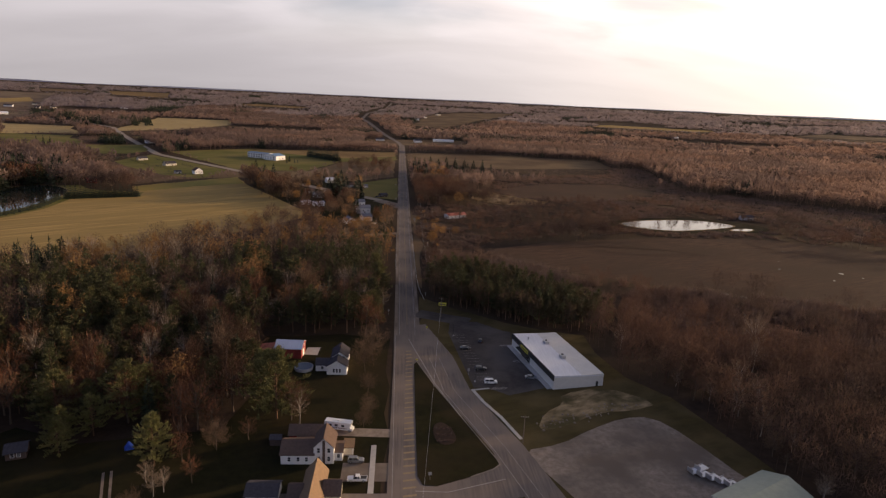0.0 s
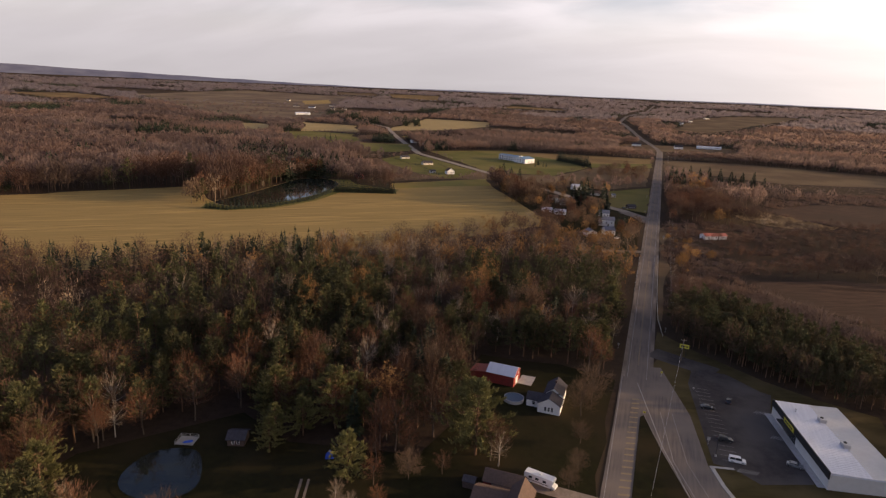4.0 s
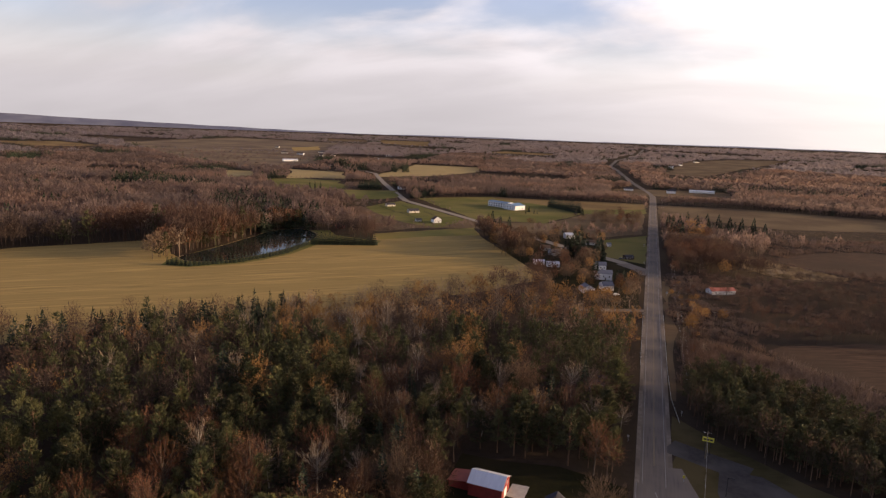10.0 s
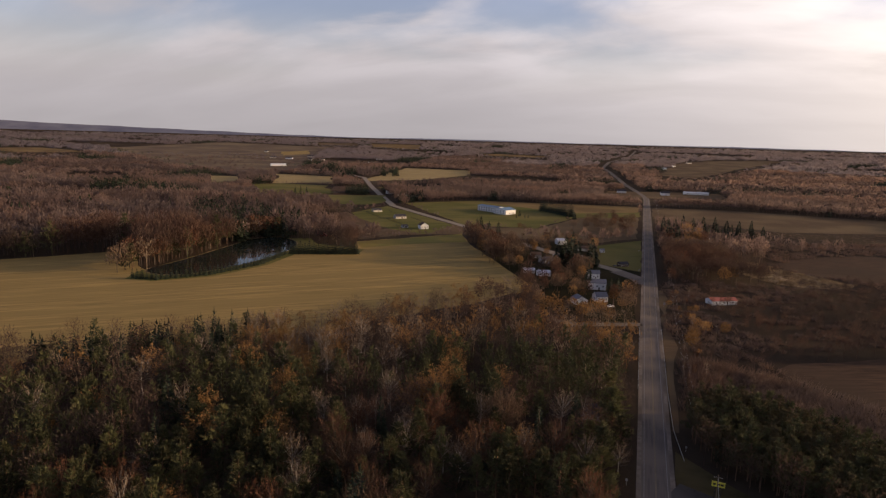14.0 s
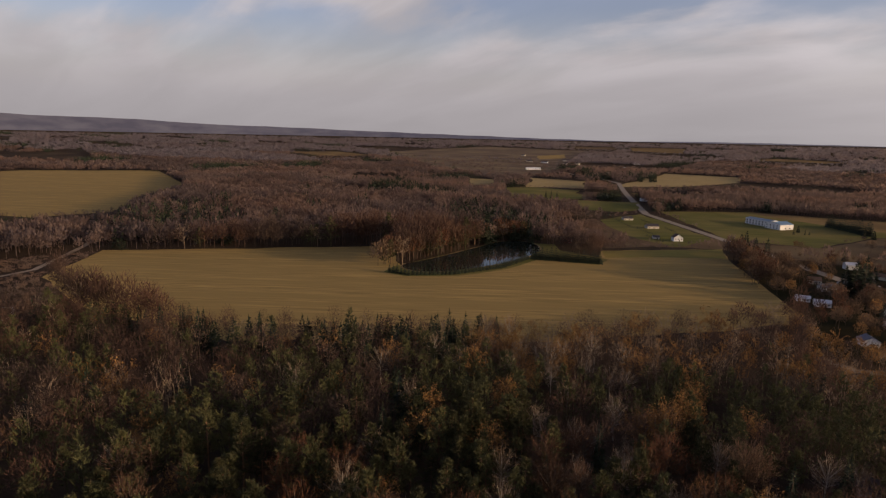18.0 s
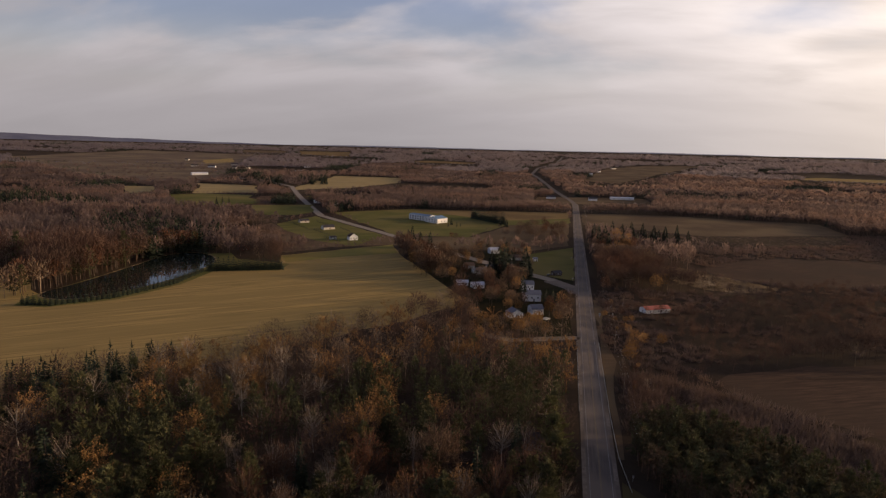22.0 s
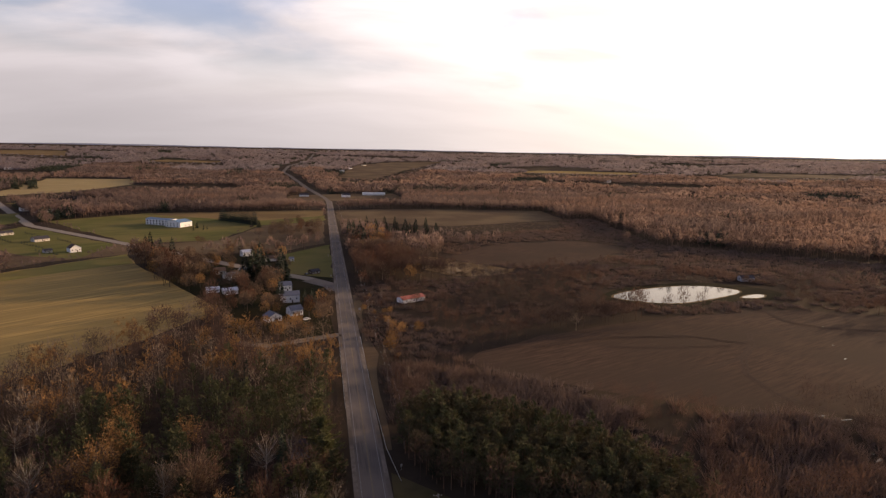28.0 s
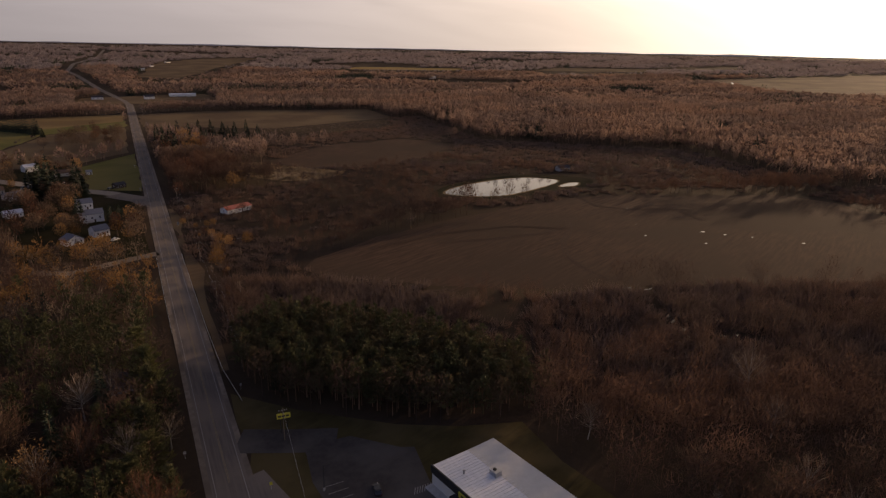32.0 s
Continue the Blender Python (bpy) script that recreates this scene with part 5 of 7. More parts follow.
for x, y, q in ((-62, 478, 0.95), (-54, 470, 0.9), (-70, 492, 0.9), (-30, 486, 0.8), (-38, 478, 0.85), (-24, 470, 0.75), (-96, 462, 0.7), (22, 452, 0.75), (30, 470, 0.7), (26, 478, 0.6)):
    SINGLES.append(("russet", x, y, q))
for x, y in ((18, 842), (24, 848), (30, 842), (36, 856), (44, 862), (52, 868), (60, 872), (68, 878), (76, 884), (84, 888), (95, 892), (106, 896), (118, 900), (130, 902)):
    SINGLES.append(("big_spruce", x + vr.uniform(-3, 3), y + vr.uniform(-3, 3), vr.uniform(0.5, 0.75)))
SINGLES += [("big_spruce", -108, 985, 0.5), ("big_spruce", -98, 978, 0.55), ("big_spruce", -176, 975, 0.4), ("big_spruce", 16, 850, 1.1), ("big_spruce", 22, 862, 1.1), ("big_spruce", 30, 870, 1.0), ("big_spruce", 40, 900, 1.0), ("big_spruce", 52, 905, 1.0), ("big_spruce", 64, 912, 1.0), ("big_spruce", 78, 918, 0.9), ("big_spruce", 92, 922, 0.9), ("big_spruce", 106, 924, 0.8), ("big_spruce", 120, 926, 0.8),
            ("big_spruce", -46, 628, 1.1), ("russet", -52, 548, 0.8), ("russet", -24, 520, 0.8), ("russet", -30, 500, 0.7), ("russet", -48, 492, 0.7),
            ("big_pine", -185, 141, 0.85), ("big_pine", -178, 137, 0.8), ("big_pine", -156, 134, 0.85), ("big_pine", -153, 121, 0.6), ("big_pine", -140, 118, 0.75), ("big_pine", -103, 170, 0.75), ("big_pine", -88, 194, 0.95), ("big_pine", -82, 188, 0.7),
            ("crown", -146, 106, 0.55), ("crown", -137, 110, 0.55), ("crown", -130, 113, 0.6), ("pale", -133, 123, 0.75), ("pale", -126, 118, 0.7), ("crown", -70, 137, 0.45), ("pale", -68, 146, 0.6), ("crown", -77, 219, 0.85), ("crown", -71, 222, 0.95),
            ("bare", -39, 186, 1.0), ("pale", -36, 184, 0.9), ("big_pine", -101, 164, 0.7), ("pine", -114, 180, 0.9), ("pine", -118, 186, 0.9), ("bare", -104, 192, 0.9), ("pale", -98, 196, 0.9), ("pine", -166, 178, 0.9), ("pine", -186, 170, 0.9),
            ("bare", -66, 162, 0.7), ("bare", -60, 152, 0.6), ("bare", -70, 172, 0.8), ("bare", -62, 178, 0.8), ("crown", -58, 168, 0.5), ("bare", -72, 184, 0.9), ("bare", -64, 196, 0.85), ("bare", -76, 200, 0.9), ("bare", -84, 205, 0.9), ("spruce", -66, 130, 0.3),
            ("russet", -165, 118, 0.9), ("bare", -160, 126, 0.9), ("pale", -170, 112, 0.8), ("crown", -54, 200, 0.5), ("bare", -50, 174, 0.6), ("bare", -150, 150, 0.9)]
for (x0, y0), (x1, y1) in zip([(-384, 462), (-381, 511), (-386, 557), (-392, 600), (-398, 634)], [(-381, 511), (-386, 557), (-392, 600), (-398, 634), (-374, 676)]):
    c = int(math.hypot(x1 - x0, y1 - y0) / 3.2)
    for k in range(c):
        t = (k + vr.random()) / c
        SINGLES.append((vr.choice(("bare", "pine", "pine", "bare", "crown")), x0 + (x1 - x0) * t - vr.uniform(0, 9), y0 + (y1 - y0) * t + vr.uniform(-2, 2), vr.uniform(1.25, 1.55)))
for i, (key, x, y, s) in enumerate(SINGLES):
    plant(key, x, y, s, (i * 77) % 360, i)

# where woods stand
OPEN = [BEND_CLEARING, PARK, VERGE, HAYFIELD, WEST_FIELD, HALL_LAWN, WEST_LAWNS, ROAD_LAWN, FAR_YELLOW, FAR_GREEN, FAR_GOLD, OLD_YELLOW, ROAD_GREEN, *HILL_STRIPS, RIDGE_FIELD, EAST_MEADOW, HILL_FARM, BIG_EAST, POND_BANK, REED_PATCH, YARDS, STORE_PLOT, VILLAGE, EAST_BROWN, NORTH_PASTURE, WEST_GAP]
OPEN.append([(-374, 470), (-366, 448), (-344, 450), (-316, 480), (-304, 532), (-308, 581), (-256, 606), (-262, 632), (-318, 640), (-340, 655), (-380, 638)])
BRUSHLAND = [[(13, 352), (34, 362), (64, 340), (93, 308), (100, 272), (140, 300), (180, 338), (138, 358), (97, 384), (62, 412), (56, 428), (11, 420)], [(-660, 1020), (-420, 900), (-400, 1010), (-560, 1290), (-640, 1290)], [(11, 330), (56, 420), (110, 470), (200, 500), (180, 640), (70, 620), (11, 620)], [(180, 500), (370, 480), (520, 430), (560, 640), (370, 800), (120, 820), (100, 660)],
             [(60, 840), (380, 800), (420, 1070), (160, 985), (60, 1040)], HEATH,
             [(-420, 760), (-290, 690), (-262, 745), (-300, 775), (-370, 850), (-410, 890)], [(330, 282), (440, 330), (470, 430), (640, 430), (560, 250)],
             [(102, 268), (110, 300), (140, 350), (180, 338), (225, 328), (330, 284), (560, 250), (560, 150), (330, 200), (210, 240), (140, 256)]]
PLANTATION = [(13, 352), (34, 362), (64, 340), (93, 308), (100, 272), (84, 268), (50, 284), (24, 303), (13, 322)]
NEAR_WOODS = [(-11, 262), (-64, 260), (-64, 232), (-56, 210), (-62, 182), (-100, 174), (-125, 184), (-152, 144), (-155, 116), (-100, 120), (-64, 108), (-64, 60), (-460, 60), (-520, 220), (-410, 230), (-288, 256), (-252, 297), (-200, 344), (-158, 373), (-99, 430), (-66, 484), (-11, 468)]


def woods_grid(step, r0, r1, r):
    n = int(r1 / step)
    gx, gy = np.meshgrid(np.arange(-n, n + 1) * step, np.arange(-n // 4, n + 1) * step)
    x = gx.ravel() + r.uniform(-0.48, 0.48, gx.size) * step
    y = 100 + gy.ravel() + r.uniform(-0.48, 0.48, gx.size) * step
    d = np.hypot(x, y - 100)
    az = np.degrees(np.arctan2(x + 8, y - 40))
    k = (d >= r0) & (d < r1) & (az > (-84 if r0 < 600 else -79)) & (az < (74 if r0 < 600 else 67))
    x, y = x[k], y[k]
    free = ~(near_line(HIGHWAY, x, y, 11) | (near_line(HIGHWAY, x, y, 26) & (y > 1250)) | near_line(WEST_ROAD, x, y, 14) | near_line(BRANCH, x, y, 12) | near_line(LANE, x, y, 6))
    for poly in OPEN:
        free &= ~inside(poly, x, y)
    for _, poly, _ in PONDS:
        free &= ~inside(poly, x, y)
    return x[free], y[free]


def before_fields(x, y):
    """Where tall trees would stand in the line of sight to an open field beyond."""
    r = np.hypot(x + 10, y - 100)
    hit = np.zeros(len(x), bool)
    for k in (0.25, 0.5, 0.75, 1.0):
        g = 1 + 0.13 * k
        for poly in (FAR_YELLOW, FAR_GREEN, FAR_GOLD, OLD_YELLOW, ROAD_GREEN, RIDGE_FIELD, EAST_MEADOW, HALL_LAWN, WEST_LAWNS, BEND_CLEARING, WEST_FIELD, *HILL_STRIPS):
            hit |= inside(poly, -10 + (x + 10) * g, 100 + (y - 100) * g)
        hit |= inside(WEST_FIELD, -10 + (x + 10) * (1 + 0.22 * k), 100 + (y - 100) * (1 + 0.22 * k))
        hit |= near_line(WEST_ROAD[4:], -10 + (x + 10) * g, 100 + (y - 100) * g, 9)
    return hit & (r > 560)


def patches(x, y, size, seed):
    return np.array([noise.noise((a / size, b / size, seed)) for a, b in zip(x, y)])


x, y = woods_grid(6.6, 0, 640, rng)
brush = np.zeros(len(x), bool)
for poly in BRUSHLAND:
    brush |= inside(poly, x, y)
planted = inside(PLANTATION, x, y)
near_w = inside(NEAR_WOODS, x, y)
pn = patches(x, y, 55, 2.0)
pd = patches(x, y, 26, 5.0)
roll = rng.uniform(0, 1, len(x))
near_line_edge = near_line([(-99, 430), (-158, 373), (-200, 344), (-252, 297), (-288, 256)], x, y, 16) & (x < -150)
what = np.full(len(x), "bare", dtype=object)
what[(roll < 0.06) & near_w] = "spruce"
what[(roll > 0.93)] = "pale"
ever = near_w & (roll < np.where(x > -225, 0.60, 0.26) + 0.7 * pn)
what[near_w & (roll > 0.86)] = "pale"
what[near_w & (roll > 0.965)] = "russet"
what[ever] = "pine"
what[near_w & (pn < -0.15) & (roll < 0.12)] = "spruce"
what[near_line_edge & (roll < 0.6)] = "pine"
what[near_line_edge & (roll < 0.5)] = "spruce"
what[(pd > 0.34) & ~near_w & (roll < 0.4) & (x < 0)] = "pine"
GROVE = [(-350, 636), (-392, 612), (-470, 652), (-567, 745), (-577, 844), (-481, 808), (-372, 690)]
WEST_PINES = [(-655, 345), (-801, 407), (-862, 497), (-808, 568), (-600, 470), (-610, 395)]
grove = inside(GROVE, x, y)
what[grove & (roll < 0.8)] = "pine"
what[inside(WEST_PINES, x, y) & (roll < 0.6)] = "pine"
what[planted] = "pine"
edge_row = near_line([(-14, 440), (-66, 478), (-99, 426), (-160, 368)], x, y, 40)
what[edge_row & (roll < 0.24)] = "russet"
what[edge_row & (roll >= 0.24) & (roll < 0.5)] = "pale"
what[edge_row & (roll >= 0.5) & (roll < 0.8)] = "bare"
what[brush] = "brush"
low_wood = inside([(104, 262), (120, 300), (160, 335), (223, 330), (330, 282), (560, 250), (560, 120), (330, 170), (210, 215), (140, 245)], x, y)
what[low_wood & (roll < 0.8)] = "bare"
low_trees = brush & (pn > 0.0) & (x > 0)
sparse = low_wood & (pd < 0.02) & (rng.uniform(0, 1, len(x)) < 0.75)
low_trees |= brush & inside([(46, 488), (50, 514), (99, 589), (145, 611), (226, 621), (206, 560), (165, 498), (103, 470)], x, y)
what[low_trees & (roll < 0.8)] = "bare"
keep = ~sparse & ~(brush & (roll < 0.04)) & ~(near_w & ~planted & (rng.uniform(0, 1, len(x)) < 0.22))
x, y, what, roll, near_w, planted, low_wood, low_trees = x[keep], y[keep], what[keep], roll[keep], near_w[keep], planted[keep], low_wood[keep], low_trees[keep]
size = rng.uniform(0.95, 1.42, len(x))
size[what == "brush"] *= 0.8
size[what == "spruce"] *= 0.95
size[planted] *= 0.9
size[near_w & (x < -120)] *= 1.06
size[~near_w & (x < -340) & (what != "brush")] *= 1.36
size[low_wood & (what == "bare")] *= 0.7
size[low_wood] *= np.clip(0.95 + 1.1 * patches(x[low_wood], y[low_wood], 24, 8.0), 0.45, 1.5)
size[low_trees & ~low_wood & (what == "bare")] *= 0.45
size[near_line([(-99, 430), (-66, 484), (-11, 440)], x, y, 34)] *= 0.8

size[(x > -490) & (x < -372) & (y > 440) & (y < 700) & (what != "brush")] *= 1.22
lane_side = inside([(-560, 140), (-430, 185), (-388, 228), (-470, 242), (-612, 325), (-650, 312)], x, y) | near_line(LANE[1:6], x, y, 16)
what[lane_side] = "brush"
size[lane_side] = rng.uniform(0.5, 1.0, int(lane_side.sum()))

# single trees in the stretch of wood nearest the road's bend, the rest joined
single = (x > -215) & (x < 160) & (y < 372)
LIMIT = {"pine": 260, "spruce": 120, "bare": 130, "pale": 110, "russet": 30}
made = {k: 0 for k in LIMIT}
loose = np.ones(len(x), bool)
order = np.argsort(np.hypot(x + 40, y - 170))
for i in order:
    k = what[i]
    if single[i] and k in LIMIT and made[k] < LIMIT[k]:
        plant(k, float(x[i]), float(y[i]), float(size[i]), float(roll[i] * 3600 % 360), int(i))
        made[k] += 1
        loose[i] = False
what[loose & (what == "bare") & (np.hypot(x, y - 120) < 370)] = "thin"
mid = {"thin": ([joined([puff(rng, h, s, 120, 0.17, 1.5, 0.3, stem=0.2, loose=0.45), puff(rng, h * 0.88, s * 0.62, 64, 0.19, 1.6, 0.3, stem=0, loose=0.45)]) for h, s in ((14, 4.3), (15, 4.0), (12.5, 4.4), (16, 3.9))], MIDWOODS, "fine-twigged leafless trees of the near wood"),
       "bare": ([joined([puff(rng, h, s, 84, 0.30, 1.9, 0.34, stem=0.22, loose=0.34), puff(rng, h * 0.9, s * 0.65, 48, 0.30, 2.0, 0.3, stem=0, loose=0.34)]) for h, s in ((15, 4.4), (16, 4.1), (13.5, 4.3), (17, 4.0))], MIDWOODS, "leafless brown woodland"),
       "pale": ([joined(bare_tree(rng, h, s, 16, 140, 0.17, plain=True)) for h, s in ((13.5, 4.2), (12, 4.0))], TWIG_PALE, "pale leafless trees scattered through the woods"),
       "russet": ([joined(bare_tree(rng, h, s, 8, 60, 0.14, 190, leaf_size=0.8)) for h, s in ((13, 4.2), (12, 4.4))], RUSSET, "trees with clinging orange-brown leaves"),
       "pine": ([joined(pine_tree(rng, h, s, 120, 3, lo, 0.95, plain=True)) for h, s, lo in ((14, 4.4, 0.22), (15, 4.2, 0.28), (12.5, 4.6, 0.18))], PINE, "yellow-green pines of the mixed wood"),
       "spruce": ([puff(rng, h, s, 120, 1.6, 2.3, 0.04, True, 0.2) for h, s in ((15, 3.5), (16.5, 3.3), (13.5, 3.4), (14.5, 3.7))], SPRUCE, "dark spruces of the wood"),
       "brush": ([bush(rng, 3.4, 7.4, 60, 0.36), bush(rng, 2.6, 7.8, 60, 0.36), bush(rng, 4.8, 6.4, 64, 0.34), bush(rng, 2.2, 8.0, 56, 0.36)], SCRUB, "low brown leafless brush")}
NAMES = {"thin": "leafless_wood", "bare": "bare_woodland", "pale": "pale_woodland", "russet": "russet_woodland", "pine": "pine_woodland", "spruce": "spruce_woodland", "brush": "brushwood"}
for k, (shapes, m, lab) in mid.items():
    i = np.where(loose & (what == k))[0]
    if len(i):
        ob = new(NAMES[k], arrays(NAMES[k], *scattered(shapes, x[i], y[i], size[i], rng), m))
        tagged(ob, lab, "woodland" if k != "brush" else "brush", kind="stuff")

# close brush along the stream and behind the plantation
x, y = woods_grid(3.3, 100, 560, rng)
k = inside([(101, 262), (112, 300), (140, 345), (180, 336), (223, 326), (330, 280), (480, 262), (520, 140), (330, 160), (210, 205), (130, 240)], x, y) | inside([(14, 360), (40, 372), (90, 330), (120, 350), (60, 405), (30, 420), (14, 420)], x, y)
k &= ~near_line([(182, 345), (196, 330), (180, 300), (178, 285), (200, 274)], x, y, 3.5)
x, y = x[k], y[k]
close_bush = [bush(rng, 3.6, 4.6, 34, 0.30), bush(rng, 2.8, 5.2, 34, 0.32), bush(rng, 5.6, 4.0, 38, 0.28)]
ob = new("stream_brush", arrays("stream_brush", *scattered(close_bush, x, y, rng.uniform(0.7, 1.5, len(x)), rng), SCRUB))
tagged(ob, "thick leafless brush along the stream", "brush", kind="stuff")

# planted pines stand close
x, y = woods_grid(4.0, 100, 560, rng)
k = inside(PLANTATION, x, y)
pairs = [pine_tree(rng, h, s, 120, 3, 0.42, 0.9, plain=True) for h, s in ((13, 2.9), (14, 2.7), (12, 3.0))]
for nm, i, m, lab in (("planted_pine_stems", 0, PINE_BARK, "straight red-brown stems of the planted pines"), ("planted_pines", 1, OLIVE_PINE, "close rows of planted pines with olive crowns")):
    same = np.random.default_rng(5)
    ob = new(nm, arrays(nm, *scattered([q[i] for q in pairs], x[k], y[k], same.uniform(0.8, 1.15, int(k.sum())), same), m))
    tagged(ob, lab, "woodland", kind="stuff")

# dry reeds
px, py = rng.uniform(60, 165, 900), rng.uniform(625, 745, 900)
k = inside(REED_PATCH, px, py)
reed = [bush(rng, 2.0, 4.0, 16, 0.5), bush(rng, 1.6, 5.0, 16, 0.5)]
ob = new("dry_reeds", arrays("dry_reeds", *scattered(reed, px[k], py[k], rng.uniform(0.7, 1.2, int(k.sum())), rng), REEDS))
tagged(ob, "pale dry reeds standing in the wet meadow", "reeds", kind="stuff")

# woods of the middle distance and the far woods
x, y = woods_grid(8.8, 640, 1500, rng)
brush = np.zeros(len(x), bool)
for poly in BRUSHLAND:
    brush |= inside(poly, x, y)
pd = patches(x, y, 60, 9.0)
roll = rng.uniform(0, 1, len(x))
green = (pd > 0.48) & ~brush
green |= inside([(-794, 811), (-742, 882), (-667, 898), (-680, 930), (-830, 1000), (-960, 1060), (-1000, 1000), (-880, 880)], x, y) & (roll < 0.8)
green |= inside(WEST_PINES, x, y) & (roll < 0.5)
green |= inside(GROVE, x, y) & (roll < 0.7)
for poly in ([(-564, 1196), (-533, 1230), (-493, 1142), (-531, 1130)],):
    green |= inside(poly, x, y)
far_bare = [puff(rng, h, w, 32, 1.6, 2.5, 0.28, stem=0.4, loose=0.16) for h, w in ((17, 4.8), (18, 4.6), (16, 5.2), (14, 4.4))]
far_fir = [puff(rng, h, 4.6, 44, 3.2, 3.6, 0.05, True) for h in (15, 18, 16)]
far_bush = [bush(rng, 4.0, 10.0, 34, 0.7), bush(rng, 2.6, 10.5, 34, 0.7)]
sz = rng.uniform(0.7, 1.15, len(x))
sz[(x < -330) & (y < 1000)] *= 1.3
sz[before_fields(x, y)] *= 0.3
band = patches(x * 0.35, y, 70, 31.0) > 0.02
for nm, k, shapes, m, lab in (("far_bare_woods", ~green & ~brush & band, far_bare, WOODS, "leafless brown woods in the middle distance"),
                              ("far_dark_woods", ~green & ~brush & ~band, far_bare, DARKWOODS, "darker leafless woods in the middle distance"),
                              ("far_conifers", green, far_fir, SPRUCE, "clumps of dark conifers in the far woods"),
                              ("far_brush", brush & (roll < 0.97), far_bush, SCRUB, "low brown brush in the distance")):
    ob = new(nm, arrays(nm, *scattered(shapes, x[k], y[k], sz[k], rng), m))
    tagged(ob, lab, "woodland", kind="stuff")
x, y = woods_grid(21.0, 1500, 4300, rng)
open_land = inside(HEATH, x, y)
pd = patches(x, y, 190, 4.0)
pe = patches(x * 0.4, y, 260, 14.0)
roll = rng.uniform(0, 1, len(x))
gap = (pe > 0.30) | (open_land & (roll < 0.7))
gap |= (np.hypot(x, y) > 2700) & (roll > 0.55)
x, y, pd = x[~gap], y[~gap], pd[~gap]
green = pd > 0.36
band = patches(x * 0.3, y, 150, 37.0) > 0.0
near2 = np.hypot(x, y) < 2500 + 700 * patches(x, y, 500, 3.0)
wide_bare = [puff(rng, h, w, 22, 5.0, 4.2, 0.12, stem=0, loose=0.15) for h, w in ((12, 12), (14, 11), (11, 12.5), (13, 11))]
wide_fir = [joined([(v + [dx, dy, 0], f) for (v, f), dx, dy in ((puff(rng, 16, 5, 14, 3.6, 5, 0.05, True, 0), -5, 0), (puff(rng, 18, 5, 14, 3.6, 5, 0.05, True, 0), 4, 5), (puff(rng, 15, 5, 14, 3.6, 5, 0.05, True, 0), 3, -6))]) for _ in range(2)]
sz = rng.uniform(0.75, 1.15, len(x))
sz[before_fields(x, y)] *= 0.35
sz[inside(HEATH, x, y)] *= 0.45
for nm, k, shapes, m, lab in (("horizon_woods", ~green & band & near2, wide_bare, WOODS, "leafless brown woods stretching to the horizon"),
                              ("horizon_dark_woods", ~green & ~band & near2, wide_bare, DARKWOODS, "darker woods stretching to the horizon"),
                              ("distant_woods", ~green & ~near2, wide_bare, HAZEDWOODS, "bare woods along the skyline, tinted purple for haze"),
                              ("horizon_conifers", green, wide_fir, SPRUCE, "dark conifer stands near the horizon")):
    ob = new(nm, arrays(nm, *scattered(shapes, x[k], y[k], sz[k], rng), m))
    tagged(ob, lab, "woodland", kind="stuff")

# conifer groves beside the far bend of the side road
gx, gy = [], []
for poly in ([(-848, 1670), (-789, 1701), (-735, 1590), (-791, 1563)], [(-784, 1791), (-712, 1828), (-641, 1652), (-707, 1621)], [(-914, 1722), (-930, 1856), (-866, 1748), (-872, 1658)]):
    for _ in range(60):
        px, py = rng.uniform(-940, -630), rng.uniform(1560, 1860)
        while not inside(poly, px, py) or near_line(WEST_ROAD, px, py, 9):
            px, py = rng.uniform(-940, -630), rng.uniform(1560, 1860)
        gx.append(px); gy.append(py)
gx, gy = np.array(gx), np.array(gy)
ob = new("bend_conifers", arrays("bend_conifers", *scattered(far_fir, gx, gy, rng.uniform(0.9, 1.3, len(gx)), rng), SPRUCE))
tagged(ob, "grove of dark conifers at the bend of the side road", "woodland", kind="stuff")

# hedges of clipped spruces
hedge_tree = [joined(spruce_tree(rng, 5.0, 1.9, 6, 7)), joined(spruce_tree(rng, 4.4, 1.8, 6, 7))]
for nm, line, gap_m, sc, lab in (("pond_hedge", [(-363, 451), (-344, 454), (-320, 483), (-308, 532), (-315, 583)], 3.4, 1.5, "row of dark round spruces along the pond"),
                                 ("field_hedge", [(-311, 583), (-256, 610)], 2.0, 2.2, "dense dark spruce hedge beside the field"),
                                 ("hall_hedge", [(-160, 1066), (-102, 1004)], 3.4, 3.3, "dark hedge of conifers beside the hall")):
    n = 0
    px, py = [], []
    for (x0, y0), (x1, y1) in zip(line, line[1:]):
        c = max(1, int(math.hypot(x1 - x0, y1 - y0) / gap_m))
        px += [x0 + (x1 - x0) * k / c for k in range(c)]
        py += [y0 + (y1 - y0) * k / c for k in range(c)]
    px, py = np.array(px), np.array(py)
    hedge = tagged(new(nm), lab, "hedge")
    tree_meshes = [arrays("hedge_tree", *s, SPRUCE) for s in hedge_tree]
    for k in range(len(px)):
        o = new("hedge_tree", tree_meshes[k % 2])
        o.parent = hedge
        o.matrix_basis = pose(px[k], py[k], 0, 0, 0, k * 61) @ Matrix.Diagonal((sc * (0.85 + 0.3 * rng.random()),) * 3 + (1,))

# rows of young shrubs on the house lawns
shrub_mesh = [arrays("shrub", *joined(spruce_tree(rng, 2.2, 1.1, 4, 6)), SPRUCE), arrays("shrub", *joined(spruce_tree(rng, 1.8, 1.2, 4, 6)), SPRUCE)]
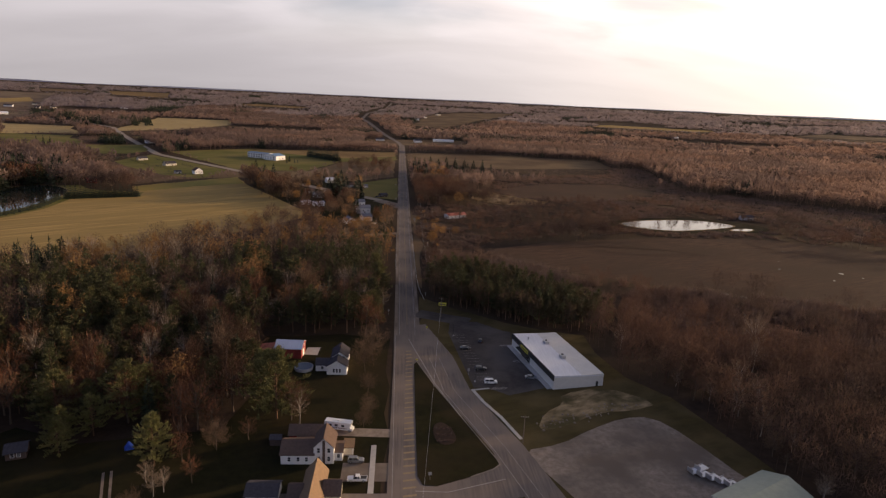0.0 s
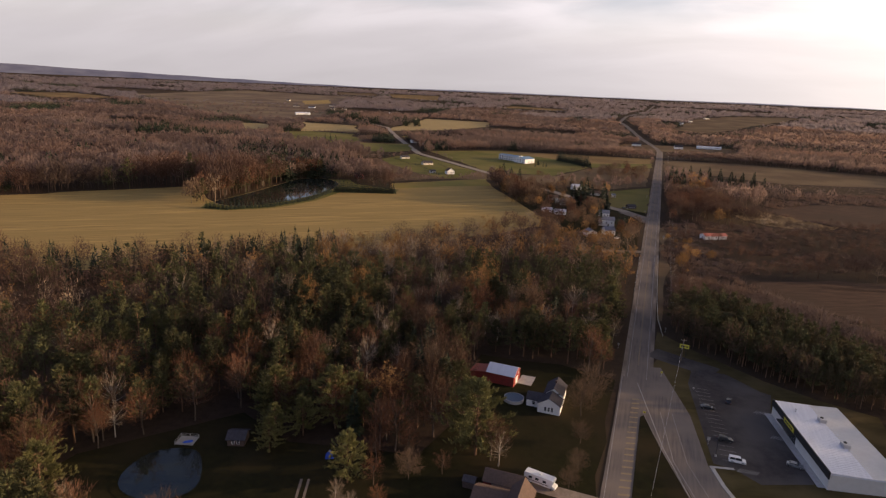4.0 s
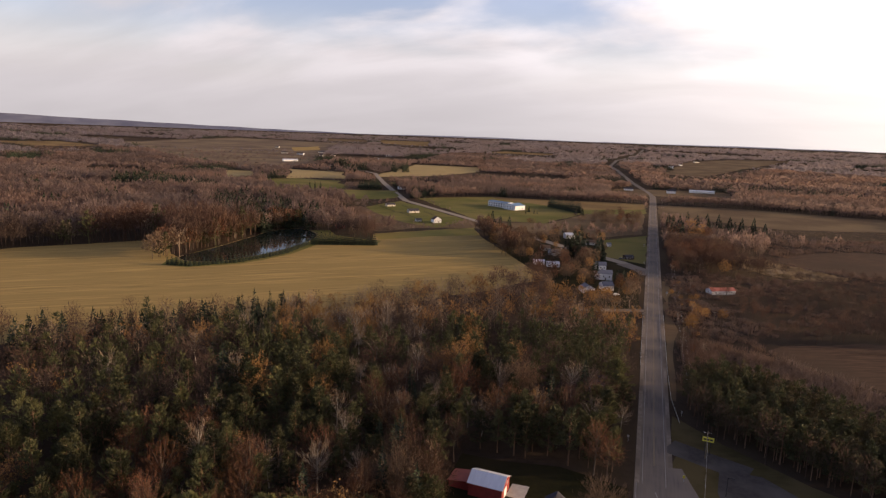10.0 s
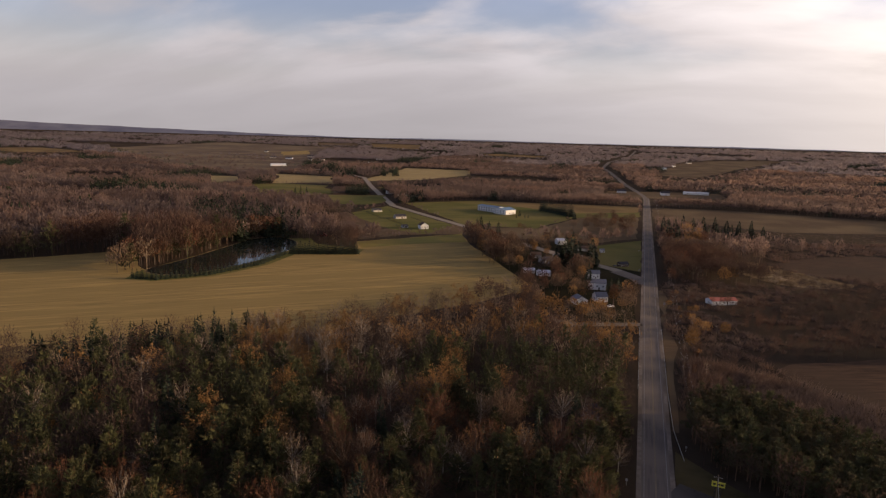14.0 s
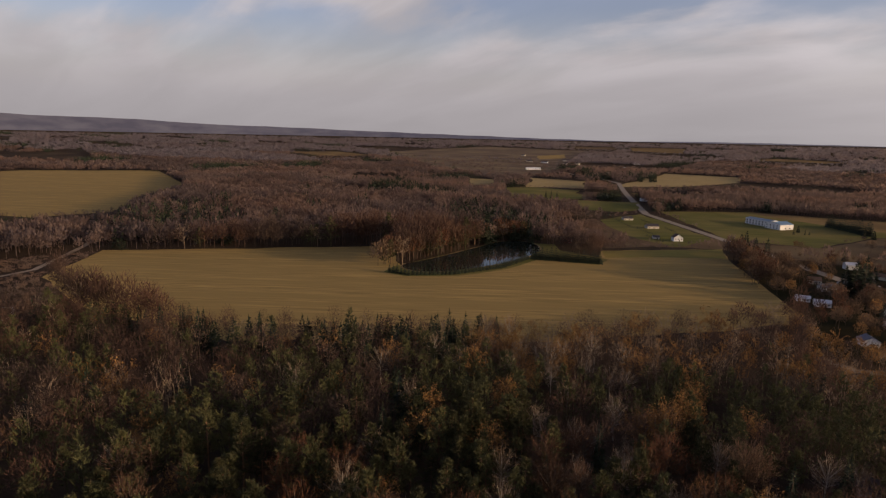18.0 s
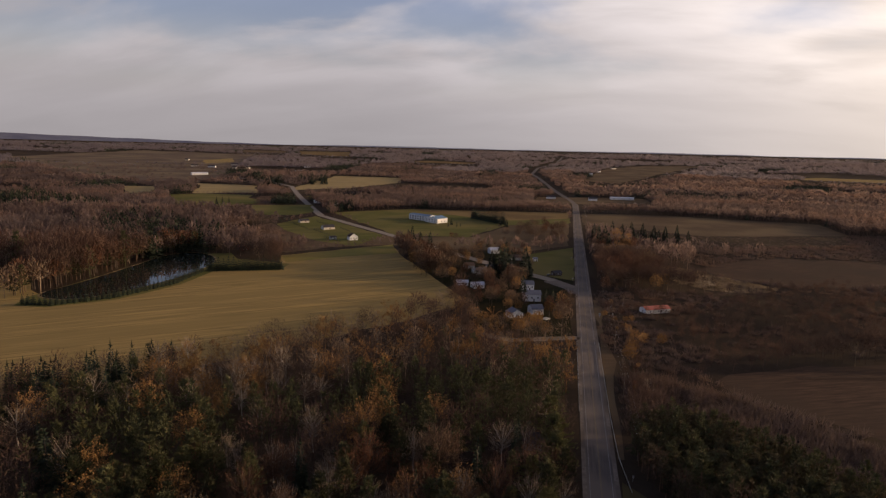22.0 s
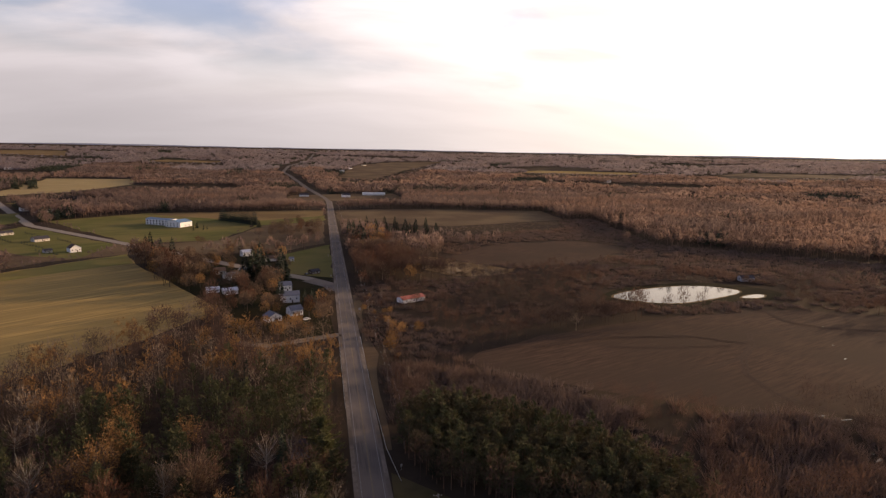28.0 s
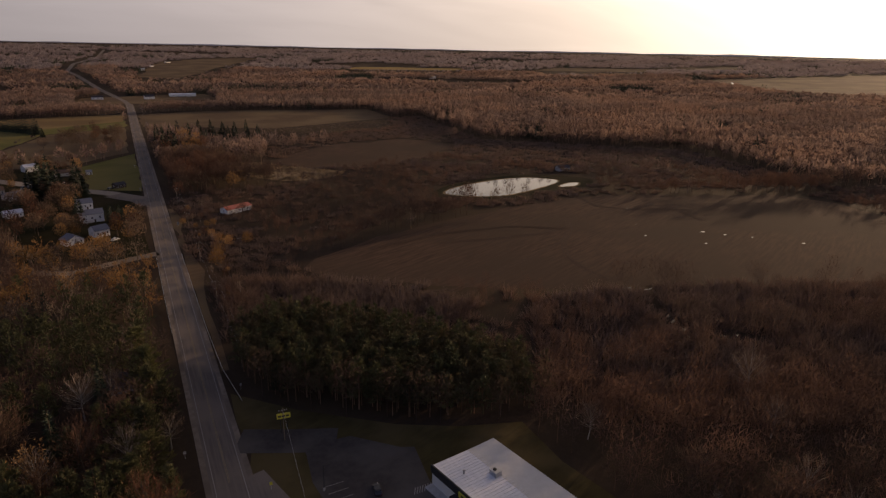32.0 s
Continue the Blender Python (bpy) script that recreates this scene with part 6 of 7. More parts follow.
for (x0, y0), (x1, y1), c in (((-385, 905), (-340, 855), 9), ((-362, 935), (-330, 900), 7), ((-330, 850), (-292, 812), 8), ((-306, 880), (-280, 850), 6), ((-296, 800), (-262, 770), 7)):
    row = tagged(new("shrub_row"), "row of small dark shrubs planted on the lawn", "shrubs", group="shrub rows")
    for k in range(c):
        o = new("shrub", shrub_mesh[k % 2])
        o.parent = row
        o.matrix_basis = pose(x0 + (x1 - x0) * k / c, y0 + (y1 - y0) * k / c, 0.05, 0, 0, k * 47) @ Matrix.Diagonal((1.3, 1.3, 1.2, 1))

# ---- buildings ----


def window(wall, x, y, z, w, h, axis, sign):
    """A window set on a wall: a proud frame and a pane. axis x: the wall faces along x."""
    fr, pn = Form(), Form()
    t = 0.06 * sign
    bars = ((-w / 2 - 0.1, -h / 2 - 0.1, w / 2 + 0.1, -h / 2), (-w / 2 - 0.1, h / 2, w / 2 + 0.1, h / 2 + 0.1), (-w / 2 - 0.1, -h / 2, -w / 2, h / 2), (w / 2, -h / 2, w / 2 + 0.1, h / 2),
            (-w / 2, -0.03, w / 2, 0.03))
    for a0, b0, a1, b1 in bars:
        if axis == "y":
            fr.box(x + a0, min(y, y + t), z + b0, x + a1, max(y, y + t), z + b1)
        else:
            fr.box(min(x, x + t), y + a0, z + b0, max(x, x + t), y + a1, z + b1)
    t = 0.03 * sign
    if axis == "y":
        pn.box(x - w / 2, min(y, y + t), z - h / 2, x + w / 2, max(y, y + t), z + h / 2)
    else:
        pn.box(min(x, x + t), y - w / 2, z - h / 2, max(x, x + t), y + w / 2, z + h / 2)
    f = part("window", fr, TRIM, wall)
    part("pane", pn, GLASS, f)


def gable_block(root, x0, y0, x1, y1, wall_h, rise, wall_mat, roof_mat, along="x", over=0.4, z0=0.0, roof_label="", wins=(), gable_mat=None):
    """A gabled volume: walls with their gables, two roof slopes with thickness, a fascia and windows."""
    fo = Form()
    cx, cy = (x0 + x1) / 2, (y0 + y1) / 2
    if along == "x":
        fo.add([(x0, y0, z0), (x1, y0, z0), (x1, y1, z0), (x0, y1, z0), (x0, y0, z0 + wall_h), (x1, y0, z0 + wall_h), (x1, y1, z0 + wall_h), (x0, y1, z0 + wall_h), (x0, cy, z0 + wall_h + rise), (x1, cy, z0 + wall_h + rise)],
               [(0, 1, 5, 4), (2, 3, 7, 6), (1, 2, 6, 9, 5), (3, 0, 4, 8, 7), (3, 2, 1, 0), (4, 5, 9, 8), (6, 7, 8, 9)])
    else:
        fo.add([(x0, y0, z0), (x1, y0, z0), (x1, y1, z0), (x0, y1, z0), (x0, y0, z0 + wall_h), (x1, y0, z0 + wall_h), (x1, y1, z0 + wall_h), (x0, y1, z0 + wall_h), (cx, y0, z0 + wall_h + rise), (cx, y1, z0 + wall_h + rise)],
               [(0, 1, 5, 8, 4), (2, 3, 7, 9, 6), (1, 2, 6, 5), (3, 0, 4, 7), (3, 2, 1, 0), (5, 6, 9, 8), (7, 4, 8, 9)])
    wall = part("wall", fo, wall_mat, root)
    half = (y1 - y0) / 2 if along == "x" else (x1 - x0) / 2
    drop = rise * over / half
    zt, ze = z0 + wall_h + rise + 0.03, z0 + wall_h - drop + 0.03
    for s in (-1, 1):
        rf = Form()
        if along == "x":
            ye = cy + s * (half + over)
            q = [(x0 - over, cy, zt), (x1 + over, cy, zt), (x1 + over, ye, ze), (x0 - over, ye, ze)]
        else:
            xe = cx + s * (half + over)
            q = [(cx, y0 - over, zt), (cx, y1 + over, zt), (xe, y1 + over, ze), (xe, y0 - over, ze)]
        rf.add(q + [(a, b, c + 0.14) for a, b, c in q], [(0, 1, 2, 3), (4, 7, 6, 5), (0, 4, 5, 1), (1, 5, 6, 2), (2, 6, 7, 3), (3, 7, 4, 0)])
        part("roof", rf, roof_mat, root, roof_label)
    for side, u, z, w, h in wins:
        if side == "s":
            window(wall, u, y0, z, w, h, "y", -1)
        elif side == "n":
            window(wall, u, y1, z, w, h, "y", 1)
        elif side == "e":
            window(wall, x1, u, z, w, h, "x", 1)
        else:
            window(wall, x0, u, z, w, h, "x", -1)
    return wall


def building(name, x, y, turn, label, category, z=0.0):
    root = tagged(new(name), label, category)
    root.matrix_basis = pose(x, y, z, 0, 0, turn)
    return root


# the store: long box with a low white roof behind a parapet
store = building("store", 46.3, 252.6, -79.0, "long low store with pale steel walls and a white roof", "store")
# local x runs along the front from the far corner to the near one, y away from the car park
SL, SD, SH = 43.4, 20.8, 5.6
body = part("wall", Form().box(0, 0, 0, SL, SD, SH - 0.5), METALWALL, store)
roof_f = Form().add([(-0.1, -0.1, SH), (SL + 0.1, -0.1, SH), (SL + 0.1, SD + 0.1, SH - 0.9), (-0.1, SD + 0.1, SH - 0.9), (-0.1, -0.1, SH - 0.6), (SL + 0.1, -0.1, SH - 0.6), (SL + 0.1, SD + 0.1, SH - 1.2), (-0.1, SD + 0.1, SH - 1.2)],
                    [(0, 1, 2, 3), (4, 7, 6, 5), (0, 4, 5, 1), (1, 5, 6, 2), (2, 6, 7, 3), (3, 7, 4, 0)])
roof_o = part("roof", roof_f, WHITEROOF, store, "white standing-seam steel roof")
seam = mesh_of("roof_seam", Form().box(-0.03, 0, 0, 0.03, 20.9, 0.06), WHITEROOF)
for k in range(44):
    o = new("roof_seam", seam)
    o.parent = roof_o
    o.location, o.rotation_euler = (0.2 + k, -0.05, SH - 0.002), (-math.atan2(0.9, SD), 0, 0)
part("fascia", Form().box(-0.25, -0.35, 3.6, SL + 0.25, -0.004, SH + 0.35), BLACK, store, "black fascia along the front")
part("canopy", Form().box(9.5, -2.2, 3.2, 20.5, -0.36, 3.55), BLACK, store)
sign_b = part("sign_board", Form().box(11, -0.55, 3.75, 19, -0.36, 5.2), SIGN_Y, store, "yellow sign board")
for k in range(4):
    part("sign_bar", Form().box(12.0 + k * 1.6, -0.6, 4.2, 13.2 + k * 1.6, -0.555, 4.8), BLACK, sign_b)
for k in range(6):
    px = 11 + k * 1.6
    part("shop_window", Form().box(px, -0.06, 0.4, px + 1.4, -0.004, 3.0), GLASS, store)
part("side_door", Form().box(SL + 0.004, SD - 3.0, 0, SL + 0.07, SD - 2.0, 2.1), BLACK, store)
part("downpipe", Form().box(SL - 0.1, SD + 0.01, 0, SL, SD + 0.11, 4.4), TRIM, store)
for px, py in ((11.5, 11.0), (26.5, 11.5)):
    z = SH - 0.9 * py / SD
    u = part("roof_unit", Form().box(px - 1.2, py - 1.0, z - 0.1, px + 1.2, py + 1.0, z + 1.2).box(px - 1.35, py - 1.1, z - 0.1, px + 1.35, py + 1.1, z + 0.15), STEEL, store, "grey roof-top cooling unit")
    part("fan_hood", Form().tube((px - 0.3, py, z + 1.2), (px - 0.3, py, z + 1.45), 0.5, 0.45, 12), BLACK, u)
part("roof_vent", Form().tube((7.0, 4.5, SH - 0.4), (7.0, 4.5, SH + 0.8), 0.25, 0.25, 8).tube((7.0, 4.5, SH + 0.8), (7.0, 4.5, SH + 1.0), 0.4, 0.3, 8), STEEL, store)
ribbon("store_walk", [(45.2, 252.4), (53.6, 210.6)], 2.6, 0.22, CONCRETE, "pale concrete walk along the store front", "walk", thick=0.15)

# barn with a lean-to
barn = building("barn", -53.9, 235.5, -3, "red barn with a pale metal roof and a lean-to", "barn")
gable_block(barn, 0, 0, 10.6, 8.6, 4.2, 2.0, REDSIDE, WHITEROOF, "x", 0.35, wins=(("e", 6.2, 3.6, 0.8, 0.9),))
part("barn_door", Form().box(10.6, 2.6, 0, 10.68, 5.4, 2.8), TRIM, barn, "white sliding door")
lean = part("lean_to", Form().add([(-7, 2, 0), (0, 2, 0), (0, 8.4, 0), (-7, 8.4, 0), (-7, 2, 2.2), (0, 2, 3.2), (0, 8.4, 3.2), (-7, 8.4, 2.2)], [(3, 2, 1, 0), (4, 5, 6, 7), (0, 1, 5, 4), (1, 2, 6, 5), (2, 3, 7, 6), (3, 0, 4, 7)]), REDSIDE, barn)
part("lean_to_roof", Form().add([(-7.4, 1.6, 2.2), (0, 1.6, 3.25), (0, 8.8, 3.25), (-7.4, 8.8, 2.2), (-7.4, 1.6, 2.35), (0, 1.6, 3.4), (0, 8.8, 3.4), (-7.4, 8.8, 2.35)], [(3, 2, 1, 0), (4, 5, 6, 7), (0, 1, 5, 4), (1, 2, 6, 5), (2, 3, 7, 6), (3, 0, 4, 7)]), REDROOF, barn, "rust-red lean-to roof")
sheet("barn_apron", [(-43, 239), (-42.4, 246.4), (-37, 246.6), (-37.4, 238.6)], 0.14, CONCRETE, "concrete apron before the barn", "apron")

# white farmhouse in two gabled wings
fh = building("farmhouse", -34.0, 220.6, 0, "white farmhouse with two gables and dark roofs", "house")
gable_block(fh, 2.5, 0, 10.2, 6.2, 3.4, 2.4, WHITE, SHINGLE, "y", 0.35, wins=(("s", 5.2, 1.7, 0.7, 1.5), ("s", 6.35, 1.7, 0.7, 1.5), ("s", 7.5, 1.7, 0.7, 1.5), ("e", 3, 1.7, 0.9, 1.3)))
gable_block(fh, 3.6, 6.2, 10.0, 15.5, 4.4, 2.4, WHITE, SHINGLE, "y", 0.35, wins=(("e", 9, 1.8, 0.9, 1.4), ("e", 12.5, 1.8, 0.9, 1.4), ("e", 9, 4.0, 0.8, 0.9), ("s", 8.5, 4.6, 0.7, 0.9)))
gable_block(fh, -2.0, 3.0, 3.6, 9.0, 2.6, 1.6, WHITE, SHINGLE, "x", 0.3, wins=(("s", 0.5, 1.5, 0.9, 1.1),))
part("chimney", Form().box(6.4, 10.5, 6.0, 7.1, 11.2, 7.8), BROWNSHINGLE, fh)

# round pool
pool = building("swimming_pool", -40.9, 225.4, 0, "round above-ground swimming pool with a dark cover", "pool")
n = 24
ringf = Form()
ringf.add([(3.6 * math.cos(2 * math.pi * k / n), 3.6 * math.sin(2 * math.pi * k / n), z) for z in (0, 1.25) for k in range(n)] + [(3.4 * math.cos(2 * math.pi * k / n), 3.4 * math.sin(2 * math.pi * k / n), 1.25) for k in range(n)],
          [(k, (k + 1) % n, n + (k + 1) % n, n + k) for k in range(n)] + [(n + k, n + (k + 1) % n, 2 * n + (k + 1) % n, 2 * n + k) for k in range(n)])
part("wall", ringf, GREYSIDE, pool)
part("cover", Form().add([(3.4 * math.cos(2 * math.pi * k / n), 3.4 * math.sin(2 * math.pi * k / n), 1.15) for k in range(n)], [tuple(range(n))]), POOL_L, pool)

# big white house with wings and porch
bh = building("big_house", -37.8, 160.8, 0, "large white house with brown roofs and a chimney", "house")
gable_block(bh, 0, 0, 9.4, 9.0, 3.2, 2.2, WHITE, BROWNSHINGLE, "x", 0.4, wins=(("s", 2.4, 1.7, 0.8, 1.3), ("s", 5.0, 1.7, 0.8, 1.3), ("s", 7.4, 1.7, 0.8, 1.3)))
gable_block(bh, 9.4, 0.3, 15.2, 8.5, 5.4, 3.0, WHITE, BROWNSHINGLE, "y", 0.4, wins=(("s", 10.8, 1.7, 0.8, 1.4), ("s", 13.8, 1.7, 0.8, 1.4), ("s", 10.8, 4.4, 0.8, 1.4), ("s", 13.8, 4.4, 0.8, 1.4), ("e", 3.0, 4.4, 0.8, 1.4), ("e", 6.2, 4.4, 0.8, 1.4)))
part("chimney", Form().box(12.0, -0.35, 0, 12.7, 0.29, 7.6), BROWNSHINGLE, bh, "tall brick chimney")
gable_block(bh, 15.2, 2.0, 17.6, 8.0, 2.8, 1.0, WHITE, BROWNSHINGLE, "x", 0.3, wins=(("s", 16.4, 1.6, 0.8, 1.2), ("e", 4.5, 1.6, 0.8, 1.2)))
part("porch_floor", Form().box(17.6, 4.5, 0, 20.5, 9.5, 0.5), PLANK, bh)
part("porch_roof", Form().box(17.4, 4.3, 2.7, 20.8, 9.7, 2.9), TANROOF, bh)
for px, py in ((20.3, 4.8), (20.3, 9.2)):
    part("porch_post", Form().box(px - 0.08, py - 0.08, 0.5, px + 0.08, py + 0.08, 2.7), TRIM, bh)
gable_block(bh, 0.5, 11.0, 11.5, 17.0, 3.0, 2.0, REDSIDE, BROWNSHINGLE, "x", 0.35)
part("link_roof", Form().box(3.0, 9.0, 0, 9.5, 11.0, 2.8), BROWNSHINGLE, bh)
shed_a = building("garden_shed", -42.9, 170.6, 0, "little dark garden shed", "shed")
gable_block(shed_a, 0, 0, 3.4, 3.0, 2.1, 0.9, BROWNSHINGLE, SHINGLE, "x", 0.2)
yh = building("tan_roofed_house", -31.0, 138.5, 0, "house with steep tan-shingled gables", "house")
gable_block(yh, 2.0, -4, 7.6, 14.5, 3.6, 3.4, CREAM, TANROOF, "y", 0.4, wins=(("s", 4.8, 1.8, 1.0, 1.3),))
gable_block(yh, -1.5, 3, 2.0, 9.5, 2.8, 1.8, CREAM, BROWNSHINGLE, "x", 0.3)
gable_block(yh, 7.6, 3.5, 12.0, 10.5, 3.2, 2.2, CREAM, BROWNSHINGLE, "x", 0.35, wins=(("e", 7, 1.7, 0.9, 1.2),))
ga = building("garage", -43.6, 142.6, 0, "white garage with a dark gable roof", "garage")
gable_block(ga, 0, 0, 8.2, 6.8, 2.5, 1.5, WHITE, SHINGLE, "x", 0.35, wins=(("s", 4.0, 1.5, 0.8, 0.7),))
cab = building("cabin", -114.5, 162.0, 20, "small dark cabin with windows in its front", "cabin")
gable_block(cab, 0, 0, 5.0, 5.6, 2.4, 1.3, BROWNSHINGLE, SHINGLE, "x", 0.5, wins=(("s", 1.7, 1.4, 0.8, 1.1), ("s", 3.2, 1.4, 0.8, 1.1)))
gs = building("green_roofed_shed", 88.0, 128.0, 29, "large shed with a pale green metal roof", "shed")
gable_block(gs, 0, 0, 24.0, 14.0, 4.0, 2.2, METALWALL, GREENROOF, "x", 0.4)
wh = building("woodland_house", -27.0, 333.0, 4, "grey house half hidden among dark trees", "house")
gable_block(wh, 0, 0, 9.5, 8.0, 3.0, 2.4, GREYSIDE, SHINGLE, "x", 0.4, wins=(("s", 2.0, 1.7, 1.0, 1.2), ("s", 4.6, 1.7, 1.0, 1.2), ("s", 7.2, 1.7, 1.0, 1.2)))


def small_house(name, x, y, turn, w, d, h, rise, wall_m, roof_m, label, along="x", category="house", z=0.0):
    b = building(name, x, y, turn, label, category, z)
    ws = [("s", -w / 2 + w * (k + 0.5) / 3, h * 0.55, 0.9, 1.2) for k in range(3)] + [("e", 0, h * 0.55, 0.9, 1.2), ("w", 0, h * 0.55, 0.9, 1.2)]
    gable_block(b, -w / 2, -d / 2, w / 2, d / 2, h, rise, wall_m, roof_m, along, 0.4, wins=ws if min(w, d) > 4 else ())
    part("door", Form().box(w * 0.08, -d / 2 - 0.06, 0, w * 0.08 + 0.95, -d / 2 - 0.004, 2.05), BROWNSHINGLE, b)
    return b


# village houses
small_house("village_house", -43, 597, 12, 9, 8, 4.6, 2.2, WHITE, GREYROOF, "tall white village house with a dark roof")
small_house("village_house", -38, 562, 10, 13, 9, 5.2, 2.2, WHITE, GREYROOF, "two-storey white house with a blue-grey roof")
small_house("village_house", -46, 514, 28, 9, 8, 3.0, 2.4, WHITE, GREYROOF, "white bungalow with a grey roof", "y")
small_house("village_house", -33, 526, 28, 8, 8, 4.0, 2.2, WHITE, GREYROOF, "white house with a blue-grey roof beside the spruces")
small_house("white_shed", -95, 597, 15, 9, 6, 2.8, 1.2, WHITE, WHITEROOF, "long white shed at the field's edge", category="shed")
small_house("white_shed", -82, 591, 22, 10, 7, 3.0, 1.5, WHITE, WHITEROOF, "white shed with a pale roof", category="shed")
small_house("village_house", -88, 644, 40, 11, 8, 3.4, 2.2, WHITE, GREYROOF, "white house with a dark roof among bare trees")
small_house("village_house", -79, 658, 30, 9, 7, 4.6, 2.0, WHITE, GREYROOF, "white two-storey house behind the spruces")
small_house("village_house", -101, 667, 20, 9, 8, 3.0, 2.2, CREAM, BROWNSHINGLE, "cream house behind bare trees")
small_house("village_house", -89, 755, 30, 10, 8, 4.4, 1.8, WHITE, WHITEROOF, "white house with a pale roof")
small_house("village_house", -60, 726, 6, 20, 9, 2.8, 2.0, CREAM, BROWNSHINGLE, "long brown-roofed ranch house")
small_house("village_house", -155, 714, 30, 10, 9, 3.4, 2.8, CREAM, BROWNSHINGLE, "brown-roofed house among dark spruces")
small_house("white_shed", -44, 723, 20, 4, 4, 2.6, 1.2, WHITE, GREYROOF, "little white shed beside the ranch house", category="shed")
small_house("dark_shed", -22, 660, 30, 8, 6, 2.4, 1.6, BROWNSHINGLE, SHINGLE, "low dark shed near the junction", category="shed")
small_house("lawn_house", -376, 920, 45, 13, 9, 2.8, 2.2, CREAM, SHINGLE, "low grey-roofed house on a green lawn")
small_house("lawn_house", -319, 868, 45, 15, 10, 3.0, 2.6, CREAM, SHINGLE, "grey-roofed house with pale walls on a lawn")
small_house("lawn_house", -258, 792, 40, 10, 9, 4.4, 3.4, WHITE, BROWNSHINGLE, "white gabled house beside the side road", "y")
small_house("lawn_garage", -281, 789, 40, 7, 6, 2.6, 1.4, GREYSIDE, SHINGLE, "low garage beside the white house", category="garage")
small_house("red_hut", -337, 688, 20, 9, 6, 3.0, 2.0, REDSIDE, REDROOF, "small red hut behind the hedge", category="hut")
small_house("red_roofed_house", 47, 553, 28, 19, 8, 3.0, 1.4, WHITE, REDROOF, "long white house with a faded red roof")
small_house("roadside_house", 66, 868, 0, 14, 9, 3.4, 2.0, WHITE, SHINGLE, "white house behind the conifers")
small_house("far_house", -53, 1524, 5, 20, 10, 4.0, 3.0, WHITE, SHINGLE, "white house at the far bend", z=float(height(-53, 1524)))
small_house("far_house", 38, 1512, 10, 18, 10, 5.0, 3.5, WHITE, SHINGLE, "white farmhouse beside the far road", z=float(height(38, 1512)))
small_house("far_long_shed", 104, 1566, 2, 52, 11, 4.5, 1.5, WHITE, WHITEROOF, "long white farm shed beside the far road", category="shed", z=float(height(104, 1566)))
small_house("far_barn", -1090, 1775, 45, 46, 16, 5.0, 3.0, WHITE, WHITEROOF, "long pale barn in open country", category="barn", z=float(height(-1090, 1775)))
small_house("pond_hut", 347, 591, -5, 12, 7, 3.2, 1.8, GREYSIDE, SHINGLE, "grey hut beside the pond", category="hut")
fr = random.Random(5)
for hx, hy in ((-470, 1205), (-452, 1196), (-440, 1180), (-1159, 2093), (-1125, 2117), (-1250, 2096), (-800, 1700), (-850, 1820), (-760, 1900), (-1320, 2100), (-1250, 2250), (-980, 2300), (-700, 2600), (100, 2650), (60, 2450), (170, 2900), (-1700, 1500), (600, 1700), (900, 2000), (1700, 1500), (-1550, 2400), (-900, 2050)):
    small_house("distant_house", hx, hy, fr.uniform(0, 90), fr.uniform(14, 26), fr.uniform(9, 13), 4.5, 3.0, fr.choice((WHITE, CREAM)), fr.choice((SHINGLE, WHITEROOF)), "small pale house far off among the fields", z=float(height(hx, hy)))

# the hall: two storeys of white with blue roofs, in two steps
hall = building("hall", -250, 1020, -30, "long white two-storey hall with a blue metal roof", "hall")
gable_block(hall, 0, 0, 42, 15, 7.6, 1.3, WHITE, BLUEROOF, "x", 0.4, wins=tuple(("s", 3 + k * 5.2, z, 2.6, 2.2) for k in range(8) for z in (2.0, 5.4)))
gable_block(hall, 42, -9, 66, 13, 6.6, 2.8, WHITE, BLUEROOF, "y", 0.4, wins=tuple(("s", 45 + k * 5.4, z, 1.6, 1.6) for k in range(4) for z in (1.9, 4.8)) + (("e", 0, 2.0, 1.6, 1.6), ("e", 7, 2.0, 1.6, 1.6)))

# ---- vehicles ----


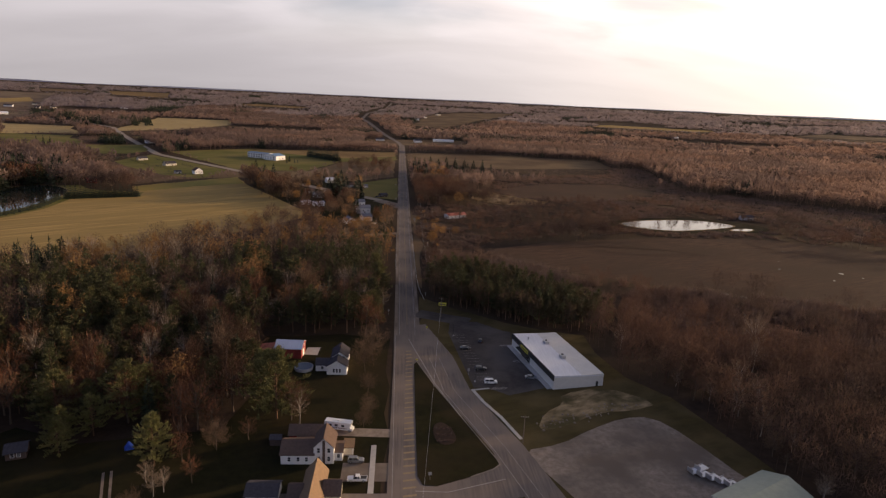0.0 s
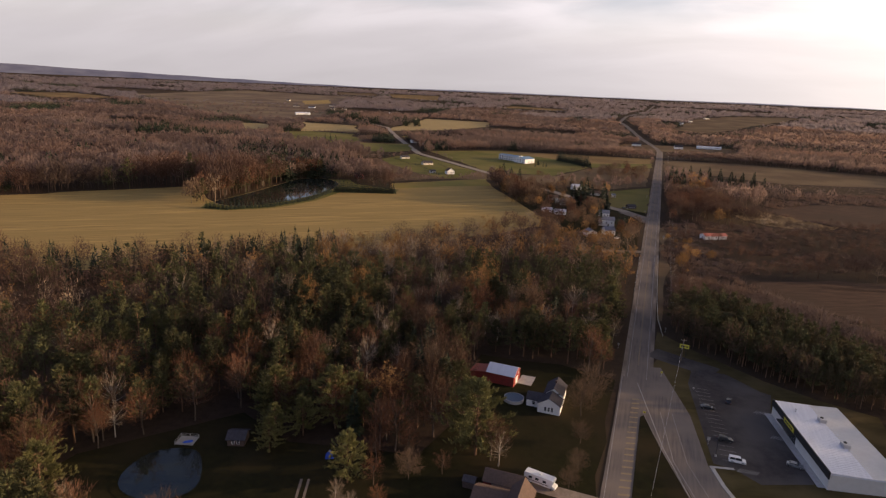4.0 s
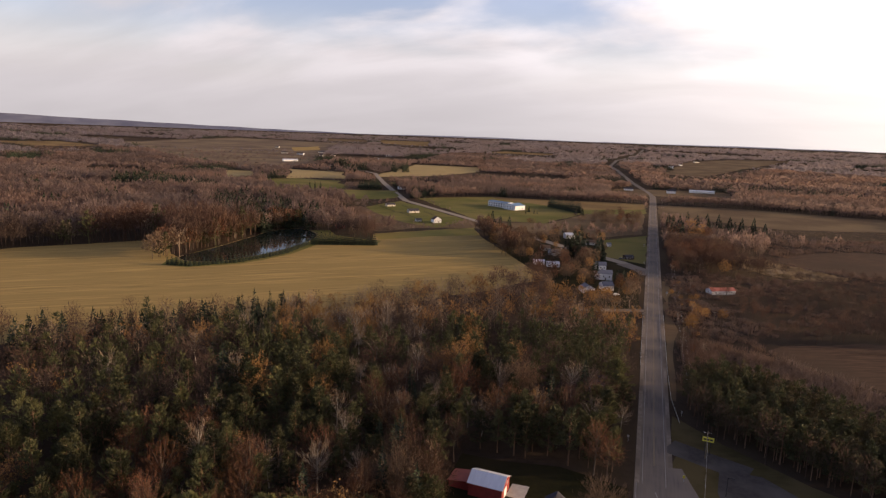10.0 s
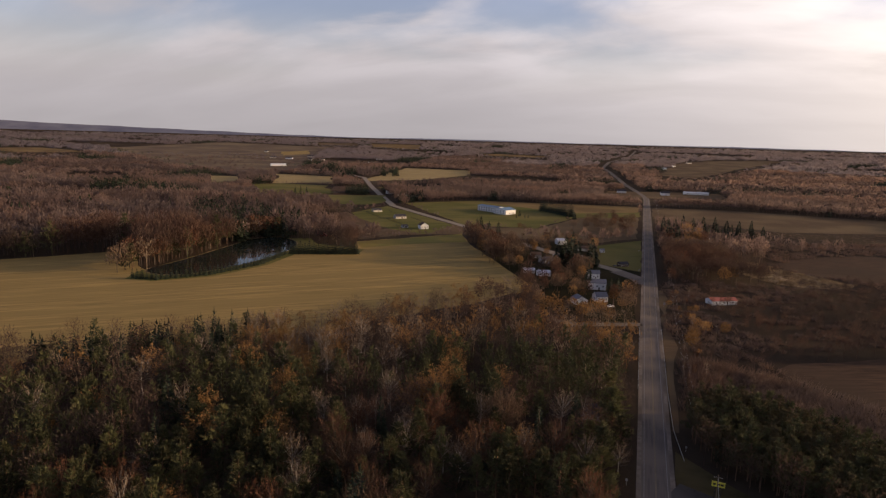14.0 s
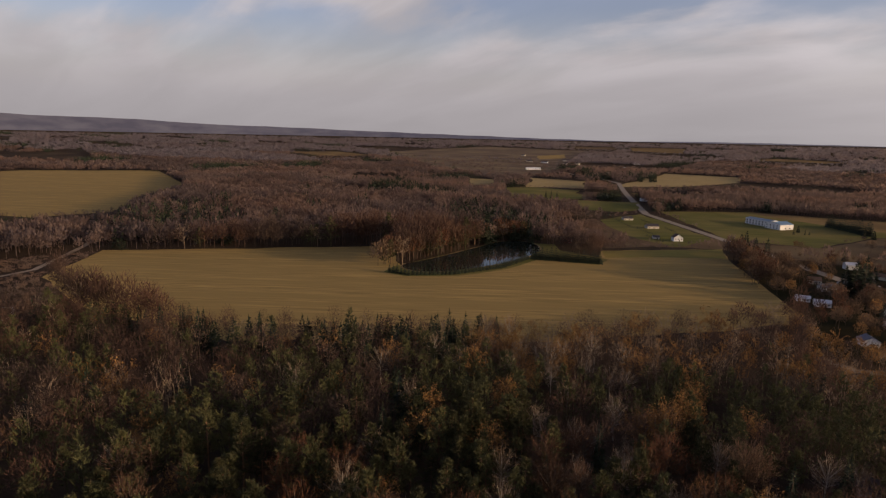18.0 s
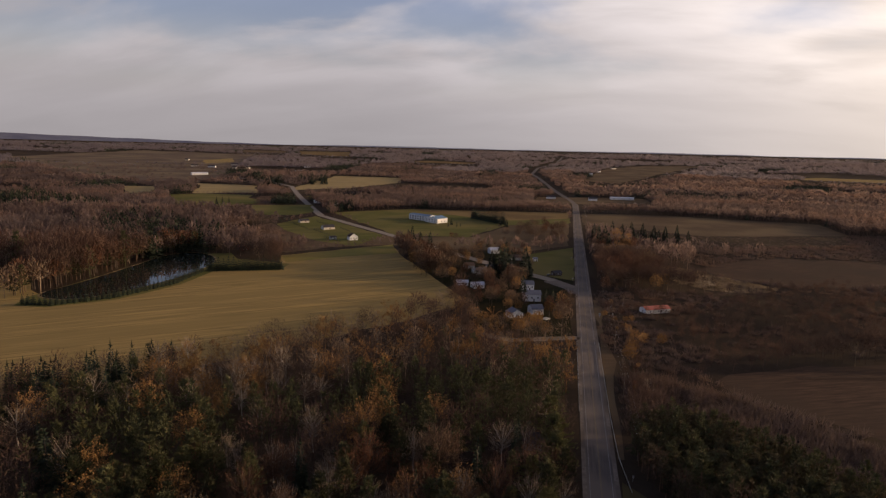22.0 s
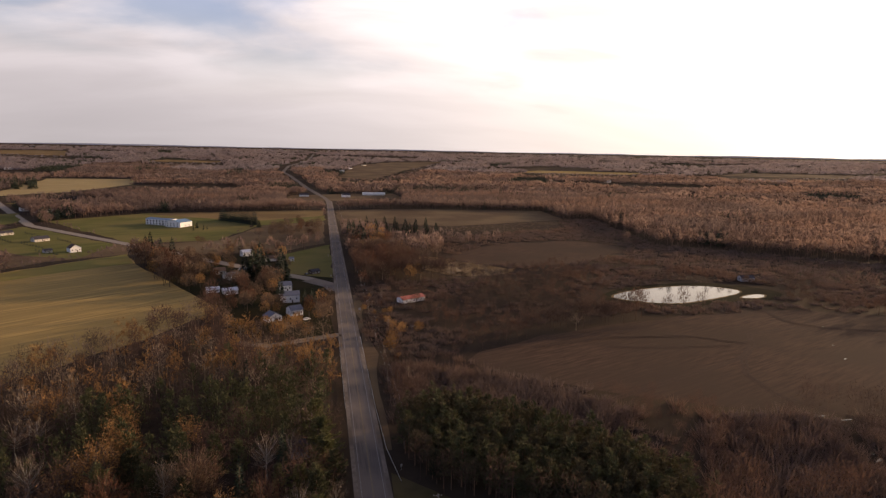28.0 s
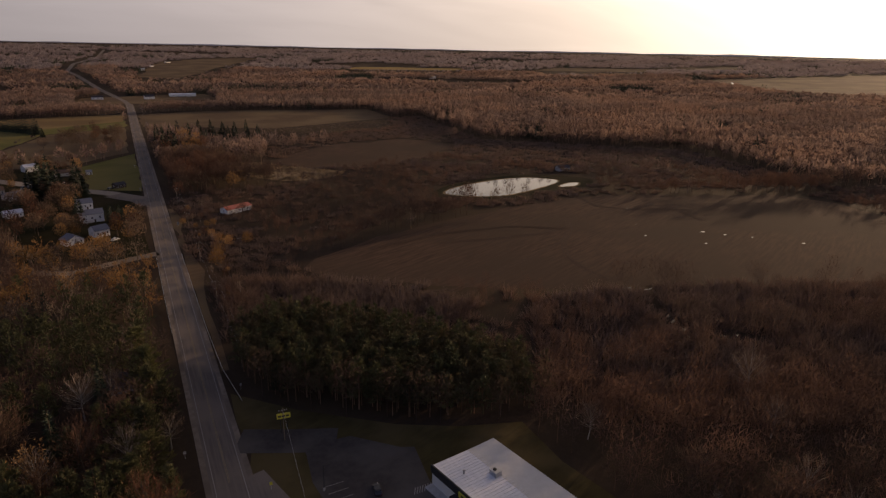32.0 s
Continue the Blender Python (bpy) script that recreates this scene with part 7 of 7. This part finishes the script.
def car(name, label, paint, profile="car", scale=1.0):
    """A parked car from the side outline: body, dark glass cabin, wheels with rims, lamps. It stands along x, front to +x."""
    root = tagged(new(name), label, {"pickup": "pickup truck", "van": "van"}.get(profile, "car"))
    L2 = {"car": 2.3, "suv": 2.35, "van": 2.45, "pickup": 2.8}[profile]
    low = {"car": 0.28, "suv": 0.36, "van": 0.36, "pickup": 0.45}[profile]
    belt = {"car": 0.95, "suv": 1.1, "van": 1.15, "pickup": 1.15}[profile]
    top = {"car": 1.45, "suv": 1.75, "van": 1.95, "pickup": 1.85}[profile]
    body = Form()
    prof = [(-L2, low + 0.1), (-L2 + 0.12, low), (L2 - 0.15, low), (L2, low + 0.15), (L2 - 0.04, belt - 0.22), (L2 - 0.35, belt - 0.08), (0.95, belt), (-L2 + 0.25, belt), (-L2, belt - 0.15)]
    body.extrude(prof, -0.9, 0.9)
    b = part("body", body, paint, root)
    a0, a1 = {"car": (-1.75, 1.05), "suv": (-2.2, 0.95), "van": (-2.35, 1.35), "pickup": (-0.75, 1.05)}[profile]
    t0, t1 = {"car": (-1.15, 0.35), "suv": (-1.95, 0.3), "van": (-2.2, 0.75), "pickup": (-0.55, 0.45)}[profile]
    cabin = Form().add([(a0, -0.82, belt), (a1, -0.82, belt), (a1, 0.82, belt), (a0, 0.82, belt), (t0, -0.66, top - 0.06), (t1, -0.66, top - 0.06), (t1, 0.66, top - 0.06), (t0, 0.66, top - 0.06)],
                       [(0, 1, 5, 4), (1, 2, 6, 5), (2, 3, 7, 6), (3, 0, 4, 7), (4, 5, 6, 7)])
    part("cabin_glass", cabin, GLASS, root, "dark tinted windows")
    part("cabin_roof", Form().box(t0 - 0.05, -0.7, top - 0.06, t1 + 0.05, 0.7, top), paint, root)
    for px in ((a0 + t0) / 2, (t0 + t1) / 2):
        part("pillar", Form().box(px - 0.07, -0.8, belt, px + 0.07, 0.8, top - 0.06), paint, root)
    if profile == "pickup":
        part("load_bed", Form().box(-L2 + 0.15, -0.78, belt - 0.004, -0.9, 0.78, belt + 0.012), BLACK, root)
    for wx in (-L2 * 0.62, L2 * 0.62):
        for s in (-1, 1):
            r = 0.34 if profile == "car" else 0.39
            tyre = part("wheel", Form().tube((wx, s * 0.72, r), (wx, s * 0.95, r), r, r, 14), RUBBER, root)
            part("rim", Form().tube((wx, s * 0.93, r), (wx, s * 0.965, r), r * 0.6, r * 0.55, 10), STEEL, tyre)
    for s in (-1, 1):
        part("headlight", Form().box(L2 - 0.06, s * 0.62 - 0.18, belt - 0.4, L2 + 0.015, s * 0.62 + 0.18, belt - 0.24), TRIM, root)
        part("tail_light", Form().box(-L2 - 0.015, s * 0.7 - 0.12, belt - 0.42, -L2 + 0.05, s * 0.7 + 0.12, belt - 0.18), CAR_R, root)
    return root


for nm, lab, paint, prof, x, y, turn, z in (
        ("parked_van", "white van parked before the store", CAR_W, "van", 31.4, 214.6, 0, 0.12), ("parked_suv", "black four-wheel-drive car in the car park", CAR_K, "suv", 29.0, 226.5, 2, 0.12),
        ("parked_car", "dark car in a car park bay", CAR_K, "car", 24.8, 247.5, 4, 0.12), ("parked_car", "dark car near the driveway", CAR_K, "car", 32.6, 256.0, 80, 0.12),
        ("parked_car", "silver car beside the store walk", CAR_G, "car", 48.0, 219.2, -10, 0.12), ("pickup_truck", "white pickup truck before the white house", CAR_W, "pickup", -15.2, 152.8, 180, 0.10),
        ("parked_car", "dark grey estate car before the white house", CAR_G, "suv", -16.2, 162.0, 0, 0.10), ("parked_car", "white car on the village forecourt", CAR_W, "car", -25, 512, 40, 0.10),
        ("parked_car", "dark car at the village junction", CAR_K, "car", -28, 655, 30, 0.06), ("parked_car", "white car on the village grass", CAR_W, "suv", -62, 690, 10, 0.06)):
    car(nm, lab, paint, prof).matrix_basis = pose(x, y, z, 0, 0, turn)

# camper
camper = tagged(new("camper_van"), "long white camper parked behind the house", "camper van")
camper.matrix_basis = pose(-23.0, 180.3, 0.1, 0, 0, -12)
part("body", Form().extrude([(-4.4, 0.6), (3.1, 0.6), (3.1, 1.7), (4.3, 2.2), (4.3, 3.0), (3.9, 3.15), (-4.3, 3.15), (-4.4, 3.0)], -1.2, 1.2), CAR_W, camper)
part("cab", Form().extrude([(3.1, 0.5), (4.9, 0.5), (4.9, 1.1), (4.2, 1.3), (3.8, 1.95), (3.1, 1.7)], -1.05, 1.05), CAR_W, camper)
for k, px in enumerate((-3.0, -1.0, 1.2)):
    part("side_window", Form().box(px, -1.23, 1.7, px + 1.0, -1.204, 2.4), GLASS, camper)
part("stripe_band", Form().box(-4.2, -1.225, 1.1, 3.0, -1.204, 1.3), BROWNSHINGLE, camper)
part("roof_unit", Form().box(-0.6, -0.4, 3.15, 0.4, 0.4, 3.45), TRIM, camper)
for wx in (-2.4, 3.9):
    for s in (-1, 1):
        tyre = part("wheel", Form().tube((wx, s * 0.85, 0.4), (wx, s * 1.15, 0.4), 0.4, 0.4, 14), RUBBER, camper)
        part("rim", Form().tube((wx, s * 1.13, 0.4), (wx, s * 1.17, 0.4), 0.22, 0.2, 10), STEEL, tyre)

# utility trailers in two rows on the gravel
trailer = tagged(new("utility_trailer"), "small utility trailer with a white mesh deck", "trailer", group="trailers on the gravel lot")
part("deck", Form().box(-1.5, -0.9, 0.62, 1.5, 0.9, 0.7), CAR_W, trailer)
for s in (-1, 1):
    part("side_rail", Form().box(-1.5, s * 0.9 - 0.03, 0.95, 1.5, s * 0.9 + 0.03, 1.02), TRIM, trailer)
    part("wheel", Form().tube((0.1, s * 0.95, 0.33), (0.1, s * 1.15, 0.33), 0.33, 0.33, 12), RUBBER, trailer)
    for px in (-1.45, 0, 1.45):
        part("stake", Form().box(px - 0.04, s * 0.9 - 0.03, 0.7, px + 0.04, s * 0.9 + 0.03, 0.95), BLACK, trailer)
part("drawbar", Form().tube((1.5, 0, 0.62), (2.9, 0, 0.5), 0.05, 0.04, 6), BLACK, trailer)
part("ramp", Form().box(-1.62, -0.85, 0.62, -1.54, 0.85, 1.9), STEEL, trailer)
trailer.matrix_basis = pose(84.6, 156.6, 0.12, 0, 0, 20) @ Matrix.Diagonal((1.3, 1.3, 1.1, 1))
for k, (x, y) in enumerate(((86.6, 155.0), (88.6, 153.6), (90.5, 152.0), (92.5, 150.4), (94.2, 149.0), (87.4, 158.2))):
    copy_thing(trailer, pose(x, y, 0.12, 0, 0, 20 + 3 * (k % 3)))

# ---- poles, lamps, rails, signs ----


def utility_pole(x, y, high, turn=0, label="weathered wooden utility pole with a crossarm"):
    root = tagged(new("utility_pole"), label, "utility pole", group="utility poles")
    root.matrix_basis = pose(x, y, 0, 0, 0, turn)
    part("pole", Form().tube((0, 0, 0), (0, 0, high), 0.17, 0.11, 8), WOODPOLE, root)
    part("crossarm", Form().box(-1.2, -0.06, high - 0.9, 1.2, 0.06, high - 0.76), WOODPOLE, root)
    for px in (-1.1, -0.4, 0.4, 1.1):
        part("insulator", Form().tube((px, 0, high - 0.76), (px, 0, high - 0.56), 0.05, 0.04, 6), TRIM, root)
    return root


def wire(p, q, sag, label="thin overhead wire between poles", thick=0.012):
    fo = Form()
    pts = []
    for k in range(13):
        t = k / 12
        pts.append((p[0] + (q[0] - p[0]) * t, p[1] + (q[1] - p[1]) * t, p[2] + (q[2] - p[2]) * t - sag * 4 * t * (1 - t)))
    for a, b in zip(pts, pts[1:]):
        fo.tube(a, b, thick, thick, 4, caps=False)
    tagged(part("overhead_wire", fo, STEEL), label, "wire")


POLES = [(-9.0, 15, 11), (16.8, 287, 10.5), (35.7, 172.7, 10), (14.0, 517, 11), (13.5, 455, 11), (13.5, 395, 11), (13.5, 335, 11), (-283, 688, 12), (34, 458, 10), (13.8, 590, 11), (13.8, 665, 11), (13.8, 740, 11), (13.8, 815, 11),
         (13.8, 900, 11), (13.8, 985, 11), (13.8, 1070, 11), (13.8, 1160, 11), (13.8, 1250, 11)]
for px, py, ph in POLES:
    utility_pole(px, py, ph)
wire((-9.0, 15, 10.5), (16.8, 287, 10.0), 2.0, "pale overhead cable that crosses above the island", 0.03)
hp = sorted([p for p in POLES if 13 < p[0] < 14.5], key=lambda p: p[1])
for a, b in zip(hp, hp[1:]):
    for off in (-1.1, 1.1):
        wire((a[0] + off, a[1], 10.4), (b[0] + off, b[1], 10.4), 0.7)


def lot_lamp(x, y, turn):
    root = tagged(new("street_lamp"), "tall dark car park lamp with one arm", "street lamp", group="car park lamps")
    root.matrix_basis = pose(x, y, 0.06, 0, 0, turn)
    part("base", Form().tube((0, 0, 0), (0, 0, 0.7), 0.3, 0.3, 10), CONCRETE, root)
    part("pole", Form().tube((0, 0, 0.7), (0, 0, 7.6), 0.09, 0.07, 8), BLACK, root)
    arm = part("arm", Form().tube((0, 0, 7.4), (1.3, 0, 7.6), 0.05, 0.05, 6), BLACK, root)
    part("lamp_head", Form().box(1.1, -0.2, 7.5, 1.9, 0.2, 7.65), BLACK, arm)


lot_lamp(25.4, 215.5, 10)
lot_lamp(20.8, 262, 0)
sg = tagged(new("pylon_sign"), "tall yellow store sign on two posts", "sign")
sg.matrix_basis = pose(17.6, 290.5, 0, 0, 0, -6)
for px in (-0.9, 0.9):
    part("post", Form().box(px - 0.1, -0.1, 0, px + 0.1, 0.1, 5.0), BLACK, sg)
face = part("sign_face", Form().box(-1.9, -0.16, 4.9, 1.9, 0.16, 6.5), SIGN_Y, sg, "yellow sign face with dark bars")
for k in range(3):
    part("sign_bar", Form().box(-1.5 + k * 1.05, -0.19, 5.4, -0.65 + k * 1.05, -0.164, 6.0), BLACK, face)


def post_sign(x, y, w, h, high, m, label):
    root = tagged(new("road_sign"), label, "road sign", group="road signs")
    root.matrix_basis = pose(x, y, 0.05, 0, 0, 0)
    part("post", Form().tube((0, 0, 0), (0, 0, high), 0.05, 0.05, 6), STEEL, root)
    part("plate", Form().box(-w / 2, -0.09, high - h, w / 2, -0.05, high), m, root)


for x, y, w, h, hi, m, lab in ((5.2, 153, 1.0, 1.0, 2.8, PAINT_W, "white square road sign on the island"), (23.6, 222, 0.9, 1.2, 2.8, PAINT_W, "white sign at the edge of the car park"), (9.0, 268, 0.7, 0.9, 2.4, SIGN_Y, "small yellow road sign"),
                               (-9, 290, 0.8, 0.8, 2.4, PAINT_W, "small white sign at a driveway"), (3.6, 233.5, 0.9, 0.6, 1.4, SIGN_Y, "low sign at the tip of the island"), (10.5, 320, 0.6, 0.8, 2.2, PAINT_W, "white marker post sign by the guard rail"),
                               (9, 527, 1.4, 1.6, 3.0, PAINT_W, "white notice board beside the junction"), (-8, 640, 0.8, 0.8, 2.4, PAINT_W, "white road sign at the junction"), (-9, 740, 0.8, 0.9, 2.6, PAINT_W, "white road sign on the verge")):
    post_sign(x, y, w, h, hi, m, lab)


def guard_rail(line, label):
    root = tagged(new("guard_rail"), label, "guard rail")
    pts = []
    for (x0, y0), (x1, y1) in zip(line, line[1:]):
        n = max(1, int(math.hypot(x1 - x0, y1 - y0) / 4))
        pts += [(x0 + (x1 - x0) * k / n, y0 + (y1 - y0) * k / n) for k in range(n)]
    pts.append(line[-1])
    rail = Form()
    for a, b in zip(pts, pts[1:]):
        for z0, z1 in ((0.52, 0.66), (0.70, 0.84)):
            rail.add([(a[0] - 0.04, a[1], z0), (b[0] - 0.04, b[1], z0), (b[0] - 0.04, b[1], z1), (a[0] - 0.04, a[1], z1), (a[0] + 0.04, a[1], z0), (b[0] + 0.04, b[1], z0), (b[0] + 0.04, b[1], z1), (a[0] + 0.04, a[1], z1)],
                     [(0, 1, 2, 3), (7, 6, 5, 4), (3, 2, 6, 7), (0, 4, 5, 1)])
    part("rail", rail, STEEL, root, "galvanised rail")
    post = mesh_of("post", Form().box(-0.07, -0.07, 0, 0.07, 0.07, 0.8), WOODPOLE)
    for x, y in pts:
        o = new("post", post)
        o.parent, o.location = root, (x + (0.12 if x > 0 else -0.12), y, 0)


guard_rail([(5.9, 470), (6.2, 370), (7.0, 335), (9.5, 312)], "galvanised guard rail along the eastern verge")
guard_rail([(-6.3, 470), (-6.2, 372)], "galvanised guard rail along the western verge")

# ---- car park paint ----
lot = bpy.data.objects["car_park"]
bay = mesh_of("bay_line", Form().add([(0, -0.06, 0), (5.2, -0.06, 0), (5.2, 0.06, 0), (0, 0.06, 0)], [(0, 1, 2, 3)]), PAINT_W)
for k in range(18):
    o = new("bay_line", bay)
    o.parent = lot
    o.matrix_basis = pose(21.0 + k * 0.38, 263 - k * 2.85, 0.15, 0, 0, 2)
for cx, cy, n in ((33.5, 210.5, 8), (43.0, 252.0, 8), (46.0, 235.5, 8)):
    for k in range(n):
        o = new("hatch_line", bay)
        o.parent = lot
        o.matrix_basis = pose(cx - 2.5 + k * 0.7, cy - 1.2, 0.15, 0, 0, 60) @ Matrix.Diagonal((0.5, 1.6, 1, 1))

# ---- garden things ----
dock = tagged(new("pond_dock"), "railed wooden deck beside the garden pond", "deck")
dock.matrix_basis = pose(-127.0, 159.2, 0, 0, 0, 16)
for k in range(14):
    part("deck_board", Form().box(-2.8 + k * 0.4, -2.4, 0.42, -2.42 + k * 0.4, 2.4, 0.47), PLANK, dock)
for px, py in ((-2.7, -2.3), (2.7, -2.3), (-2.7, 2.3), (2.7, 2.3), (0, 2.3)):
    part("post", Form().box(px - 0.06, py - 0.06, 0, px + 0.06, py + 0.06, 1.4), PLANK, dock)
for a, b in (((-2.7, 2.3), (2.7, 2.3)), ((-2.7, -2.3), (-2.7, 2.3)), ((2.7, -2.3), (2.7, 2.3))):
    for z in (0.9, 1.38):
        part("rail", Form().tube((*a, z), (*b, z), 0.05, 0.05, 4), PLANK, dock)
bt = tagged(new("rowing_boat"), "blue tarpaulined boat lying on the deck", "boat")
bt.matrix_basis = pose(-126.2, 158.6, 0.47, 0, 0, 40)
part("cover", Form().add([(-1.6, 0, 0.1), (-0.8, -0.6, 0.05), (0.8, -0.65, 0.05), (1.6, -0.3, 0.05), (1.6, 0.3, 0.05), (0.8, 0.65, 0.05), (-0.8, 0.6, 0.05), (-0.7, 0, 0.55), (1.1, 0, 0.5)],
                         [(0, 1, 7), (1, 2, 8, 7), (2, 3, 8), (3, 4, 8), (4, 5, 8), (5, 6, 7, 8), (6, 0, 7), (0, 6, 5, 4, 3, 2, 1)]), BLUE, bt)
tent = tagged(new("tarp_tent"), "small blue tarpaulin tent on the grass", "tent")
tent.matrix_basis = pose(-83.6, 169.0, 0.05, 0, 0, 25)
part("canvas", Form().extrude([(-1.3, 0), (1.3, 0), (0.15, 1.6), (-0.15, 1.6)], -1.2, 1.2), BLUE, tent)

# stream pools that catch the sky
for k, (px, py, a, b) in enumerate(((302, 390, 1.6, 1.0), (284, 372, 1.2, 0.6), (310, 380, 1.2, 0.5), (321, 369, 1.0, 0.5), (156, 344, 1.2, 0.4), (164, 330, 1.2, 0.5), (193, 268, 1.4, 0.5), (339, 348, 1.4, 0.5), (179, 292, 2.0, 0.9), (176, 286, 2.0, 0.8), (182, 300, 1.4, 1.0), (189, 336, 3.6, 0.5), (198, 331, 3.0, 0.5), (203, 325, 1.6, 0.5), (183, 304, 1.0, 0.8), (180, 299, 1.2, 0.6), (178, 295, 1.4, 0.5), (177, 289, 1.6, 0.5), (181, 285, 1.3, 0.5), (188, 281, 1.4, 0.5), (194, 279, 1.0, 0.4), (262, 398, 1.2, 0.5), (275, 420, 0.9, 0.4), (300, 455, 1.2, 0.4))):
    sheet("stream_pool", [(px + a * math.cos(q * 0.7) * (1 + 0.3 * math.sin(q * 2.1 + k)), py + b * math.sin(q * 0.7) * (1 + 0.3 * math.cos(q * 1.7 + k))) for q in range(9)], 0.12, WATER, "pool of standing water in the field", "pool")
# stones on the bank beside the store
rock = [mesh_of("stone", Form().add([(math.cos(k) * s, math.sin(k) * s * 0.8, 0) for k in range(6)] + [(math.cos(k) * s * 0.6, math.sin(k) * s * 0.5, s * 0.6) for k in range(6)],
        [(k, (k + 1) % 6, 6 + (k + 1) % 6, 6 + k) for k in range(6)] + [(6, 7, 8, 9, 10, 11)]), GRAVEL) for s in (0.35, 0.5, 0.28)]
bank_o = bpy.data.objects["bare_bank"]
fr = random.Random(11)
for k in range(70):
    o = new("stone", rock[k % 3])
    o.parent = bank_o
    t = fr.random()
    o.location = (46 + 34 * t + fr.gauss(0, 2.2), 184 + 15 * t + fr.gauss(0, 2.0), 0.12)
    o.rotation_euler = (0, 0, fr.uniform(0, 6))
# low wall of kerb stones and mown plants on the island bed
beds = [bush(rng, 0.8, 1.6, 26, 0.12), bush(rng, 0.6, 1.4, 22, 0.12)]
bed_mesh = [arrays("shrub", *b, SCRUB) for b in beds]
for k in range(9):
    o = new("garden_shrub", bed_mesh[k % 2])
    o.matrix_basis = pose(9.0 + (k % 3) * 1.9, 173.2 + (k // 3) * 3.6, 0.4, 0, 0, k * 50)
    tagged(o, "small leafless shrub in the island bed", "shrub", group="shrubs in the island bed")
